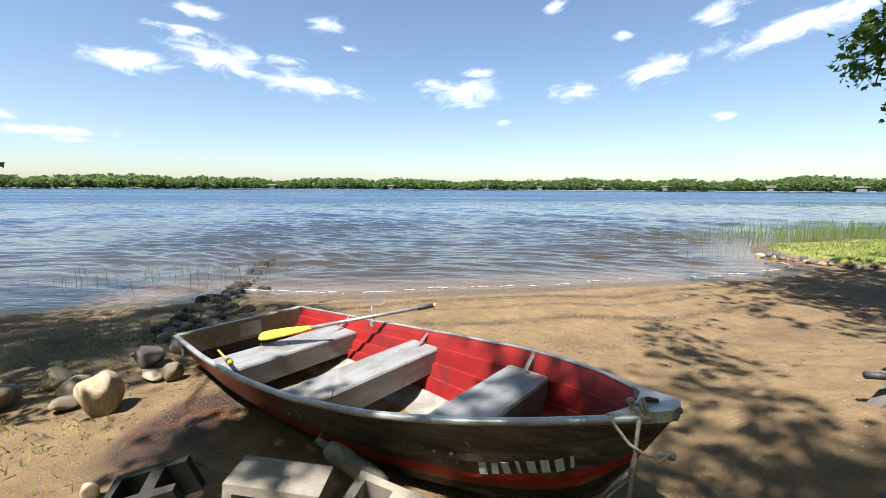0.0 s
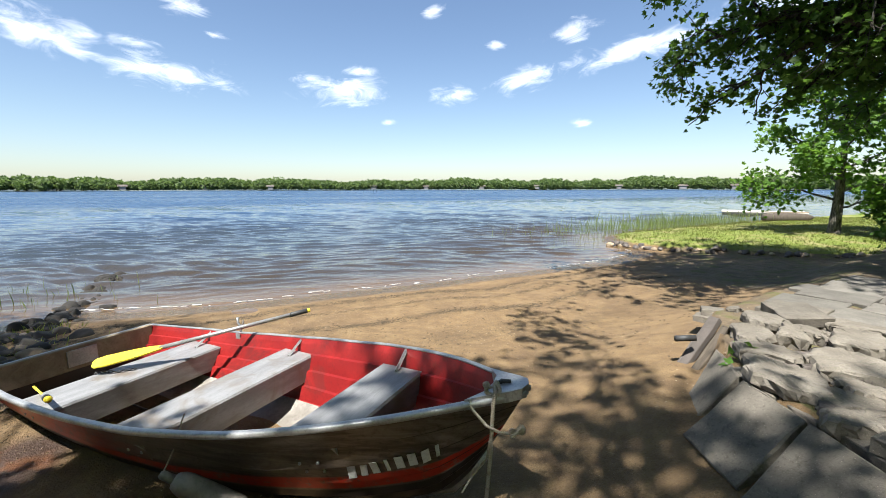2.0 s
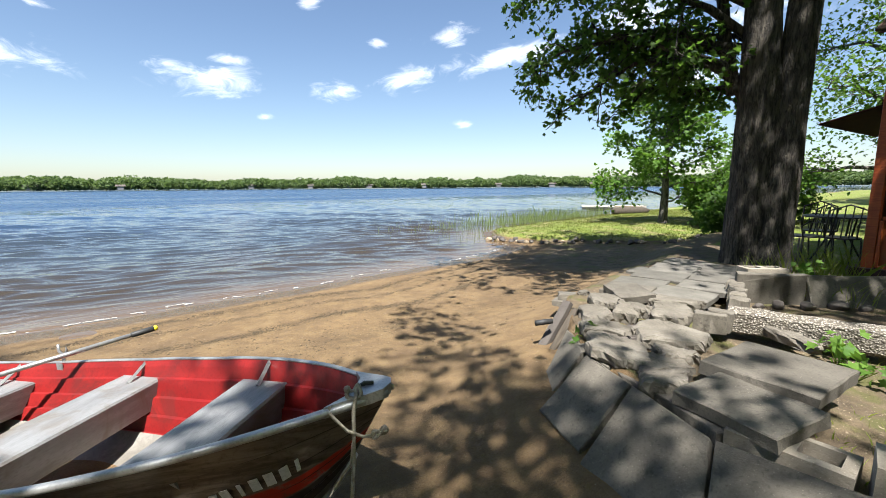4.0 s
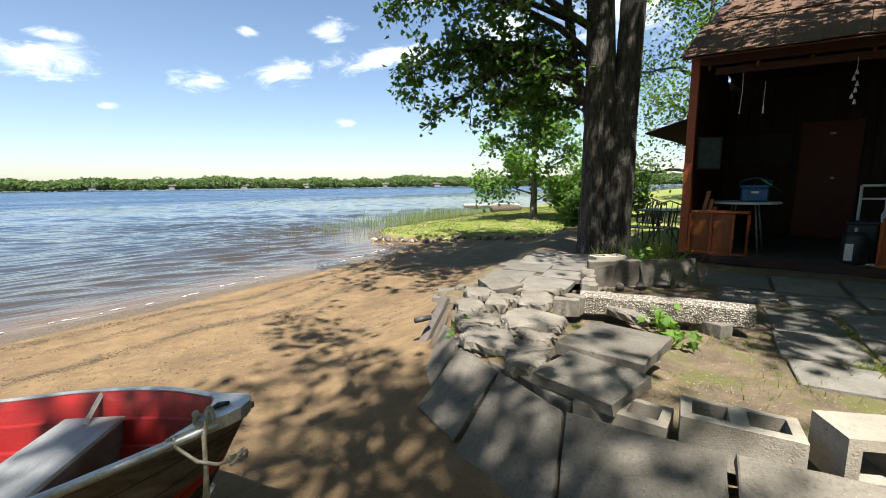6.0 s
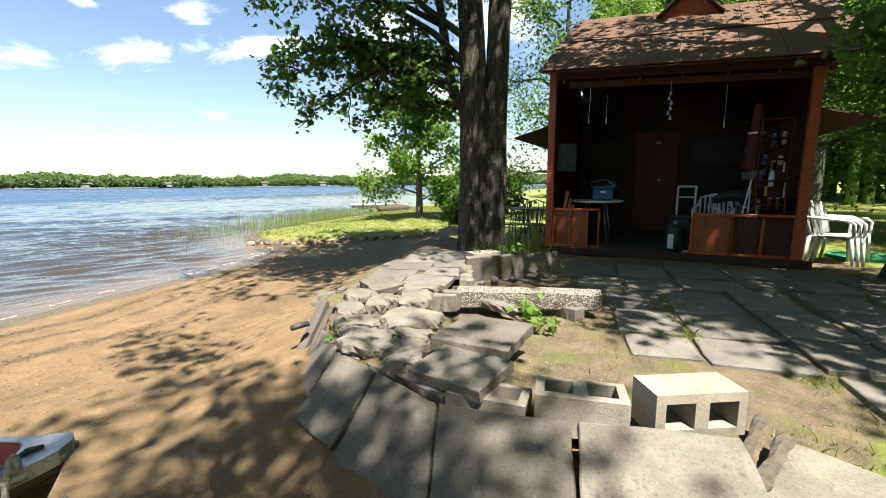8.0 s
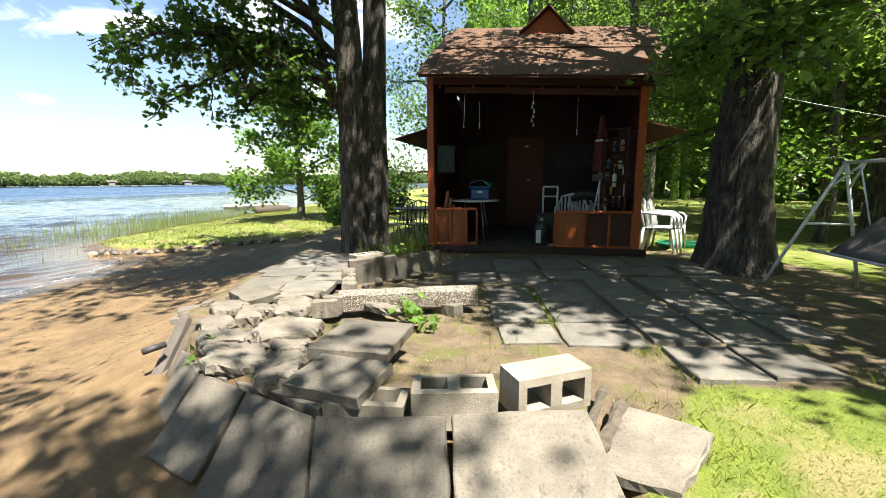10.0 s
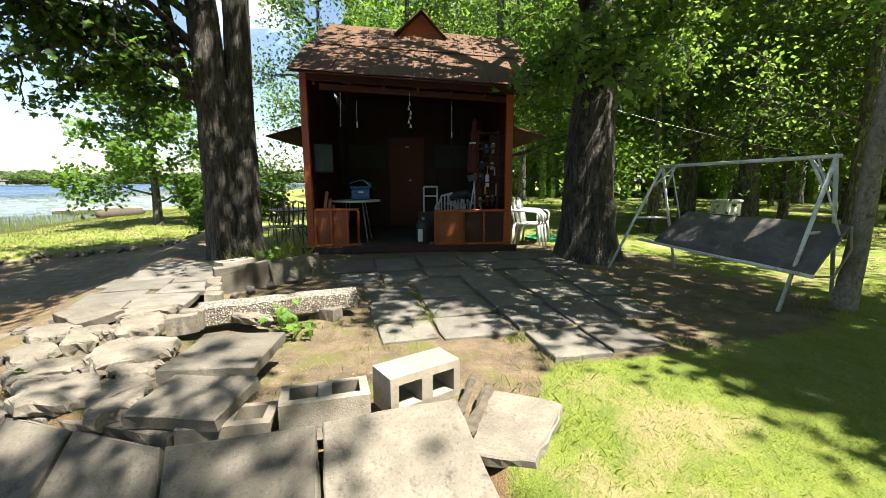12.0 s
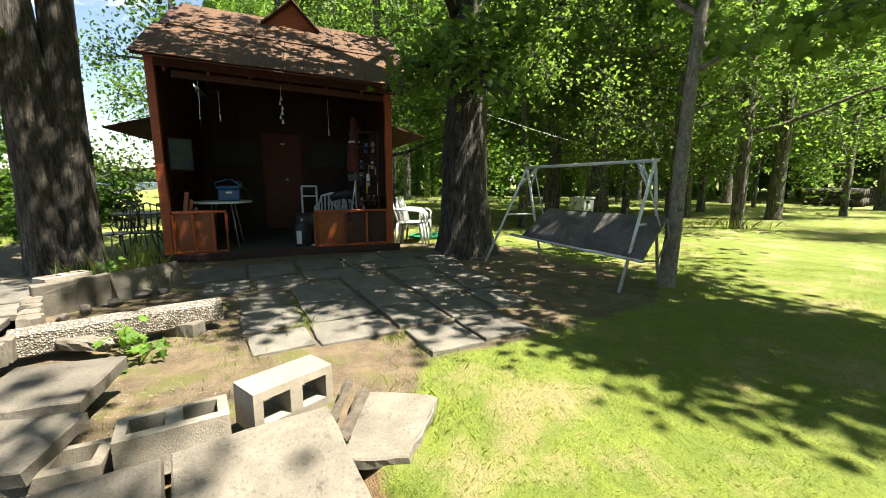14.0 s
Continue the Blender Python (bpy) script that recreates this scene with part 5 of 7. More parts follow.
def build_boat():
    boat = thing("rowing_boat", (0, 0, 0), "weathered aluminium rowing boat with red-painted inside, hauled out on the sand", "boat")
    boat.matrix_world = BOAT_AT
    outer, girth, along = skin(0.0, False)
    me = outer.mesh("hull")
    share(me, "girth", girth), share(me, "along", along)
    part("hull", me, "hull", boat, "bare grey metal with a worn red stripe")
    inner, girth, along = skin(0.014, True)
    part("lining", inner, "red", boat, "worn red paint")
    rows, s = hull_grid(0.0)
    for side in (0, -1):
        path = rows[:, side]
        t = np.gradient(path, axis=0)
        out = np.stack([t[:, 1], -t[:, 0], 0 * t[:, 0]], 1) * (1 if side else -1)
        out /= np.linalg.norm(out, axis=1, keepdims=True)
        part("gunwale", sweep((path, out), [(-0.014, 0.0), (-0.014, 0.007), (-0.010, 0.010), (0.010, 0.010), (0.017, 0.005), (0.017, -0.014), (0.008, -0.018), (0.006, -0.004)]), "metal", boat, "dull aluminium rail", True)
    beam, sheer, keel = (float(v) for v in boat_lines(0))
    section = [(y * beam, keel + (sheer - keel) * h) for g, y, h in GIRTH]
    ring = [(-y, z) for y, z in section[:0:-1]] + section
    ring[0], ring[-1] = (-beam, sheer - 0.01), (beam, sheer - 0.01)
    k = len(ring)
    stern = Shape().add([(x, y, z) for x in (-0.02, 0.012) for y, z in ring], [tuple(range(k)), tuple(range(k, 2 * k))[::-1]] + [(j, k + j, k + (j + 1) % k, (j + 1) % k) for j in range(k)])
    part("transom", stern, "hull", boat)
    part("transom_board", Shape().box((0.035, 1.10, 0.19), (0.035, 0, -0.152), bevel=0.006), "greywood", boat, "grey weathered wooden board")
    part("transom_cap", Shape().box((0.05, 1.14, 0.022), (0.012, 0, sheer + 0.004), bevel=0.005), "metal", boat)
    part("motor_pad", Shape().box((0.008, 0.2, 0.13), (0.058, 0.02, -0.15), bevel=0.003), "metal", boat, "riveted metal plate")
    # bow plate with a rounded nose
    nose = [(3.37, -0.165), (3.44, -0.125), (3.53, -0.080), (3.573, -0.050), (3.588, 0.0), (3.573, 0.050), (3.53, 0.080), (3.44, 0.125), (3.37, 0.165), (3.425, 0.08), (3.435, 0.0), (3.425, -0.08)]
    k = len(nose)
    zf = lambda x: 0.342 + (x - 3.58) * 0.19
    plate = Shape().add([(x, y, zf(x) - 0.034) for x, y in nose] + [(x, y, zf(x) + 0.012) for x, y in nose], [tuple(range(k, 2 * k)), tuple(range(k))[::-1]] + [(j, (j + 1) % k, k + (j + 1) % k, k + j) for j in range(k)])
    part("bow_plate", plate, "metal", boat, "dull aluminium bow plate")
    part("bow_fitting", Shape().tube([(3.45, -0.01, zf(3.45) + 0.008), (3.475, 0.0, zf(3.47) + 0.022), (3.51, 0.01, zf(3.51) + 0.012)], 0.011, 8), "iron", boat, smooth=True)
    # three closed benches on the ribs
    for u0, u1, top in ((2.62, 2.89, 0.115), (1.62, 1.90, -0.03), (0.60, 0.93, -0.125)):
        mid = (u0 + u1) / 2
        b, sh, ke = (float(v) for v in boat_lines(mid / BOAT_L))
        depth = 0.17
        def wide(z, s_=u1 / BOAT_L):
            q = max(0.02, (z - ke) / (sh - ke))
            return float(np.interp(q, [g[2] for g in GIRTH], [g[1] for g in GIRTH])) ** (1 + 1.1 * s_ ** 2) * float(boat_lines(s_)[0]) - 0.018
        half = wide(top)
        low = wide(top - depth) / half
        v = [(u, y, z) for z, w in ((top - depth, low), (top - 0.012, 1.0), (top, 0.99)) for u, y in ((u0 + (0.008 if z == top else 0), -half * w), (u1 - (0.008 if z == top else 0), -half * w), (u1 - (0.008 if z == top else 0), half * w), (u0 + (0.008 if z == top else 0), half * w))]
        f = [(3, 2, 1, 0), (8, 9, 10, 11)] + [(4 * r + j, 4 * r + (j + 1) % 4, 4 * r + 4 + (j + 1) % 4, 4 * r + 4 + j) for r in range(2) for j in range(4)]
        bench = part("bench", Shape().add(v, f), "bench", boat, "scuffed grey-painted bench")
        for y in (1,):
            brace = Shape().tube([(mid, y * half * 0.82, top), (mid - 0.02, y * b * 0.99, sh - 0.01)], 0.012, 4)
            part("brace", brace, "metal", boat)
    # floor: the pale bottom inside with stringers
    rows, s = hull_grid(0.02)
    m = rows.shape[1]
    c = m // 2
    inside_floor = rows[2:38, c - 3:c + 4] + (0, 0, 0.012)
    n, w = inside_floor.shape[:2]
    part("floor", Shape().add(inside_floor.reshape(-1, 3), [(i * w + j, i * w + j + 1, (i + 1) * w + j + 1, (i + 1) * w + j)[::-1] for i in range(n - 1) for j in range(w - 1)]), "bilge", boat, "scuffed grey floor", True)
    for y in (0.0,):
        z = [float(boat_lines(q)[2]) + 0.05 + abs(y) * 0.16 for q in np.linspace(0.08, 0.8, 8)]
        part("stringer", Shape().tube([(q * BOAT_L, y, zz) for q, zz in zip(np.linspace(0.08, 0.8, 8), z)], 0.010, 6), "bilge", boat, smooth=True)
    part("keel_strip", Shape().tube([(q * BOAT_L - 0.16 * max(0, q - 0.9) / 0.1, 0, float(boat_lines(q)[2]) - 0.006) for q in np.linspace(0, 1, 24)], 0.016, 6), "metal", boat, smooth=True)
    # rivets on the near side and the worn registration marks
    def on_side(u, h, off=0.003):
        b, sh, ke = (float(v) for v in boat_lines(u / BOAT_L))
        y = np.interp(h, [g[2] for g in GIRTH], [g[1] for g in GIRTH]) ** (1 + 1.1 * (u / BOAT_L) ** 2) * b + off
        return np.array((u - 0.16 * max(0, u / BOAT_L - 0.9) / 0.1 * (1 - h), -y, ke + (sh - ke) * h))
    for u in (1.76, 1.86, 2.72, 2.80, 0.72, 0.82):
        for h in (0.55, 0.66):
            part("rivet", Shape().tube([on_side(u, h, 0.0), on_side(u, h, 0.006)], (0.009, 0.006), 7), "metal", boat)
    for i, (h, w) in enumerate(((1.0, 0.034), (0.8, 0.028), (1.0, 0.03), (1.0, 0.014), (1.0, 0.034), (1.0, 0.034), (1.0, 0.034), (1.0, 0.015))):
        u = 2.92 + 0.05 * i
        base = 0.475 + 0.009 * i
        low, high = on_side(u, base, 0.006), on_side(u, base + 0.125 * h, 0.006)
        side = on_side(u + 0.05, 0.5, 0.006) - on_side(u, 0.5, 0.006)
        side *= w / 2 / np.linalg.norm(side)
        push = np.array((0, -0.003, 0))
        part("mark", Shape().add([low - side, low + side, high + side, high - side, low - side + push, low + side + push, high + side + push, high - side + push],
                                 [(4, 5, 6, 7), (0, 1, 5, 4), (1, 2, 6, 5), (2, 3, 7, 6), (3, 0, 4, 7)]), "white", boat, "flaking white mark")
    b, sh, ke = (float(v) for v in boat_lines(0.32))
    part("oarlock_plate", Shape().box((0.05, 0.006, 0.10), (1.08, b - 0.03, sh - 0.05)), "metal", boat)
    part("oarlock", Shape().tube([(1.08, b, sh + 0.0), (1.08, b, sh + 0.05), (1.05, b, sh + 0.075), (1.05, b, sh + 0.12)], 0.009, 7).tube([(1.08, b, sh + 0.05), (1.115, b, sh + 0.075), (1.115, b, sh + 0.12)], 0.009, 7), "metal", boat, smooth=True)


def oar(name, a, b, blade_roll, label):
    """An oar from the grip's end a to the blade's end b."""
    a, b = Vector(a), Vector(b)
    ob = thing(name, (0, 0, 0), label, "oar", "oars")
    ob.matrix_world = Matrix.Translation(a) @ (b - a).to_track_quat("X", "Z").to_matrix().to_4x4() @ pose(0, 0, 0, blade_roll)
    l = (b - a).length
    part("grip", Shape().tube([(0, 0, 0), (0.004, 0, 0), (0.13, 0, 0), (0.14, 0, 0)], (0.012, 0.020, 0.020, 0.017), 10), "black", ob, "black rubber grip", True)
    part("grip_end", Shape().tube([(-0.02, 0, 0), (-0.012, 0, 0), (0.002, 0, 0)], (0.010, 0.019, 0.019), 10), "yellow", ob, smooth=True)
    part("shaft", Shape().tube([(0.13, 0, 0), (l - 0.40, 0, 0)], 0.0155, 10), "metal", ob, "bare aluminium shaft", True)
    q = [(l - 0.42, 0.018), (l - 0.35, 0.036), (l - 0.24, 0.052), (l - 0.08, 0.058), (l - 0.02, 0.05), (l, 0.025)]
    ring = [(x, y) for x, y in q] + [(x, -y) for x, y in q[::-1]]
    k = len(ring)
    blade = Shape().add([(x, y, -0.006 + 0.8 * y * y) for x, y in ring] + [(x, y, 0.006 + 0.8 * y * y) for x, y in ring], [tuple(range(k, 2 * k)), tuple(range(k))[::-1]] + [(j, (j + 1) % k, k + (j + 1) % k, k + j) for j in range(k)])
    part("blade", blade, "yellow", ob, "bright yellow plastic blade")


def twisted(shape, pts, r, turns):
    """Three strands laid round a line of points."""
    pts = np.asarray(pts, float)
    seg = np.concatenate([[0], np.cumsum(np.linalg.norm(np.diff(pts, axis=0), axis=1))])
    n = max(8, int(turns * 8))
    s = np.linspace(0, seg[-1], n)
    p = np.stack([np.interp(s, seg, pts[:, i]) for i in range(3)], 1)
    t = np.gradient(p, axis=0)
    t /= np.linalg.norm(t, axis=1, keepdims=True) + 1e-9
    a = np.cross(t, (0.3, 0.2, 1.0))
    a /= np.linalg.norm(a, axis=1, keepdims=True) + 1e-9
    b = np.cross(t, a)
    for k in range(3):
        w = 2 * np.pi * (np.linspace(0, turns, n) + k / 3)
        shape.tube(p + r * 0.5 * (np.cos(w)[:, None] * a + np.sin(w)[:, None] * b), r * 0.56, 5)
    return shape


def build_boat_gear():
    at = lambda x, y, z: tuple(BOAT_AT @ Vector((x, y, z)))
    oar("oar", (0.535, 2.27, 0.155), (-0.88, 2.035, -0.052), -16, "aluminium oar with yellow blade laid across the boat")
    oar("oar", (-0.80, 1.42, 0.0), (-1.19, 2.02, -0.20), 60, "short paddle with yellow blade stowed in the stern")
    chain = thing("anchor_chain", at(0.62, -0.15, -0.124), "short rusty anchor chain on the stern bench", "chain")
    rng = np.random.default_rng(3)
    for i in range(9):
        th = np.linspace(0, 2 * np.pi, 9)
        ring = np.stack([0.016 * np.cos(th), 0.009 * np.sin(th), 0 * th], 1)
        m = np.array(pose(0.03 * i * 0.9, 0.012 * math.sin(i), 0.009, 90 * (i % 2) + 20, 0, 20 * math.sin(i)))
        part("link", Shape().tube(ring @ m[:3, :3].T + m[:3, 3], 0.0032, 5), "iron", chain, smooth=True)
    # bow line: hitched to the bow plate, one end hanging to the sand, the other in a frayed knot
    rope = thing("bow_rope", at(3.47, -0.1, 0.33), "frayed twisted bow rope hanging from the boat to the sand", "rope")
    inv = rope.matrix_world.inverted()
    w = lambda pts: [tuple(inv @ BOAT_AT @ Vector(p)) for p in pts]
    part("knot", twisted(Shape(), w([(3.455 + 0.028 * math.cos(a) + 0.012 * math.sin(3 * a), -0.075 - 0.032 * math.sin(a), 0.345 + 0.018 * math.cos(2 * a + 1)) for a in np.linspace(0, 11, 40)]), 0.009, 16), "rope", rope, smooth=True)
    foot = BOAT_AT @ Vector((3.45, -0.19, 0))
    low = height(foot.x, foot.y) + 0.012
    part("line", twisted(Shape(), w([(3.46, -0.06, 0.355), (3.485, -0.12, 0.345), (3.48, -0.135, 0.30), (3.475, -0.14, 0.1), (3.46, -0.165, -0.2), (3.45, -0.18, low + 0.04), (3.46, -0.20, low), (3.52, -0.28, low)]), 0.0085, 34), "rope", rope, smooth=True)
    part("tail", twisted(Shape(), w([(3.39, -0.155, 0.315), (3.40, -0.17, 0.29), (3.46, -0.155, 0.22), (3.51, -0.125, 0.185), (3.555, -0.105, 0.185)]), 0.0065, 16), "rope", rope, smooth=True)
    part("tassel", twisted(Shape(), w([(3.57 + 0.022 * math.cos(a), -0.10 + 0.022 * math.sin(a * 1.3), 0.195 + 0.014 * math.sin(2 * a)) for a in np.linspace(0, 9, 30)]), 0.008, 12), "rope", rope, smooth=True)
    part("loop", twisted(Shape(), w([(3.47, -0.135, 0.16), (3.455, -0.13, 0.06), (3.40, -0.15, -0.02), (3.36, -0.16, -0.10)]), 0.0045, 12), "rope", rope, smooth=True)
    # fender hung over the near side
    fender = thing("boat_fender", (0.20, 0.60, -0.165), "scuffed white boat fender hanging from a thin cord", "fender")
    axis = Vector((0.30, -0.03, -0.20)).normalized()
    p = lambda d: tuple(axis * d)
    part("float", Shape().tube([p(-0.17), p(-0.165), p(-0.14), p(-0.11), p(0.12), p(0.16), p(0.18)], (0.02, 0.032, 0.045, 0.050, 0.050, 0.040, 0.015), 16), "fender", fender, smooth=True)
    part("eye", Shape().tube([p(-0.23), p(-0.22), p(-0.16)], (0.012, 0.018, 0.02), 8), "fender", fender, smooth=True)
    top = fender.matrix_world.inverted() @ Vector((0.02, 0.90, 0.045))
    part("cord", Shape().tube([p(-0.22), tuple(Vector(p(-0.22)).lerp(top, 0.5) + Vector((0.01, -0.02, 0))), tuple(top + Vector((0, -0.03, 0))), tuple(top + Vector((0, 0.02, 0.02)))], 0.0035, 6), "greywood", fender)


build_boat()
build_boat_gear()


# ---- slabs, blocks and paving ----
def prism(outline, thick, bevel=0.01, chip=0.0, rng=None):
    """A flat stone: an outline with a bevelled rim, its top at height 0."""
    p = np.asarray(outline, float)
    c = p.mean(0)
    k = len(p)
    inner = c + (p - c) * (1 - bevel / np.linalg.norm(p - c, axis=1, keepdims=True))
    low = p.copy()
    drop = np.zeros(k)
    if rng is not None and chip:
        low = p + rng.normal(0, chip, p.shape)
        drop = rng.normal(0, chip * 0.5, k)
    v = np.concatenate([np.c_[inner, drop], np.c_[p, drop - bevel * 0.7], np.c_[low, np.full(k, -thick)]])
    f = [tuple(range(k)), tuple(range(2 * k, 3 * k))[::-1]]
    f += [(r * k + j, (r + 1) * k + j, (r + 1) * k + (j + 1) % k, r * k + (j + 1) % k) for r in range(2) for j in range(k)]
    return Shape().add(v, f)


def broken_stone(w, l, thick, rng, corners=6):
    """A piece of broken concrete: a ragged outline, a hollowed and tilted face, crumbled edges."""
    a = rng.uniform(0, 2 * np.pi) + np.linspace(0, 2 * np.pi, corners, endpoint=False) + rng.normal(0, 0.22, corners)
    a.sort()
    k = 1 / np.maximum(np.abs(np.cos(a)), np.abs(np.sin(a))) ** 0.8
    q = np.stack([w / 2 * np.cos(a) * k * rng.uniform(0.72, 1.1, corners), l / 2 * np.sin(a) * k * rng.uniform(0.72, 1.1, corners)], 1)
    rim = []
    for c, d in zip(q, np.roll(q, -1, 0)):
        rim += [c * (1 - s) + d * s + rng.normal(0, 0.009, 2) for s in np.arange(6) / 6]
    rim = np.array(rim)
    n = len(rim)
    mid = rim.mean(0)
    off = rng.uniform(0, 40, 3)
    face = lambda p: 0.007 * noise.noise(Vector((p[0] * 7 + off[0], p[1] * 7 + off[1], 0))) + 0.007 * noise.noise(Vector((p[0] * 22 + off[1], p[1] * 22, 3))) + 0.004 * noise.noise(Vector((p[0] * 60, p[1] * 60 + off[2], 5)))
    rings = [(0.30, 0.0, 0.0), (0.62, 0.0, 0.0), (0.86, 0.0, 0.002), (0.955, -0.004, 0.003), (1.0, -0.018, 0.004), (1.01, -thick * 0.55, 0.010), (0.94, -thick, 0.008)]
    v = [(*mid, face(mid))]
    for scale, drop, rag in rings:
        for p in mid + (rim - mid) * scale:
            p = p + rng.normal(0, rag, 2)
            v.append((*p, drop + (face(p) if drop > -0.03 else 0) - abs(rng.normal(0, rag))))
    f = [(0, 1 + j, 1 + (j + 1) % n) for j in range(n)]
    f += [(1 + r * n + j, 1 + (r + 1) * n + j, 1 + (r + 1) * n + (j + 1) % n, 1 + r * n + (j + 1) % n) for r in range(len(rings) - 1) for j in range(n)]
    f.append(tuple(1 + (len(rings) - 1) * n + j for j in range(n))[::-1])
    return Shape().add(v, f)


def oblong(w, l, rng, rag=0.004, per=4):
    q = np.array([(-w / 2, -l / 2), (w / 2, -l / 2), (w / 2, l / 2), (-w / 2, l / 2)])
    out = []
    for a, b in zip(q, np.roll(q, -1, 0)):
        out += [a * (1 - s) + b * s + rng.normal(0, rag, 2) for s in np.arange(per) / per]
    return np.array(out)


def shard(w, l, rng, corners=7):
    a = np.sort(rng.uniform(0, 2 * np.pi, 1)) + np.linspace(0, 2 * np.pi, corners, endpoint=False) + rng.normal(0, 0.16, corners)
    k = 1 / np.maximum(np.abs(np.cos(a)), np.abs(np.sin(a))) ** 0.8
    q = np.stack([w / 2 * np.cos(a) * k * rng.uniform(0.82, 1.08, corners), l / 2 * np.sin(a) * k * rng.uniform(0.82, 1.08, corners)], 1)
    out = []
    for c, d in zip(q, np.roll(q, -1, 0)):
        out += [c * (1 - s) + d * s + rng.normal(0, 0.007, 2) for s in (0, 0.33, 0.66)]
    return np.array(out)


def leaning_slab(a, b, slope, length, thick, seed, label, skew=(0.0, 0.0), material="concrete"):
    """A slab whose top edge runs from a to b, leaning down and outwards at slope degrees; skew slides the two ends of its foot along the edge."""
    rng = np.random.default_rng(seed)
    a, b = Vector(a), Vector(b)
    x = (b - a).normalized()
    out = Vector((x.y, -x.x, 0)).normalized()
    if out.x > 0:
        out = -out
    down = (out * math.cos(radians(slope)) - Vector((0, 0, 1)) * math.sin(radians(slope))).normalized()
    down = (down - x * down.dot(x)).normalized()
    up = x.cross(-down).normalized()
    if up.z < 0:
        up = -up
    side = up.cross(x)
    m = Matrix((x, side, up)).transposed().to_4x4()
    m.translation = (a + b) / 2 + down * length / 2
    o = oblong((b - a).length - 0.012, length, rng, 0.0025, 5)
    foot = 1 if side.dot(down) > 0 else -1
    share_b = o[:, 0] / (b - a).length + 0.5
    o[:, 0] += (skew[0] * (1 - share_b) + skew[1] * share_b) * (o[:, 1] * foot / length + 0.5)
    return solid("concrete_slab", prism(o, thick, 0.008, 0.004, rng), material, label, "slab", "slabs leaning on the bank", at=m)


def build_slabs():
    lab = "grey concrete slab leaning against the bank"
    for i, (a, b, slope, length, skew) in enumerate((((2.872, 0.405, 0.12), (2.748, 0.004, 0.125), 36, 0.44, (0.10, 0.11)), ((2.745, -0.005, 0.125), (2.63, -0.455, 0.11), 36, 0.50, (0.135, 0.337)),
                                                    ((2.628, -0.47, 0.11), (2.668, -1.085, 0.178), 31, 0.62, (0.155, 0.08)), ((2.68, -1.105, 0.183), (2.875, -1.69, 0.182), 27, 0.62, (-0.04, 0.03)))):
        leaning_slab(a, b, slope, length, 0.05, 400 + i, lab, skew)
    leaning_slab((3.13, 0.80, 0.115), (2.90, 0.45, 0.115), 52, 0.40, 0.07, 410, "thick grey slab tipped against the bank", (0.26, 0.08))
    leaning_slab((3.50, 1.20, 0.19), (3.51, 1.11, 0.19), 45, 0.66, 0.045, 411, "dark thin weathered slab tipped against the bank", material="rock_grey")
    leaning_slab((3.45, 1.05, 0.17), (3.456, 0.98, 0.17), 46, 0.60, 0.04, 412, "dark weathered board tipped against the bank", material="oldwood")
    pipe = Shape().tube([(3.26, 1.08, 0.075), (3.13, 1.13, 0.065)], 0.022, 12)
    solid("pipe", pipe, "black", "black plastic pipe end poking from the bank", "pipe", smooth=True)
    # flat pieces on the bank: x, y, top, width, length, yaw, thickness, tilt, kind
    rows = ((3.335, -0.40, 0.248, 0.52, 0.48, 2, 0.07, (0, 0), "slab"), (2.875, -0.46, 0.215, 0.34, 0.46, -8, 0.065, (-2, -5), "slab"), (2.77, -0.30, 0.125, 0.10, 0.36, -17, 0.07, (0, 0), "slab"),
            (3.24, 0.55, 0.195, 0.36, 0.29, -40, 0.06, (0, 2), "shard"), (3.05, 0.33, 0.185, 0.34, 0.46, -28, 0.06, (0, 3), "shard"), (3.50, 0.27, 0.20, 0.42, 0.45, 34, 0.065, (2, 0), "shard"), (3.06, 0.06, 0.165, 0.36, 0.25, -33, 0.06, (0, 4), "shard"),
            (2.93, -0.09, 0.172, 0.36, 0.22, 0, 0.06, (0, 3), "shard"), (3.28, 0.08, 0.175, 0.22, 0.22, 42, 0.05, (3, 0), "shard"), (3.44, 0.82, 0.20, 0.34, 0.24, 36, 0.06, (0, -3), "shard"), (3.80, 0.98, 0.22, 0.42, 0.28, 30, 0.065, (6, 4), "shard"),
            (4.12, 1.02, 0.235, 0.30, 0.36, -30, 0.07, (4, -4), "slab"), (3.68, 0.72, 0.215, 0.36, 0.16, 30, 0.08, (14, 0), "shard"), (3.99, 0.54, 0.205, 0.46, 0.30, 33, 0.07, (3, 0), "shard"), (3.86, 0.74, 0.195, 0.14, 0.24, -40, 0.06, (0, 8), "shard"),
            (4.30, 0.68, 0.20, 0.42, 0.24, -38, 0.06, (0, 3), "shard"), (4.08, 0.30, 0.215, 0.10, 0.20, 27, 0.14, (0, 0), "slab"), (4.16, 0.27, 0.23, 0.09, 0.16, 20, 0.15, (4, 0), "slab"), (4.40, 1.22, 0.17, 0.42, 0.40, 20, 0.05, (0, 0), "slab"),
            (3.98, 1.55, 0.10, 0.2, 0.24, 45, 0.06, (0, 4), "slab"), (3.94, 1.53, 0.05, 0.24, 0.28, 30, 0.05, (0, 0), "slab"), (2.90, 0.12, 0.10, 0.09, 0.28, -20, 0.06, (0, 0), "slab"), (2.95, 0.40, 0.105, 0.07, 0.36, -18, 0.05, (0, 0), "slab"),
            (4.3, -0.06, 0.15, 0.13, 0.56, -20, 0.05, (2, 4), "shard"), (4.62, -0.62, 0.10, 0.15, 0.26, -20, 0.1, (0, 0), "slab"))
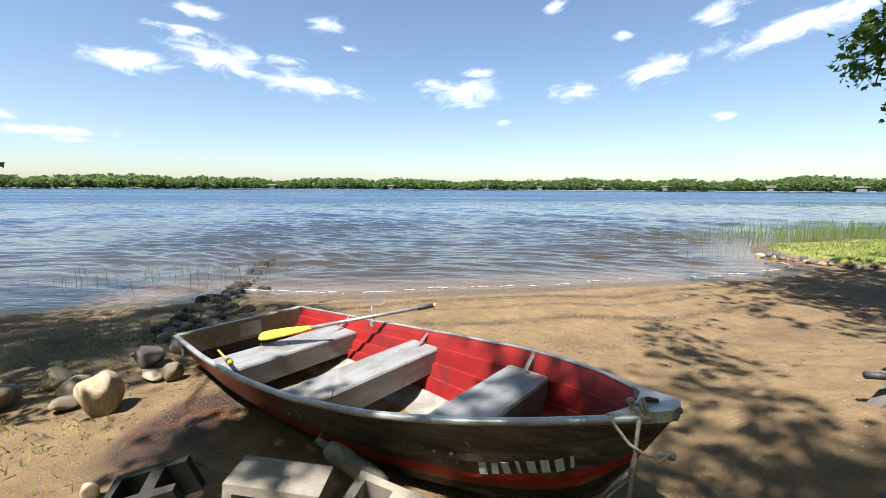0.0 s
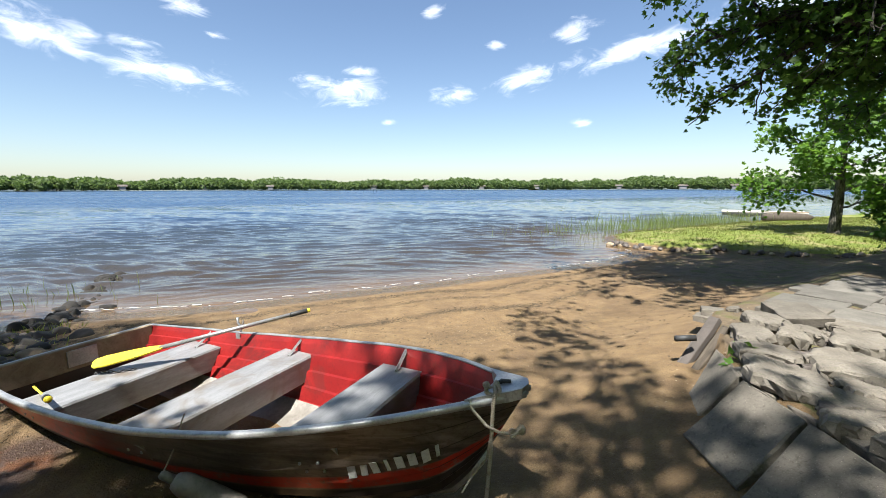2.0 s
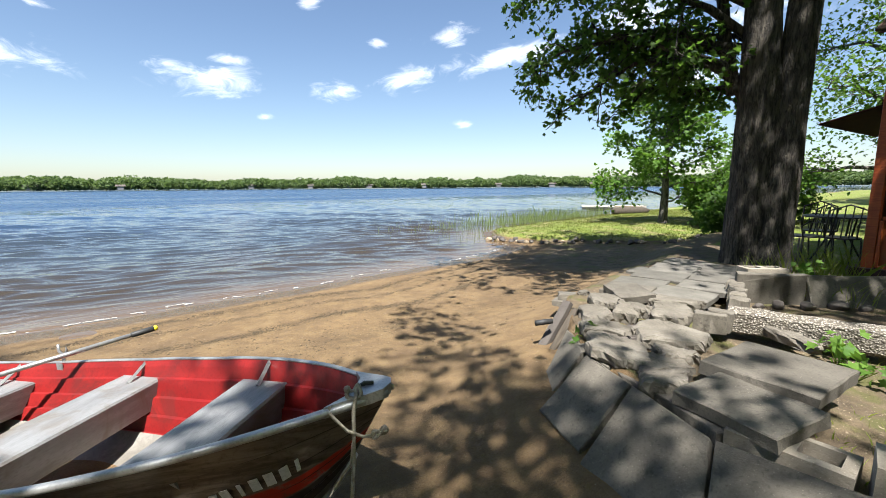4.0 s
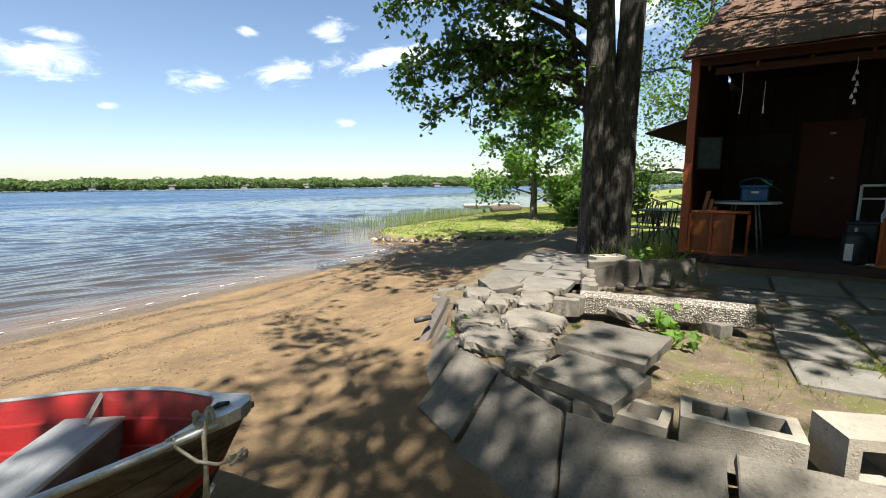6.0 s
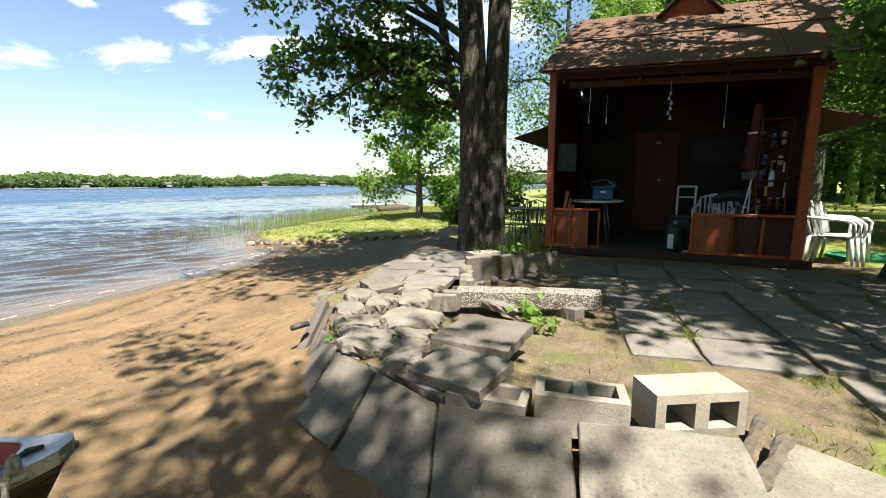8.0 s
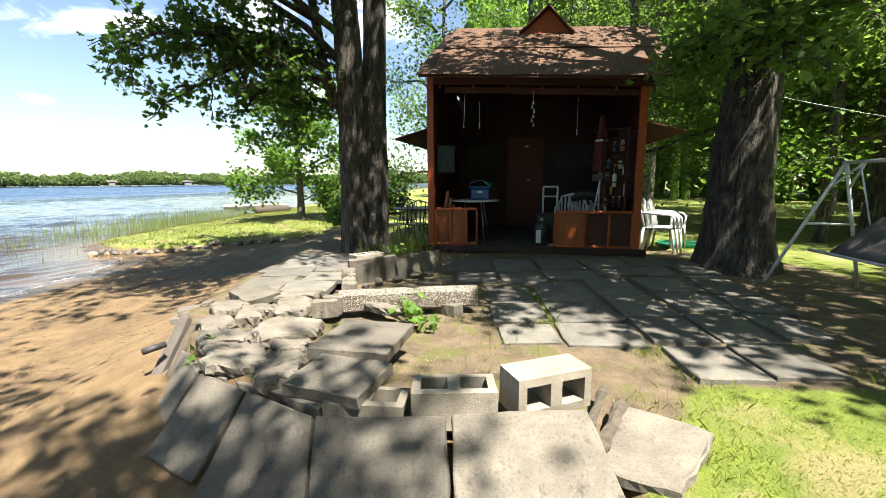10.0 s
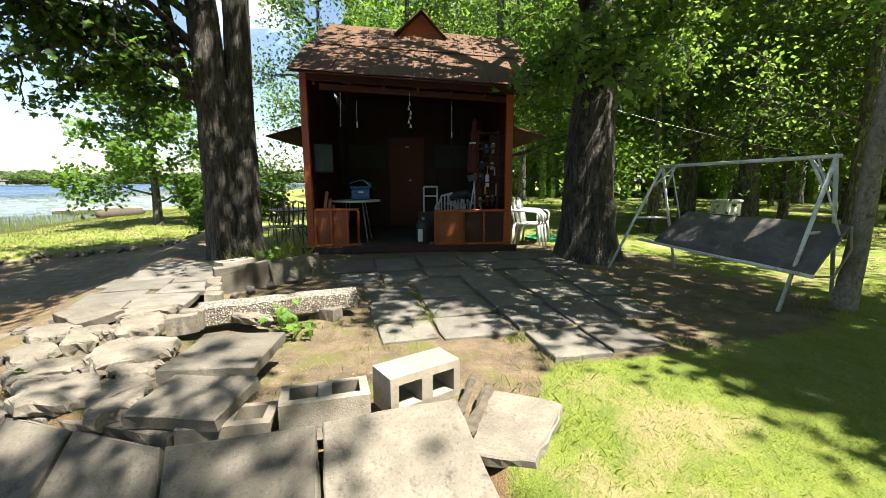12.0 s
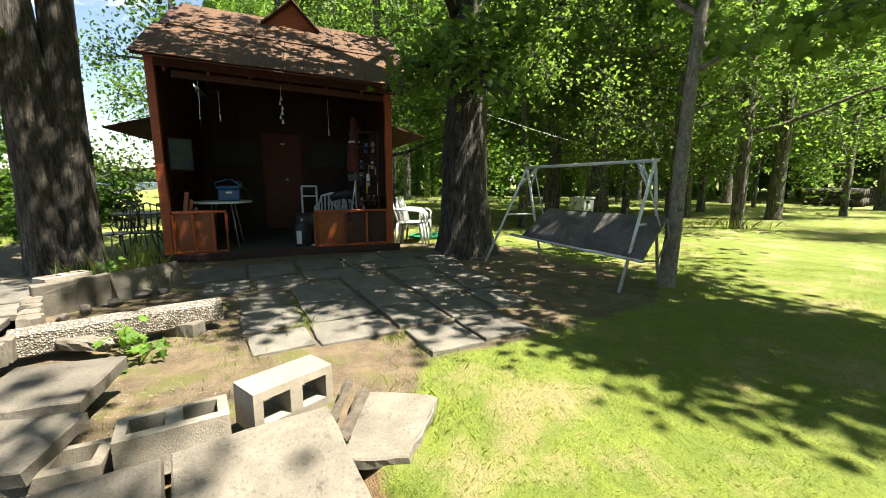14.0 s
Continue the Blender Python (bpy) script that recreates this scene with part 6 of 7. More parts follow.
    for i, (x, y, z, w, l, yaw, t, tilt, kind) in enumerate(rows):
        rng = np.random.default_rng(500 + i)
        s = prism(oblong(w, l, rng, 0.004), t, 0.008, 0.005, rng) if kind == "slab" else broken_stone(w * 1.12, l * 1.12, t * 1.25, rng, 5 + i % 3)
        label = "square-cut concrete slab lying on the stone heap" if kind == "slab" else "broken pale concrete piece in the stone heap"
        solid("concrete_slab" if kind == "slab" else "broken_concrete", s, "pale" if kind == "shard" else "concrete", label, "slab" if kind == "slab" else "rubble", "stone heap on the bank", at=pose(x, y, z, tilt[0], tilt[1], yaw))
    rng = np.random.default_rng(77)
    for i in range(34):
        k = rng.uniform(0, 1)
        x, y = 2.95 + 1.4 * k + rng.normal(0, 0.1), -0.1 + 1.25 * k + rng.normal(0, 0.2)
        q = rng.uniform(0.09, 0.17)
        # most filling stones are dark grey, to read as shaded gaps
        solid("rubble_stone", broken_stone(q, q * 0.75, q * 0.5, rng, 5), "pale" if i % 3 == 0 else "rock_grey", "small broken stone filling the heap", "rubble", "stone heap filling", at=pose(x, y, height(x, y) + q * 0.3, rng.normal(0, 9), rng.normal(0, 9), rng.uniform(0, 360)))
    # cut stones that edge the planter
    for i in range(5):
        x, y = 4.75 + 0.17 * i, 0.42 + 0.085 * i
        rng = np.random.default_rng(640 + i)
        solid("edge_stone", prism(oblong(0.15, 0.13, rng, 0.008, 3), 0.16, 0.015, 0.008, rng), "pale", "small pale stone edging the planter", "stone", "planter edging", at=pose(x, y, 0.21, 4, 3, 25))
    # slab lying by the lawn, and two rotten posts
    rng = np.random.default_rng(90)
    solid("concrete_slab", prism(shard(0.46, 0.62, rng, 8), 0.045, 0.008, 0.006, rng), "concrete", "flat tan slab lying at the lawn edge", "slab", at=pose(2.91, -1.97, 0.028, -1, 3, 64))
    for a, b, r in (((2.90, -1.70, 0.07), (3.24, -1.80, 0.10), 0.022), ((2.76, -1.735, 0.06), (3.13, -1.87, 0.085), 0.028)):
        rr = np.random.default_rng(5)
        solid("old_post", Shape().tube(wander(a, b, 9), r, 8, rough=lambda i, ang: rr.normal(0, 0.20, len(ang))), "oldwood", "split weathered wooden post lying beside the slabs", "post", "old posts")


def concrete_block(at, turn, label, broken=False):
    """A hollow block with two cores; a broken one lacks its end."""
    xs = [-0.195, -0.155, -0.03, 0.03, 0.155, 0.195]
    ys = [-0.095, -0.057, 0.057, 0.095]
    if broken:
        xs[4:] = [0.12]
    nx, ny = len(xs), len(ys)
    cores = {(1, 1), (3, 1)}
    e, h, v = 0.006, 0.095, []
    for z in (-h, h):
        for i, x in enumerate(xs):
            for j, y in enumerate(ys):
                rim = i in (0, nx - 1) or j in (0, ny - 1)
                v.append((x, y, z - math.copysign(e * 0.6 if rim else 0, z)))
    k = nx * ny
    at_ = lambda i, j, top: top * k + i * ny + j
    f, cells = [], {(i, j) for i in range(nx - 1) for j in range(ny - 1)} - cores
    for i, j in cells:
        q = [(i, j), (i + 1, j), (i + 1, j + 1), (i, j + 1)]
        f.append([at_(*c, 1) for c in q])
        f.append([at_(*c, 0) for c in q][::-1])
        for c, d, other in ((q[0], q[1], (i, j - 1)), (q[1], q[2], (i + 1, j)), (q[2], q[3], (i, j + 1)), (q[3], q[0], (i - 1, j))):
            if other not in cells:
                f.append([at_(*c, 0), at_(*d, 0), at_(*d, 1), at_(*c, 1)])
    return solid("concrete_block", Shape().add(v, f), "rock_wet" if "dark" in label else "block", label, "block", "concrete blocks", at=pose(*at, *turn))


def build_blocks():
    concrete_block((2.975, -1.50, 0.218), (90, 0, -56), "pale hollow concrete block lying on its side on the bank")
    concrete_block((2.835, -1.085, 0.155), (0, 0, -75), "pale hollow concrete block lying with its holes upward")
    concrete_block((2.80, -0.66, 0.06), (0, 0, -82), "old hollow concrete block under a slab")
    # this block's dark tone also holds the shade it lies in
    concrete_block((-0.62, 0.44, -0.19), (12, -14, 8), "damp concrete block half sunk in the sand, dark with painted shade", True)
    concrete_block((-0.07, 0.36, -0.125), (90, 6, -3), "grey concrete block with a slate-like chipped top")
    concrete_block((0.41, 0.27, -0.175), (8, 10, -18), "broken concrete block beside the boat", True)
    concrete_block((5.80, 0.70, 0.22), (0, 0, -35), "old concrete block lying behind the planter slabs")
    rng = np.random.default_rng(8)
    for a, b, tilt, h, label in (((5.37, 0.73), (5.80, 0.33), 6, 0.34, "dark stained slab standing on edge round the planter"), ((5.82, 0.30), (6.38, -0.13), -22, 0.36, "pale slab leaning on edge at the planter")):
        a, b = Vector((*a, 0)), Vector((*b, 0))
        yaw = math.degrees(math.atan2(b.y - a.y, b.x - a.x))
        l = (b - a).length
        s = prism(oblong(l, h, rng, 0.005), 0.055, 0.01, 0.005, rng)
        m = (a + b) / 2
        solid("edging_slab", s, "concrete", label, "slab", "planter slabs", at=pose(m.x, m.y, 0.125, 90 + tilt, 0, yaw))
    for i, (x, y, q) in enumerate(((5.65, 0.25, 0.14), (5.5, 0.42, 0.12), (5.9, 0.1, 0.13), (6.0, -0.05, 0.1), (5.3, 0.5, 0.1))):
        boulder("boulder", (x, y, height(x, y)), (q * 1.3, q, q * 0.8), 50 * i, "rock_grey", "small grey stone inside the planter", 660 + i, "planter stones")
    # long kerb of exposed aggregate
    rng = np.random.default_rng(12)
    s = Shape()
    n, ring = 14, 10
    l = 1.24
    v = []
    for i in range(n):
        for j in range(ring):
            a = 2 * np.pi * j / ring
            q = 1 / max(abs(math.cos(a)), abs(math.sin(a))) ** 0.75
            v.append((-l / 2 + l * i / (n - 1), 0.08 * math.cos(a) * q + rng.normal(0, 0.004), 0.10 * math.sin(a) * q + rng.normal(0, 0.004)))
    s.add(v, [(i * ring + j, i * ring + (j + 1) % ring, (i + 1) * ring + (j + 1) % ring, (i + 1) * ring + j) for i in range(n - 1) for j in range(ring)] + [tuple(range(ring))[::-1], tuple((n - 1) * ring + j for j in range(ring))])
    solid("kerb", s, "aggregate", "exposed-aggregate concrete kerb lying along the planter", "kerb", at=pose(4.52, -0.29, 0.145, 0, 0, -68))


def build_patio():
    rng = np.random.default_rng(70)
    bed = Shape().add([(4.15, -1.3, 0), (4.25, -2.3, 0), (3.85, -2.6, 0), (3.95, -3.1, 0), (4.9, -3.5, 0), (7.4, -3.5, 0), (7.3, -0.2, 0), (6.4, -0.2, 0), (4.95, -1.0, 0)], [tuple(range(9))[::-1]])
    bed.v[0][:, 2] = 0.008
    patio = tagged(part("patio", bed, "ground"), "patio of large weathered grey paving slabs before the shed", "patio", kind="structure")
    share(patio.data, "soil", [1.0] * 9)
    # slabs of uneven size: middle x, y, length towards the shed, width across, turn
    left = ((6.79, -0.41, 0.84, 0.66, 10), (6.89, -1.04, 0.82, 0.60, 10), (6.13, -1.20, 0.62, 0.55, 10), (6.02, -0.66, 0.56, 0.50, 8), (5.34, -1.12, 0.69, 0.48, 14), (4.71, -1.25, 0.56, 0.50, 12), (4.18, -1.37, 0.42, 0.46, 12))
    middle = ((7.09, -1.65, 0.80, 0.62, 10), (6.42, -1.79, 0.52, 0.68, 12), (5.58, -1.66, 0.82, 0.60, 11), (4.86, -1.80, 0.61, 0.60, 12), (4.29, -1.90, 0.50, 0.62, 10), (5.90, -2.20, 0.72, 0.52, 11), (5.18, -2.34, 0.70, 0.52, 11), (4.52, -2.44, 0.58, 0.50, 11), (3.92, -2.55, 0.54, 0.46, 11))
    right = ((7.30, -2.27, 0.60, 0.62, 11), (6.72, -2.36, 0.54, 0.62, 11), (7.48, -2.86, 0.62, 0.62, 10), (6.86, -2.84, 0.58, 0.48, 10), (6.10, -2.78, 0.66, 0.56, 9), (5.42, -2.88, 0.66, 0.56, 9), (4.68, -2.92, 0.66, 0.48, 8), (4.06, -3.00, 0.54, 0.48, 10),
             (6.22, -3.36, 0.86, 0.46, 4), (5.46, -3.40, 0.62, 0.44, 4), (4.82, -3.37, 0.66, 0.40, 6), (7.20, -3.36, 0.84, 0.44, 8))
    for x, y, l, w, yaw in left + middle + right:
        part("paver", prism(oblong(l - 0.034, w - 0.034, rng, 0.004, 3), 0.05, 0.008, 0.002, rng), "paver", patio, at=pose(x, y, 0.034 + rng.normal(0, 0.004), rng.normal(0, 0.7), rng.normal(0, 0.7), yaw + rng.normal(0, 0.6)))
    # the paved strip on top of the bank
    strip = Shape().add([(4.5, 0.7, 0), (4.75, 1.6, 0), (7.0, 2.2, 0), (7.0, 1.4, 0), (5.6, 0.8, 0)], [(4, 3, 2, 1, 0)])
    strip.v[0][:, 2] = 0.09
    path = tagged(part("path", strip, "ground"), "strip of old paving slabs along the bank", "path", kind="structure")
    share(path.data, "soil", [1.0] * 5)
    for x, y, w, l, yaw in ((4.85, 1.42, 0.46, 0.5, 20), (4.78, 0.9, 0.5, 0.48, 15), (5.35, 1.5, 0.5, 0.52, 20), (5.28, 0.98, 0.46, 0.44, 20), (5.88, 1.66, 0.5, 0.5, 18), (5.82, 1.14, 0.52, 0.46, 20), (6.4, 1.82, 0.5, 0.46, 16), (6.36, 1.32, 0.5, 0.48, 18), (5.5, 1.85, 0.5, 0.18, 18)):
        part("paver", prism(oblong(w, l, rng, 0.004, 3), 0.055, 0.008, 0.003, rng), "paver", path, at=pose(x, y, 0.135 + rng.normal(0, 0.006), rng.normal(0, 1.6), rng.normal(0, 1.6), yaw))


# ---- the shed ----
def build_shed():
    shed = thing("garden_shed", (8.195, -1.175, 0.0), "open-fronted red-stained wooden shed under a board roof", "shed", turn=(0, 0, 2.5))
    W, D, top = 1.73, 3.4, 3.02
    sag = pose(0, 0, 0.06, 3.4)
    def put(name, size, at, mat, label="", turn=(0, 0, 0), parent=shed, bevel=0.005):
        return part(name, Shape().box(size, at, turn, bevel), mat, parent, label)
    put("floor", (D + 0.16, 2 * W + 0.1, 0.08), (D / 2 - 0.02, 0, 0.05), "floor", "dark wooden floor")
    put("sill", (0.09, 2 * W + 0.16, 0.11), (-0.145, 0, 0.06), "stain_dark")
    for y in (W - 0.05, -W + 0.05):
        put("post", (0.10, 0.11, top - 0.1), (0.0, y, 0.1 + (top - 0.1) / 2 - 0.02), "stain", "red-stained square post")
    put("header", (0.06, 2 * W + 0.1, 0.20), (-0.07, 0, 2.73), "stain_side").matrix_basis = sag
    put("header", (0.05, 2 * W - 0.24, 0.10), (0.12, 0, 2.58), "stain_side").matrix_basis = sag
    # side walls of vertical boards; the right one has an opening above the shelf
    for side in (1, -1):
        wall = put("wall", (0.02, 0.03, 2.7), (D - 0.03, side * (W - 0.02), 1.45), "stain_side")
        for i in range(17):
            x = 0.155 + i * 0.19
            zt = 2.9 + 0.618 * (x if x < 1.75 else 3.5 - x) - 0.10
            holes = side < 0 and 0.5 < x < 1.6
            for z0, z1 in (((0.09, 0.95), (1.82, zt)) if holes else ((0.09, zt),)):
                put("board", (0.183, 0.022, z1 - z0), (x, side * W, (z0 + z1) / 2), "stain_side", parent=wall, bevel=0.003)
    # sheets added behind the boards to stop light through their gaps
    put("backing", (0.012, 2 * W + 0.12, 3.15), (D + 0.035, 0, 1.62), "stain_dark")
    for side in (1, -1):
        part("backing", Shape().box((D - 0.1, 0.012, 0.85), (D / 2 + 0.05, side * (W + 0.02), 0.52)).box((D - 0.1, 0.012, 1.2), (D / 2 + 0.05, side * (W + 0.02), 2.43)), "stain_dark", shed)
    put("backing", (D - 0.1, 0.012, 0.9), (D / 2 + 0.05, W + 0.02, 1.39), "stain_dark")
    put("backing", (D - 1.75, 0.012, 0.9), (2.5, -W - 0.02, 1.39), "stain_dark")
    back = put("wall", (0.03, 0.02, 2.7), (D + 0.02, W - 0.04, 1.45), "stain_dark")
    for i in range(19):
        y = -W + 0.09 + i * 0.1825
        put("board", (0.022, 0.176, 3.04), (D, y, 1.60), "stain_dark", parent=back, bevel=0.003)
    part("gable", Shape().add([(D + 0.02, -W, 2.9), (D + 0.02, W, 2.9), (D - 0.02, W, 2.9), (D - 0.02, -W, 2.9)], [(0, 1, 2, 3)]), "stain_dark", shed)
    door = put("door", (0.04, 0.86, 2.15), (D - 0.06, 0.12, 1.17), "stain_door", "dark red board door")
    put("latch", (0.02, 0.06, 0.04), (D - 0.09, 0.04, 1.22), "white", parent=door)
    put("notice", (0.01, 0.09, 0.04), (D - 0.09, 0.10, 2.02), "white", parent=door)
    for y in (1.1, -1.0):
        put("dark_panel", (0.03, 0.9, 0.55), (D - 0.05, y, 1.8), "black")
    # half walls: a plywood panel and an open frame each
    for y0, y1, y2, z in ((1.60, 1.06, 0.88, 0.72), (-0.42, -0.92, -1.62, 0.68)):
        a, b = (y0, y1)
        half = put("half_wall", (0.014, abs(a - b), z - 0.10), (0.01, (a + b) / 2, 0.1 + (z - 0.1) / 2), "ply", "orange-brown plywood panel")
        lo, hi = min(y0, y2), max(y0, y2)
        put("rail", (0.07, hi - lo, 0.04), (0, (hi + lo) / 2, z + 0.01), "stain", parent=half)
        put("rail", (0.06, hi - lo, 0.035), (0, (hi + lo) / 2, 0.12), "stain", parent=half)
        for y in (y0, (y0 + y1) / 2 if y0 > 0 else y1, y1, y2, (y1 + y2) / 2 if y0 < 0 else y2):
            put("stud", (0.045, 0.035, z - 0.14), (-0.03, y, 0.10 + (z - 0.1) / 2), "stain", parent=half)
        if y0 < 0:
            put("back_panel", (0.012, abs(y2 - y1) - 0.02, z - 0.14), (0.035, (y1 + y2) / 2, 0.1 + (z - 0.1) / 2), "stain_side", parent=half)
    # rafters
    for i in range(7):
        y = -W + 0.06 + i * (2 * W - 0.12) / 6
        part("rafter", Shape().box((2.1, 0.04, 0.10), (0.86, y, 3.17), (0, -31.7, 0)), "rafter", shed, at=sag)
    # roof: lapped courses of boards on both slopes, and a small gable on the ridge
    ridge_x, ridge_z, eave_x, eave_z, half_l = 1.75, 4.05, -0.47, 2.68, 1.93
    run = math.hypot(ridge_x - eave_x, ridge_z - eave_z)
    tilt = math.degrees(math.atan2(ridge_z - eave_z, ridge_x - eave_x))
    rng = np.random.default_rng(66)
    for front in (1, -1):
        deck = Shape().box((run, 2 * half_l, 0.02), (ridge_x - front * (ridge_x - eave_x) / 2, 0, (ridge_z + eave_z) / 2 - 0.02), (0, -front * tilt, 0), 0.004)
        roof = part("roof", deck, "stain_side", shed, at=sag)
        courses = 2
        for k in range(courses):
            s0, s1 = k / courses, (k + 1) / courses + 0.03
            y = -half_l - rng.uniform(0.0, 0.05) + 0.1 * k
            while y < half_l - 0.1 * k - 0.06:
                w = rng.uniform(0.22, 0.5)
                y1 = min(y + w, half_l + rng.uniform(-0.02, 0.04) - 0.1 * k)
                mid = (s0 + min(s1, 1.0)) / 2
                cx, cz = eave_x + (ridge_x - eave_x) * mid, eave_z + (ridge_z - eave_z) * mid
                l = run * (min(s1, 1.0) - s0) + rng.uniform(-0.01, 0.03)
                lift = 0.012 + 0.022 * k + rng.uniform(0, 0.008)
                x = cx if front > 0 else 2 * ridge_x - cx
                part("roof_board", Shape().box((l, y1 - y - 0.006, 0.018), (x - front * lift * 0.52, (y + y1) / 2, cz + lift * 0.85), (0, -front * tilt, 0), 0.004), "roof", roof)
                y = y1
    for side in (1, -1):
        tri = Shape().add([(0.05, side * (W - 0.012), 2.85), (3.45, side * (W - 0.012), 2.85), (1.75, side * (W - 0.012), 3.95), (0.05, side * (W + 0.012), 2.85), (3.45, side * (W + 0.012), 2.85), (1.75, side * (W + 0.012), 3.95)],
                          [(0, 1, 2), (5, 4, 3), (0, 2, 5, 3), (1, 4, 5, 2), (0, 3, 4, 1)])
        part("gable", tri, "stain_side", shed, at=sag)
    cup = part("cupola", Shape().add([(1.35, -0.45, 3.84), (1.35, 0.45, 3.84), (1.35, 0.0, 4.27), (2.4, -0.45, 3.84), (2.4, 0.45, 3.84), (2.4, 0.0, 4.27), (1.35, -0.42, 3.75), (1.35, 0.42, 3.75), (2.4, -0.42, 3.75), (2.4, 0.42, 3.75)],
                                     [(0, 2, 1), (3, 4, 5), (0, 3, 5, 2), (1, 2, 5, 4), (6, 0, 1, 7), (7, 1, 4, 9), (8, 3, 0, 6)]), "stain", shed, "small red gable on the ridge", at=sag)
    for y in (1, -1):
        put("cupola_roof", (1.25, 0.68, 0.025), (1.85, y * 0.245, 4.075), "roof", turn=(-y * 43.7, 0, 0), parent=cup)
    # propped shutters on both sides
    for side in (1, -1):
        flap = part("shutter", Shape().box((2.7, 0.64, 0.025), (1.5, side * (W + 0.34), 2.03), (side * -15, 0, 0)), "flap", shed, "propped-up side shutter")
        put("shutter_rail", (2.7, 0.04, 0.05), (1.5, side * (W + 0.04), 2.15), "flap", parent=flap)
    shelf = put("shelf", (1.0, 0.3, 0.025), (0.85, -W + 0.18, 1.28), "stain_side", "wall shelf")
    put("shelf_board", (1.0, 0.3, 0.025), (0.85, -W + 0.18, 1.62), "stain_side", parent=shelf)
    put("shelf_board", (1.0, 0.3, 0.025), (0.85, -W + 0.18, 0.92), "stain_side", parent=shelf)
    for x in (0.38, 1.34):
        put("bracket", (0.03, 0.28, 1.1), (x, -W + 0.17, 1.45), "stain_dark", parent=shelf)
    return shed


def plastic_chair(at, yaw, label, lean=0):
    ob = thing("plastic_chair", at, label, "chair", "white plastic chairs", turn=(0, lean, yaw))
    seat = Shape()
    gx, gy = np.linspace(-0.22, 0.22, 7), np.linspace(-0.22, 0.22, 7)
    v, f = sheet(gx, gy, lambda x, y: 0.42 - 0.02 * np.cos(3 * y) - 0.02 * (x < 0) * -x)
    seat.add(v, f.tolist()).add(v - (0, 0, 0.018), [q[::-1] for q in f.tolist()])
    part("seat", seat, "white", ob, smooth=True)
    for i in range(7):
        y = -0.19 + i * 0.0633
        part("back_slat", Shape().tube([(-0.20, y, 0.42), (-0.25, y, 0.62), (-0.31, y * 1.02, 0.84 - 0.6 * y * y)], 0.014, 6), "white", ob, smooth=True)
    part("back_rail", Shape().tube([(-0.21, -0.23, 0.42), (-0.27, -0.245, 0.66), (-0.31, -0.19, 0.82), (-0.325, 0, 0.87), (-0.31, 0.19, 0.82), (-0.27, 0.245, 0.66), (-0.21, 0.23, 0.42)], 0.019, 8), "white", ob, smooth=True)
    for y in (-1, 1):
        part("arm", Shape().tube([(-0.27, y * 0.245, 0.66), (-0.05, y * 0.27, 0.65), (0.18, y * 0.27, 0.63), (0.235, y * 0.265, 0.58), (0.235, y * 0.25, 0.42)], 0.02, 8), "white", ob, smooth=True)
        part("leg", Shape().tube([(0.22, y * 0.23, 0.42), (0.26, y * 0.255, 0.0)], (0.024, 0.018), 8), "white", ob, smooth=True)
        part("leg", Shape().tube([(-0.21, y * 0.22, 0.42), (-0.27, y * 0.25, 0.0)], (0.024, 0.018), 8), "white", ob, smooth=True)
    return ob


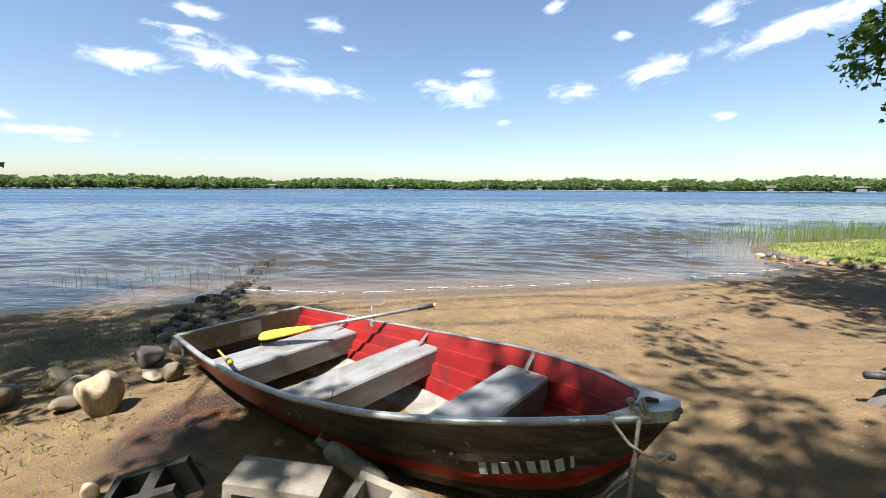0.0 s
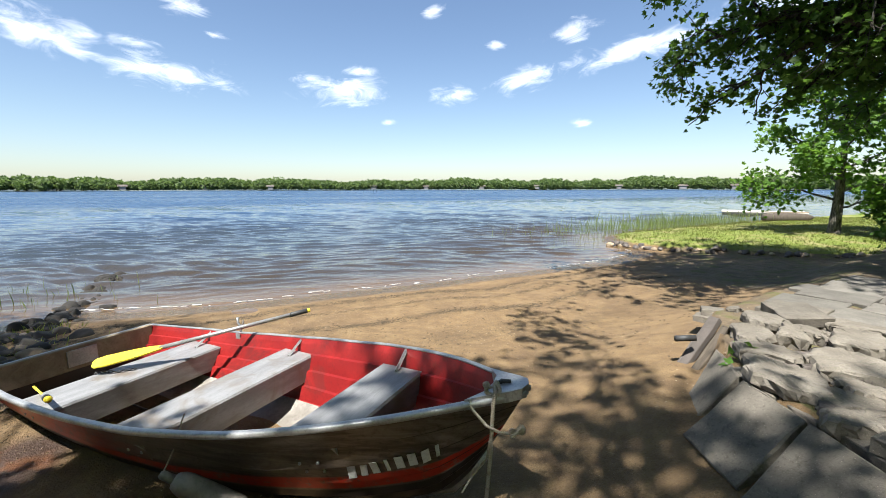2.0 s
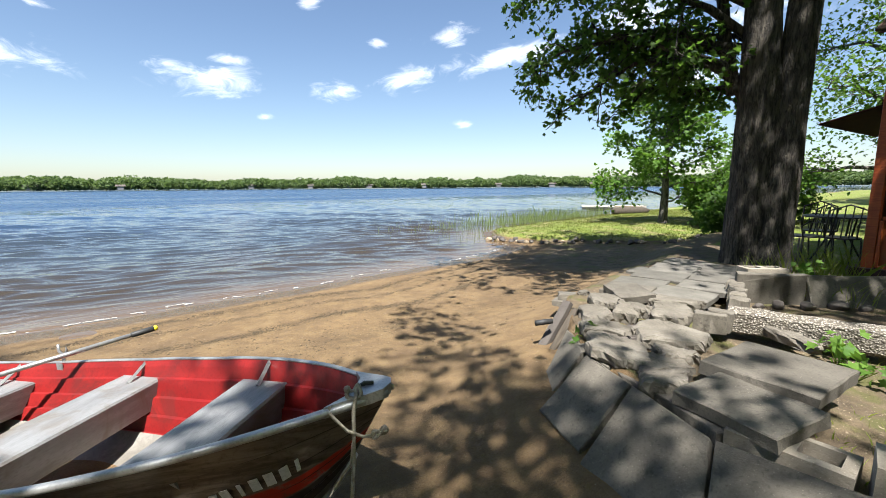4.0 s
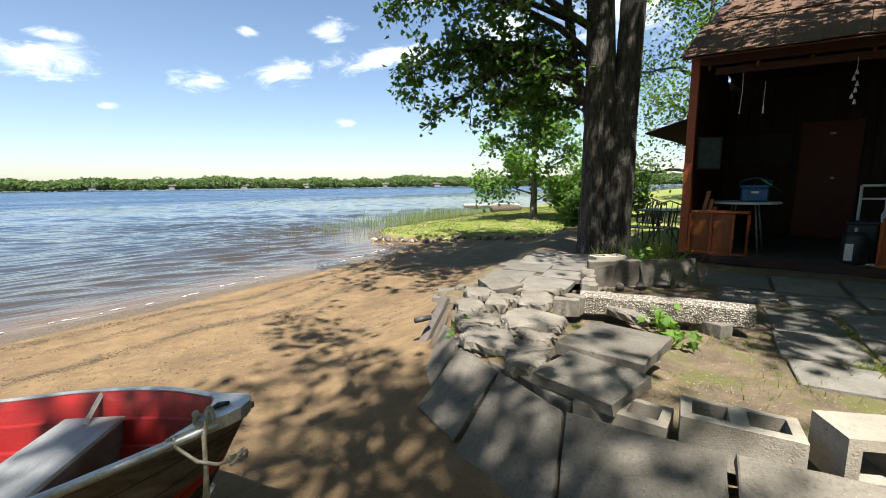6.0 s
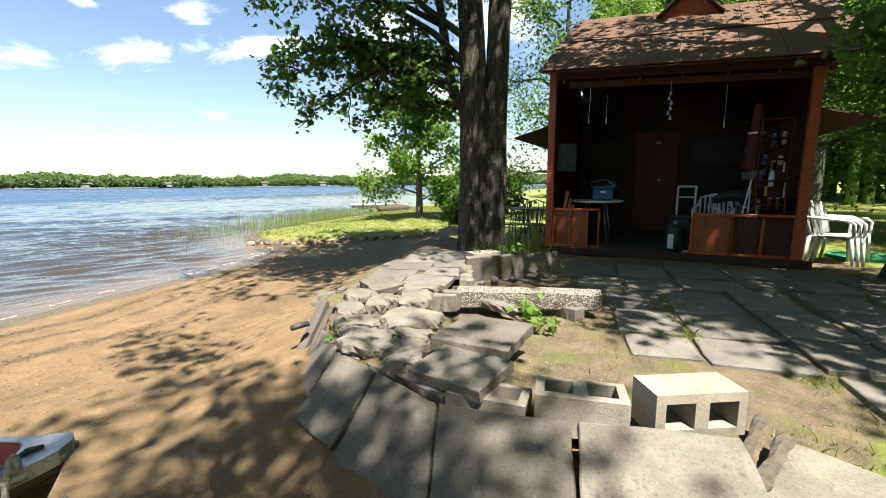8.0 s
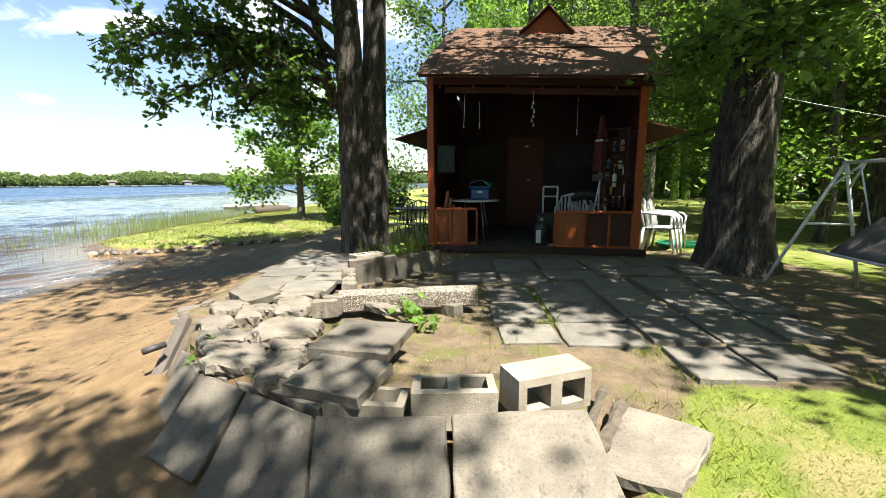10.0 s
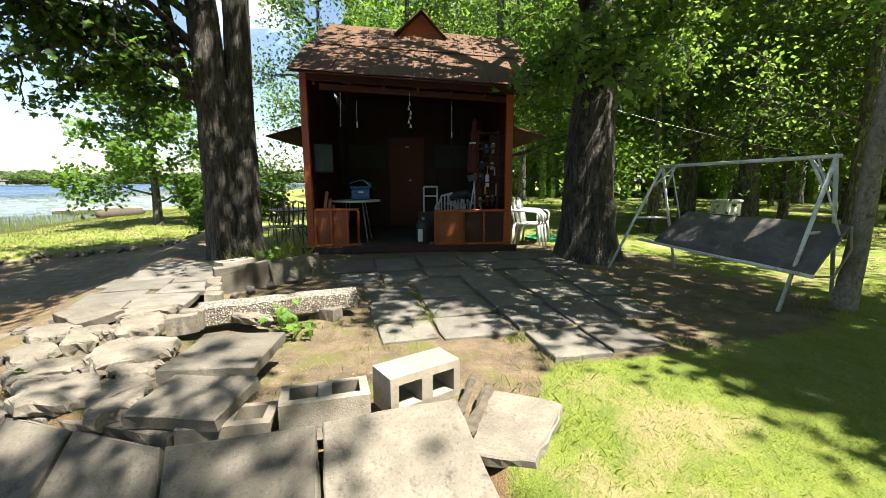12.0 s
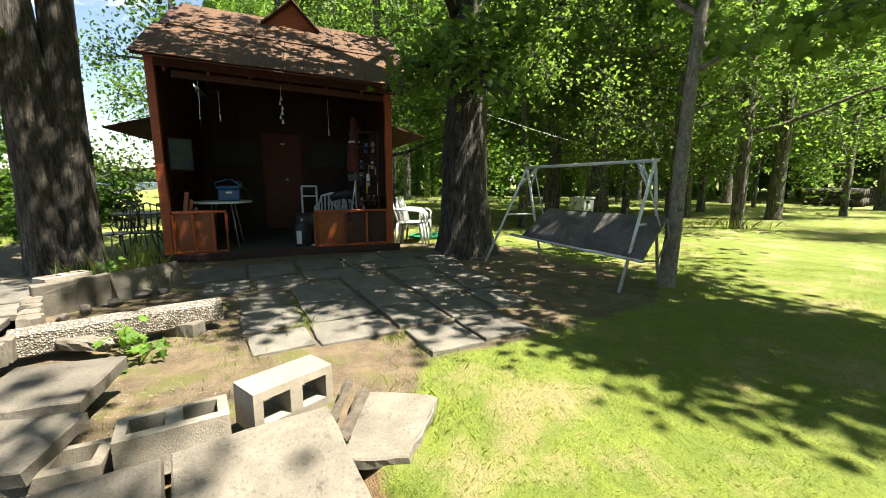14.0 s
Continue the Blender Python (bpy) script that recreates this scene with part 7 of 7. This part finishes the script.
def build_shed_things():
    S = pose(8.195, -1.175, 0.0, 0, 0, 2.5)
    at = lambda x, y, z=0.09: tuple(S @ Vector((x, y, z)))
    table = thing("round_table", at(0.75, 1.02), "round folding table with a pale rim inside the shed", "table")
    part("tabletop", Shape().tube([(0, 0, 0.735), (0, 0, 0.74), (0, 0, 0.765), (0, 0, 0.77)], (0.43, 0.45, 0.45, 0.435), 36), "white", table)
    for k in range(4):
        a = radians(45 + 90 * k)
        part("leg", Shape().tube([(0.33 * math.cos(a), 0.33 * math.sin(a), 0), (0.26 * math.cos(a), 0.26 * math.sin(a), 0.4), (0.2 * math.cos(a), 0.2 * math.sin(a), 0.74)], 0.012, 7), "metal", table, smooth=True)
    cooler = thing("cooler", at(0.72, 0.92, 0.862), "small blue plastic cooler on the round table", "cooler", turn=(0, 0, 10))
    part("body", Shape().box((0.24, 0.34, 0.20), (0, 0, 0.10), bevel=0.02), "blue", cooler)
    part("lid", Shape().box((0.25, 0.35, 0.05), (0, 0, 0.225), bevel=0.015), "blue", cooler)
    part("badge", Shape().box((0.004, 0.09, 0.03), (-0.122, 0.0, 0.14)), "white", cooler)
    part("handle", Shape().tube([(0, -0.18, 0.2), (0, -0.2, 0.30), (0, 0.0, 0.36), (0, 0.2, 0.30), (0, 0.18, 0.2)], 0.01, 6), "blue", cooler, smooth=True)
    plastic_chair(at(0.75, -0.75), 175, "white plastic garden chair inside the shed")
    plastic_chair(at(1.15, -1.05), 200, "white plastic garden chair inside the shed")
    for k, lean in enumerate((0, -7, -12)):
        plastic_chair((8.95 + 0.06 * k, -3.42 - 0.10 * k + 0.1, height(9, -3.4)), -100 - 6 * k, "white plastic garden chair stacked beside the shed", 0)
    tray = Shape().tube([(9.6, -3.9, height(9.6, -3.9)), (9.6, -3.9, height(9.6, -3.9) + 0.05)], (0.4, 0.42), 20)
    solid("paddling_pool", tray, "green", "small green plastic tub on the grass", "tub")
    jug = thing("gas_bottle", at(0.3, -0.22), "black gas bottle with a white label", "bottle")
    part("body", Shape().tube([(0, 0, 0), (0, 0, 0.02), (0, 0, 0.34), (0, 0, 0.40), (0, 0, 0.42)], (0.10, 0.13, 0.13, 0.09, 0.04), 18), "black", jug, smooth=True)
    part("label", Shape().box((0.004, 0.08, 0.22), (-0.131, 0.05, 0.16)), "white", jug)
    part("valve", Shape().tube([(0, 0, 0.42), (0, 0, 0.47)], 0.025, 8), "metal", jug)
    crate = thing("black_box", at(0.45, -0.28), "black storage box on the floor", "box")
    part("body", Shape().box((0.3, 0.3, 0.5), (0.2, 0.0, 0.25), bevel=0.015), "black", crate)
    part("lid", Shape().box((0.32, 0.32, 0.03), (0.2, 0.0, 0.515), bevel=0.01), "black", crate)
    stand = thing("metal_frame", at(1.0, -0.38), "white metal frame standing in the shed", "frame")
    for y in (-0.13, 0.13):
        part("upright", Shape().tube([(0, y, 0), (0, y, 1.0)], 0.018, 8), "whitemetal", stand)
    part("rail", Shape().tube([(0, -0.13, 1.0), (0, 0.13, 1.0)], 0.018, 8), "whitemetal", stand)
    part("rail", Shape().tube([(0, -0.13, 0.82), (0, 0.13, 0.82)], 0.014, 8), "whitemetal", stand)
    broom = thing("broom", at(0.30, -0.98), "broom with a pale handle leaning head up", "broom")
    part("handle", Shape().tube([(0, 0, 0.0), (0.15, -0.18, 1.12)], 0.013, 8), "whitemetal", broom)
    part("head", Shape().box((0.06, 0.3, 0.12), (0.16, -0.2, 1.17), (-9, 0, 0), 0.01), "canvas", broom)
    umb = thing("closed_umbrella", at(0.55, -1.18), "closed maroon patio umbrella standing in the corner", "umbrella")
    part("pole", Shape().tube([(0, 0, 0), (0, 0, 2.2)], 0.018, 8), "metal", umb)
    part("canopy", Shape().tube([(0, 0, 1.25), (0, 0, 1.3), (0, 0, 1.75), (0, 0, 1.8), (0, 0, 2.15), (0, 0, 2.2)], (0.11, 0.125, 0.10, 0.085, 0.05, 0.02), 12, rough=lambda i, a: 0.16 * np.sin(6 * a + i)), "maroon", umb, smooth=True)
    part("tie", Shape().tube([(0, 0, 1.76), (0, 0, 1.79)], 0.105, 12), "whitemetal", umb)
    pic = thing("picture", at(0.40, 1.50, 1.60), "faded blue picture board hung on the shed wall", "picture", turn=(0, 0, -48))
    part("panel", Shape().box((0.34, 0.015, 0.46), (0, 0, 0)), "picture", pic)
    part("border", Shape().box((0.38, 0.012, 0.50), (0, 0.012, 0)), "flap", pic)
    chime = thing("wind_chime", at(0.0, -0.02, 2.62), "silvery wind chime hanging from the header", "wind chime")
    part("cord", Shape().tube([(0, 0, 0), (0, 0, -0.16)], 0.003, 5), "whitemetal", chime)
    for k in range(6):
        part("bell", Shape().tube([(0.012 * math.cos(k * 2), 0.02 * math.sin(k * 2), -0.14 - 0.07 * k), (0.012 * math.cos(k * 2), 0.02 * math.sin(k * 2), -0.20 - 0.07 * k)], (0.006, 0.02), 8), "white", chime)
    cord = thing("pull_cord", at(-0.02, 1.10, 2.62), "thin pale pull cord with a small knob", "cord")
    part("cord", Shape().tube([(0, 0, 0), (0.01, 0.0, -0.25), (0, 0.01, -0.50)], 0.005, 5), "white", cord)
    part("knob", Shape().tube([(0, 0.01, -0.50), (0, 0.01, -0.53)], (0.008, 0.012), 8), "white", cord)
    for y in (0.86, -0.72):
        hook = thing("lamp_hook", at(0.1, y, 2.52), "short pale hanging hook", "hook", "hooks")
        part("stem", Shape().tube([(0, 0, 0), (0, 0, -0.5 if y < 0 else -0.34)], 0.003, 5), "whitemetal", hook)
        part("clip", Shape().box((0.012, 0.02, 0.10), (0, 0, -0.55 if y < 0 else -0.39)), "white", hook)
    rng = np.random.default_rng(4)
    for k in range(10):
        x, z = 0.42 + 0.2 * (k % 5), (0.933, 1.293)[k // 5]
        h = rng.uniform(0.1, 0.22)
        can = thing("tin", at(x, -1.55 + rng.uniform(-0.04, 0.04), z), "tin or jar on the shed shelf", "tin", "tins on the shelf")
        part("body", Shape().tube([(0, 0, 0), (0, 0, h)], rng.uniform(0.035, 0.06), 12), ("whitemetal", "blue", "black", "maroon", "yellow")[k % 5], can)
        part("lid", Shape().tube([(0, 0, h), (0, 0, h + 0.012)], 0.03, 12), "metal", can)
    rack = thing("shelf_tower", at(0.30, -1.36), "narrow dark shelf tower crowded with odds and ends", "shelf")
    for x, y in ((-0.13, -0.17), (-0.13, 0.17), (0.13, -0.17), (0.13, 0.17)):
        part("upright", Shape().box((0.025, 0.025, 1.95), (x, y, 0.975)), "flap", rack)
    for z in (0.75, 1.08, 1.38, 1.66, 1.92):
        part("shelf", Shape().box((0.30, 0.38, 0.02), (0, 0, z)), "flap", rack)
    for k in range(9):
        z = (0.76, 1.09, 1.39, 1.67)[k % 4]
        h = rng.uniform(0.08, 0.2)
        jar = thing("jar", at(0.24 + 0.12 * (k // 5) + rng.uniform(-0.02, 0.02), -1.46 + 0.1 * (k % 3), z + 0.0), "small jar or can on the dark shelf tower", "jar", "jars on the shelf tower")
        part("body", Shape().tube([(0, 0, 0), (0, 0, 0.01), (0, 0, h), (0, 0, h + 0.02)], (0.03, 0.035, 0.035, 0.022), 10), ("black", "whitemetal", "blue", "greywood", "flap")[k % 5], jar, smooth=True)
        part("lid", Shape().tube([(0, 0, h + 0.02), (0, 0, h + 0.035)], 0.024, 10), "metal", jar)
    pan = thing("dark_cloth", at(0.95, -0.98, 0.51), "dark jacket thrown over the chair back", "cloth")
    part("folds", Shape().tube([(0, -0.24, 0.36), (0.02, -0.1, 0.44), (0.0, 0.08, 0.42), (0.02, 0.22, 0.34)], (0.05, 0.09, 0.08, 0.05), 10, rough=lambda i, a: 0.2 * np.sin(3 * a + 2 * i)), "black", pan, smooth=True)
    tool = thing("hand_tool", at(0.70, 0.72, 1.10), "green-handled tool lying on the cooler", "tool", turn=(0, -25, 60))
    part("handle", Shape().tube([(0, 0, 0), (0.16, 0, 0.02), (0.2, 0, 0.03)], (0.014, 0.016, 0.008), 8), "green", tool, smooth=True)
    part("shank", Shape().tube([(-0.18, 0, -0.01), (0, 0, 0)], 0.008, 6), "iron", tool, smooth=True)
    boards = thing("loose_boards", at(0.12, 1.5), "narrow offcut boards leaning in the corner", "boards")
    for k in range(3):
        part("board", Shape().box((0.02, 0.06, 0.95 - 0.12 * k), (0.05 + 0.05 * k, -0.05 * k, 0.47 - 0.06 * k), (8, 6, 0)), "ply", boards)


# ---- garden furniture ----
def build_swing():
    P = lambda x, y: np.array((x, y, height(x, y)))
    fl, bl, fr, br = P(6.71, -4.02), P(6.55, -4.85), P(4.68, -4.74), P(4.95, -5.50)
    tl, tr = np.array((6.40, -4.50, 1.36)), np.array((4.62, -5.03, 1.385))
    sw = thing("garden_swing", tuple((fl + br) / 2 * (1, 1, 0)), "white tubular garden swing frame with a dark tipped-up seat", "swing")
    o = np.array(sw.matrix_world.translation)
    L = lambda *pts: [p - o for p in pts]
    part("top_bar", Shape().tube(L(tl + (tl - tr) * 0.02, tr - (tl - tr) * 0.02), 0.019, 10), "whitemetal", sw, smooth=True)
    for f, b, t, other in ((fl, bl, tl, tr), (fr, br, tr, tl)):
        leg = part("leg", Shape().tube(L(f, t), 0.0175, 10), "whitemetal", sw, smooth=True)
        part("leg", Shape().tube(L(b, t), 0.0175, 10), "whitemetal", sw, smooth=True)
        part("cross_bar", Shape().tube(L(f + (t - f) * 0.52, b + (t - b) * 0.52), 0.014, 8), "whitemetal", sw, smooth=True)
        inward = (other - t) / np.linalg.norm(other - t)
        for leg_end in (f, b):
            part("gusset", Shape().tube(L(t + inward * 0.20, t + (leg_end - t) * 0.20), 0.013, 8), "whitemetal", sw, smooth=True)
    along = (tr - tl) / np.linalg.norm(tr - tl)
    face = np.array((-along[1], along[0], 0))
    face = face if face @ np.array((-1, 0.8, 0)) > 0 else -face
    mid = (tl + tr) / 2
    low_l, low_r = tl + along * 0.22 + face * 0.26, tr + along * 0.06 + face * 0.22
    low_l[2], low_r[2] = 0.44, 0.36
    hi_l, hi_r = tl + along * 0.34 - face * 0.12, tr + along * 0.10 - face * 0.14
    hi_l[2], hi_r[2] = 0.80, 0.78
    seat = Shape()
    nrm = np.cross(low_r - low_l, hi_l - low_l)
    nrm /= np.linalg.norm(nrm)
    rng = np.random.default_rng(2)
    n, m = 13, 6
    v = []
    for k in (0.018, -0.018):
        for i in range(n):
            for j in range(m):
                s, q = i / (n - 1), j / (m - 1)
                p = (low_l * (1 - s) + low_r * s) * (1 - q) + (hi_l * (1 - s) + hi_r * s) * q
                v.append(p + nrm * (k + 0.012 * math.sin(6 * s + 3 * q)) - o)
    f = [(i * m + j, i * m + j + 1, (i + 1) * m + j + 1, (i + 1) * m + j) for i in range(n - 1) for j in range(m - 1)]
    f2 = [tuple(q + n * m for q in face_[::-1]) for face_ in f]
    rim = [i * m for i in range(n)] + [(n - 1) * m + j for j in range(1, m)] + [i * m + m - 1 for i in range(n - 2, -1, -1)] + [j for j in range(m - 2, 0, -1)]
    f3 = [(a, b, b + n * m, a + n * m) for a, b in zip(rim, rim[1:] + rim[:1])]
    part("seat", seat.add(v, f + f2 + f3), "canvas", sw, "dark grey padded seat tipped up", True)
    part("seat_rail", Shape().tube(L(low_l - along * 0.25, low_r + along * 0.02), 0.018, 8), "whitemetal", sw, smooth=True)
    part("seat_rail", Shape().tube(L(hi_l, hi_r), 0.012, 8), "iron", sw, smooth=True)
    for t, a, b, s in ((tl, low_l, hi_l, 1), (tr, low_r, hi_r, -1)):
        top = t + along * s * 0.14
        part("hanger", Shape().tube(L(top, a * 0.25 + b * 0.75), 0.009, 6), "whitemetal", sw, smooth=True)
        part("arm", Shape().tube(L(a, a - face * 0.30 + (0, 0, -0.03), b - face * 0.05 + (0, 0, -0.20), b), 0.012, 6), "greywood", sw, smooth=True)
    bin_ = thing("white_bin", (10.0, -7.9, height(10.0, -7.9)), "white plastic bin standing on the grass beyond the swing", "bin")
    part("body", Shape().box((0.42, 0.42, 0.72), (0, 0, 0.36), (0, 0, 20), 0.03), "white", bin_)
    part("lid", Shape().box((0.46, 0.46, 0.06), (0, 0, 0.75), (0, 0, 20), 0.02), "white", bin_)
    line = Shape().tube(wander((7.7, -4.1, 2.35), (12.9, -14.6, 1.75), 14, 0.22), 0.0035, 5)
    solid("clothes_line", line, "whitemetal", "thin pale line strung between the trees", "line")


def iron_chair(at, yaw):
    ob = thing("iron_chair", at, "black wrought iron garden chair by the shed", "chair", "iron garden chairs", turn=(0, 0, yaw))
    part("seat", Shape().tube([(0, 0, 0.42), (0, 0, 0.44)], 0.21, 18), "iron", ob)
    for y in (-0.17, 0.17):
        part("leg", Shape().tube([(0.16, y, 0.42), (0.19, y * 1.1, 0)], 0.011, 6), "iron", ob)
        part("leg", Shape().tube([(-0.16, y, 0.42), (-0.20, y * 1.1, 0)], 0.011, 6), "iron", ob)
        part("arm", Shape().tube([(-0.18, y * 1.2, 0.44), (-0.2, y * 1.25, 0.62), (0.1, y * 1.3, 0.64), (0.18, y * 1.25, 0.58), (0.14, y * 1.2, 0.44)], 0.010, 6), "iron", ob, smooth=True)
    part("back", Shape().tube([(-0.18, -0.2, 0.44), (-0.25, -0.2, 0.8), (-0.27, 0, 0.88), (-0.25, 0.2, 0.8), (-0.18, 0.2, 0.44)], 0.011, 6), "iron", ob, smooth=True)
    for y in (-0.12, -0.04, 0.04, 0.12):
        part("back_bar", Shape().tube([(-0.18, y, 0.44), (-0.262, y, 0.85)], 0.007, 5), "iron", ob)


def build_far_things():
    t = thing("iron_table", (8.75, 1.0, height(8.75, 1.0)), "black wrought iron garden table beside the shed", "table")
    part("tabletop", Shape().tube([(0, 0, 0.68), (0, 0, 0.70)], 0.42, 28), "iron", t)
    for k in range(4):
        a = radians(45 + 90 * k)
        part("leg", Shape().tube([(0.2 * math.cos(a), 0.2 * math.sin(a), 0.68), (0.15 * math.cos(a), 0.15 * math.sin(a), 0.35), (0.34 * math.cos(a), 0.34 * math.sin(a), 0)], 0.013, 6), "iron", t, smooth=True)
    iron_chair((8.35, 1.25, height(8.35, 1.25)), 140)
    iron_chair((8.3, 0.85, height(8.3, 0.85)), 30)
    iron_chair((9.3, 1.4, height(9.3, 1.4)), 200)
    dock = thing("floating_dock", (26.6, 18.6, WATER), "pale wooden floating dock on the lake", "dock", turn=(0, 0, -50))
    for k in range(14):
        part("plank", Shape().box((0.27, 2.4, 0.05), (-1.95 + 0.3 * k, 0, 0.20)), "dockwood", dock)
    for y in (-1.0, 1.0):
        part("float", Shape().box((4.1, 0.4, 0.22), (0, y, 0.06), bevel=0.05), "black", dock)
    skiff = thing("moored_skiff", (19.8, 12.3, height(19.8, 12.3)), "dark upturned skiff on the grass at the water", "boat", turn=(0, 0, -30))
    part("hull", Shape().tube([(-0.9, 0, 0.08), (-0.8, 0, 0.10), (0, 0, 0.12), (0.75, 0, 0.12), (1.0, 0, 0.16)], (0.12, 0.20, 0.24, 0.18, 0.03), 12), "oldwood", skiff, smooth=True)
    part("keel", Shape().box((1.6, 0.03, 0.04), (0, 0, 0.36)), "greywood", skiff)
    pole = thing("flagpole", (48, 9.6, height(48, 9.6)), "white flagpole with a red and white flag", "flagpole")
    part("pole", Shape().tube([(0, 0, 0), (0, 0, 3.6)], 0.08, 8), "white", pole)
    flag = part("flag", Shape().box((0.03, 0.9, 0.7), (0, -0.5, 3.2)), "flagred", pole, "red flag with a white field")
    part("flag_field", Shape().box((0.05, 0.34, 0.7), (0, -0.5, 3.2)), "white", flag)
    pile = thing("log_pile", (14.6, -25.0, height(14.6, -25.0)), "dark stacked log pile at the wood's edge", "log pile", turn=(0, 0, 20))
    rng = np.random.default_rng(9)
    for k in range(16):
        y, z = -1.6 + 0.45 * (k % 8), 0.2 + 0.38 * (k // 8)
        part("log", Shape().tube([(-1.0, y, z), (1.0, y + rng.normal(0, 0.05), z)], rng.uniform(0.17, 0.22), 8), "bark", pile, smooth=True)


build_slabs()
build_blocks()
build_patio()
build_shed()
build_shed_things()
build_swing()
build_far_things()
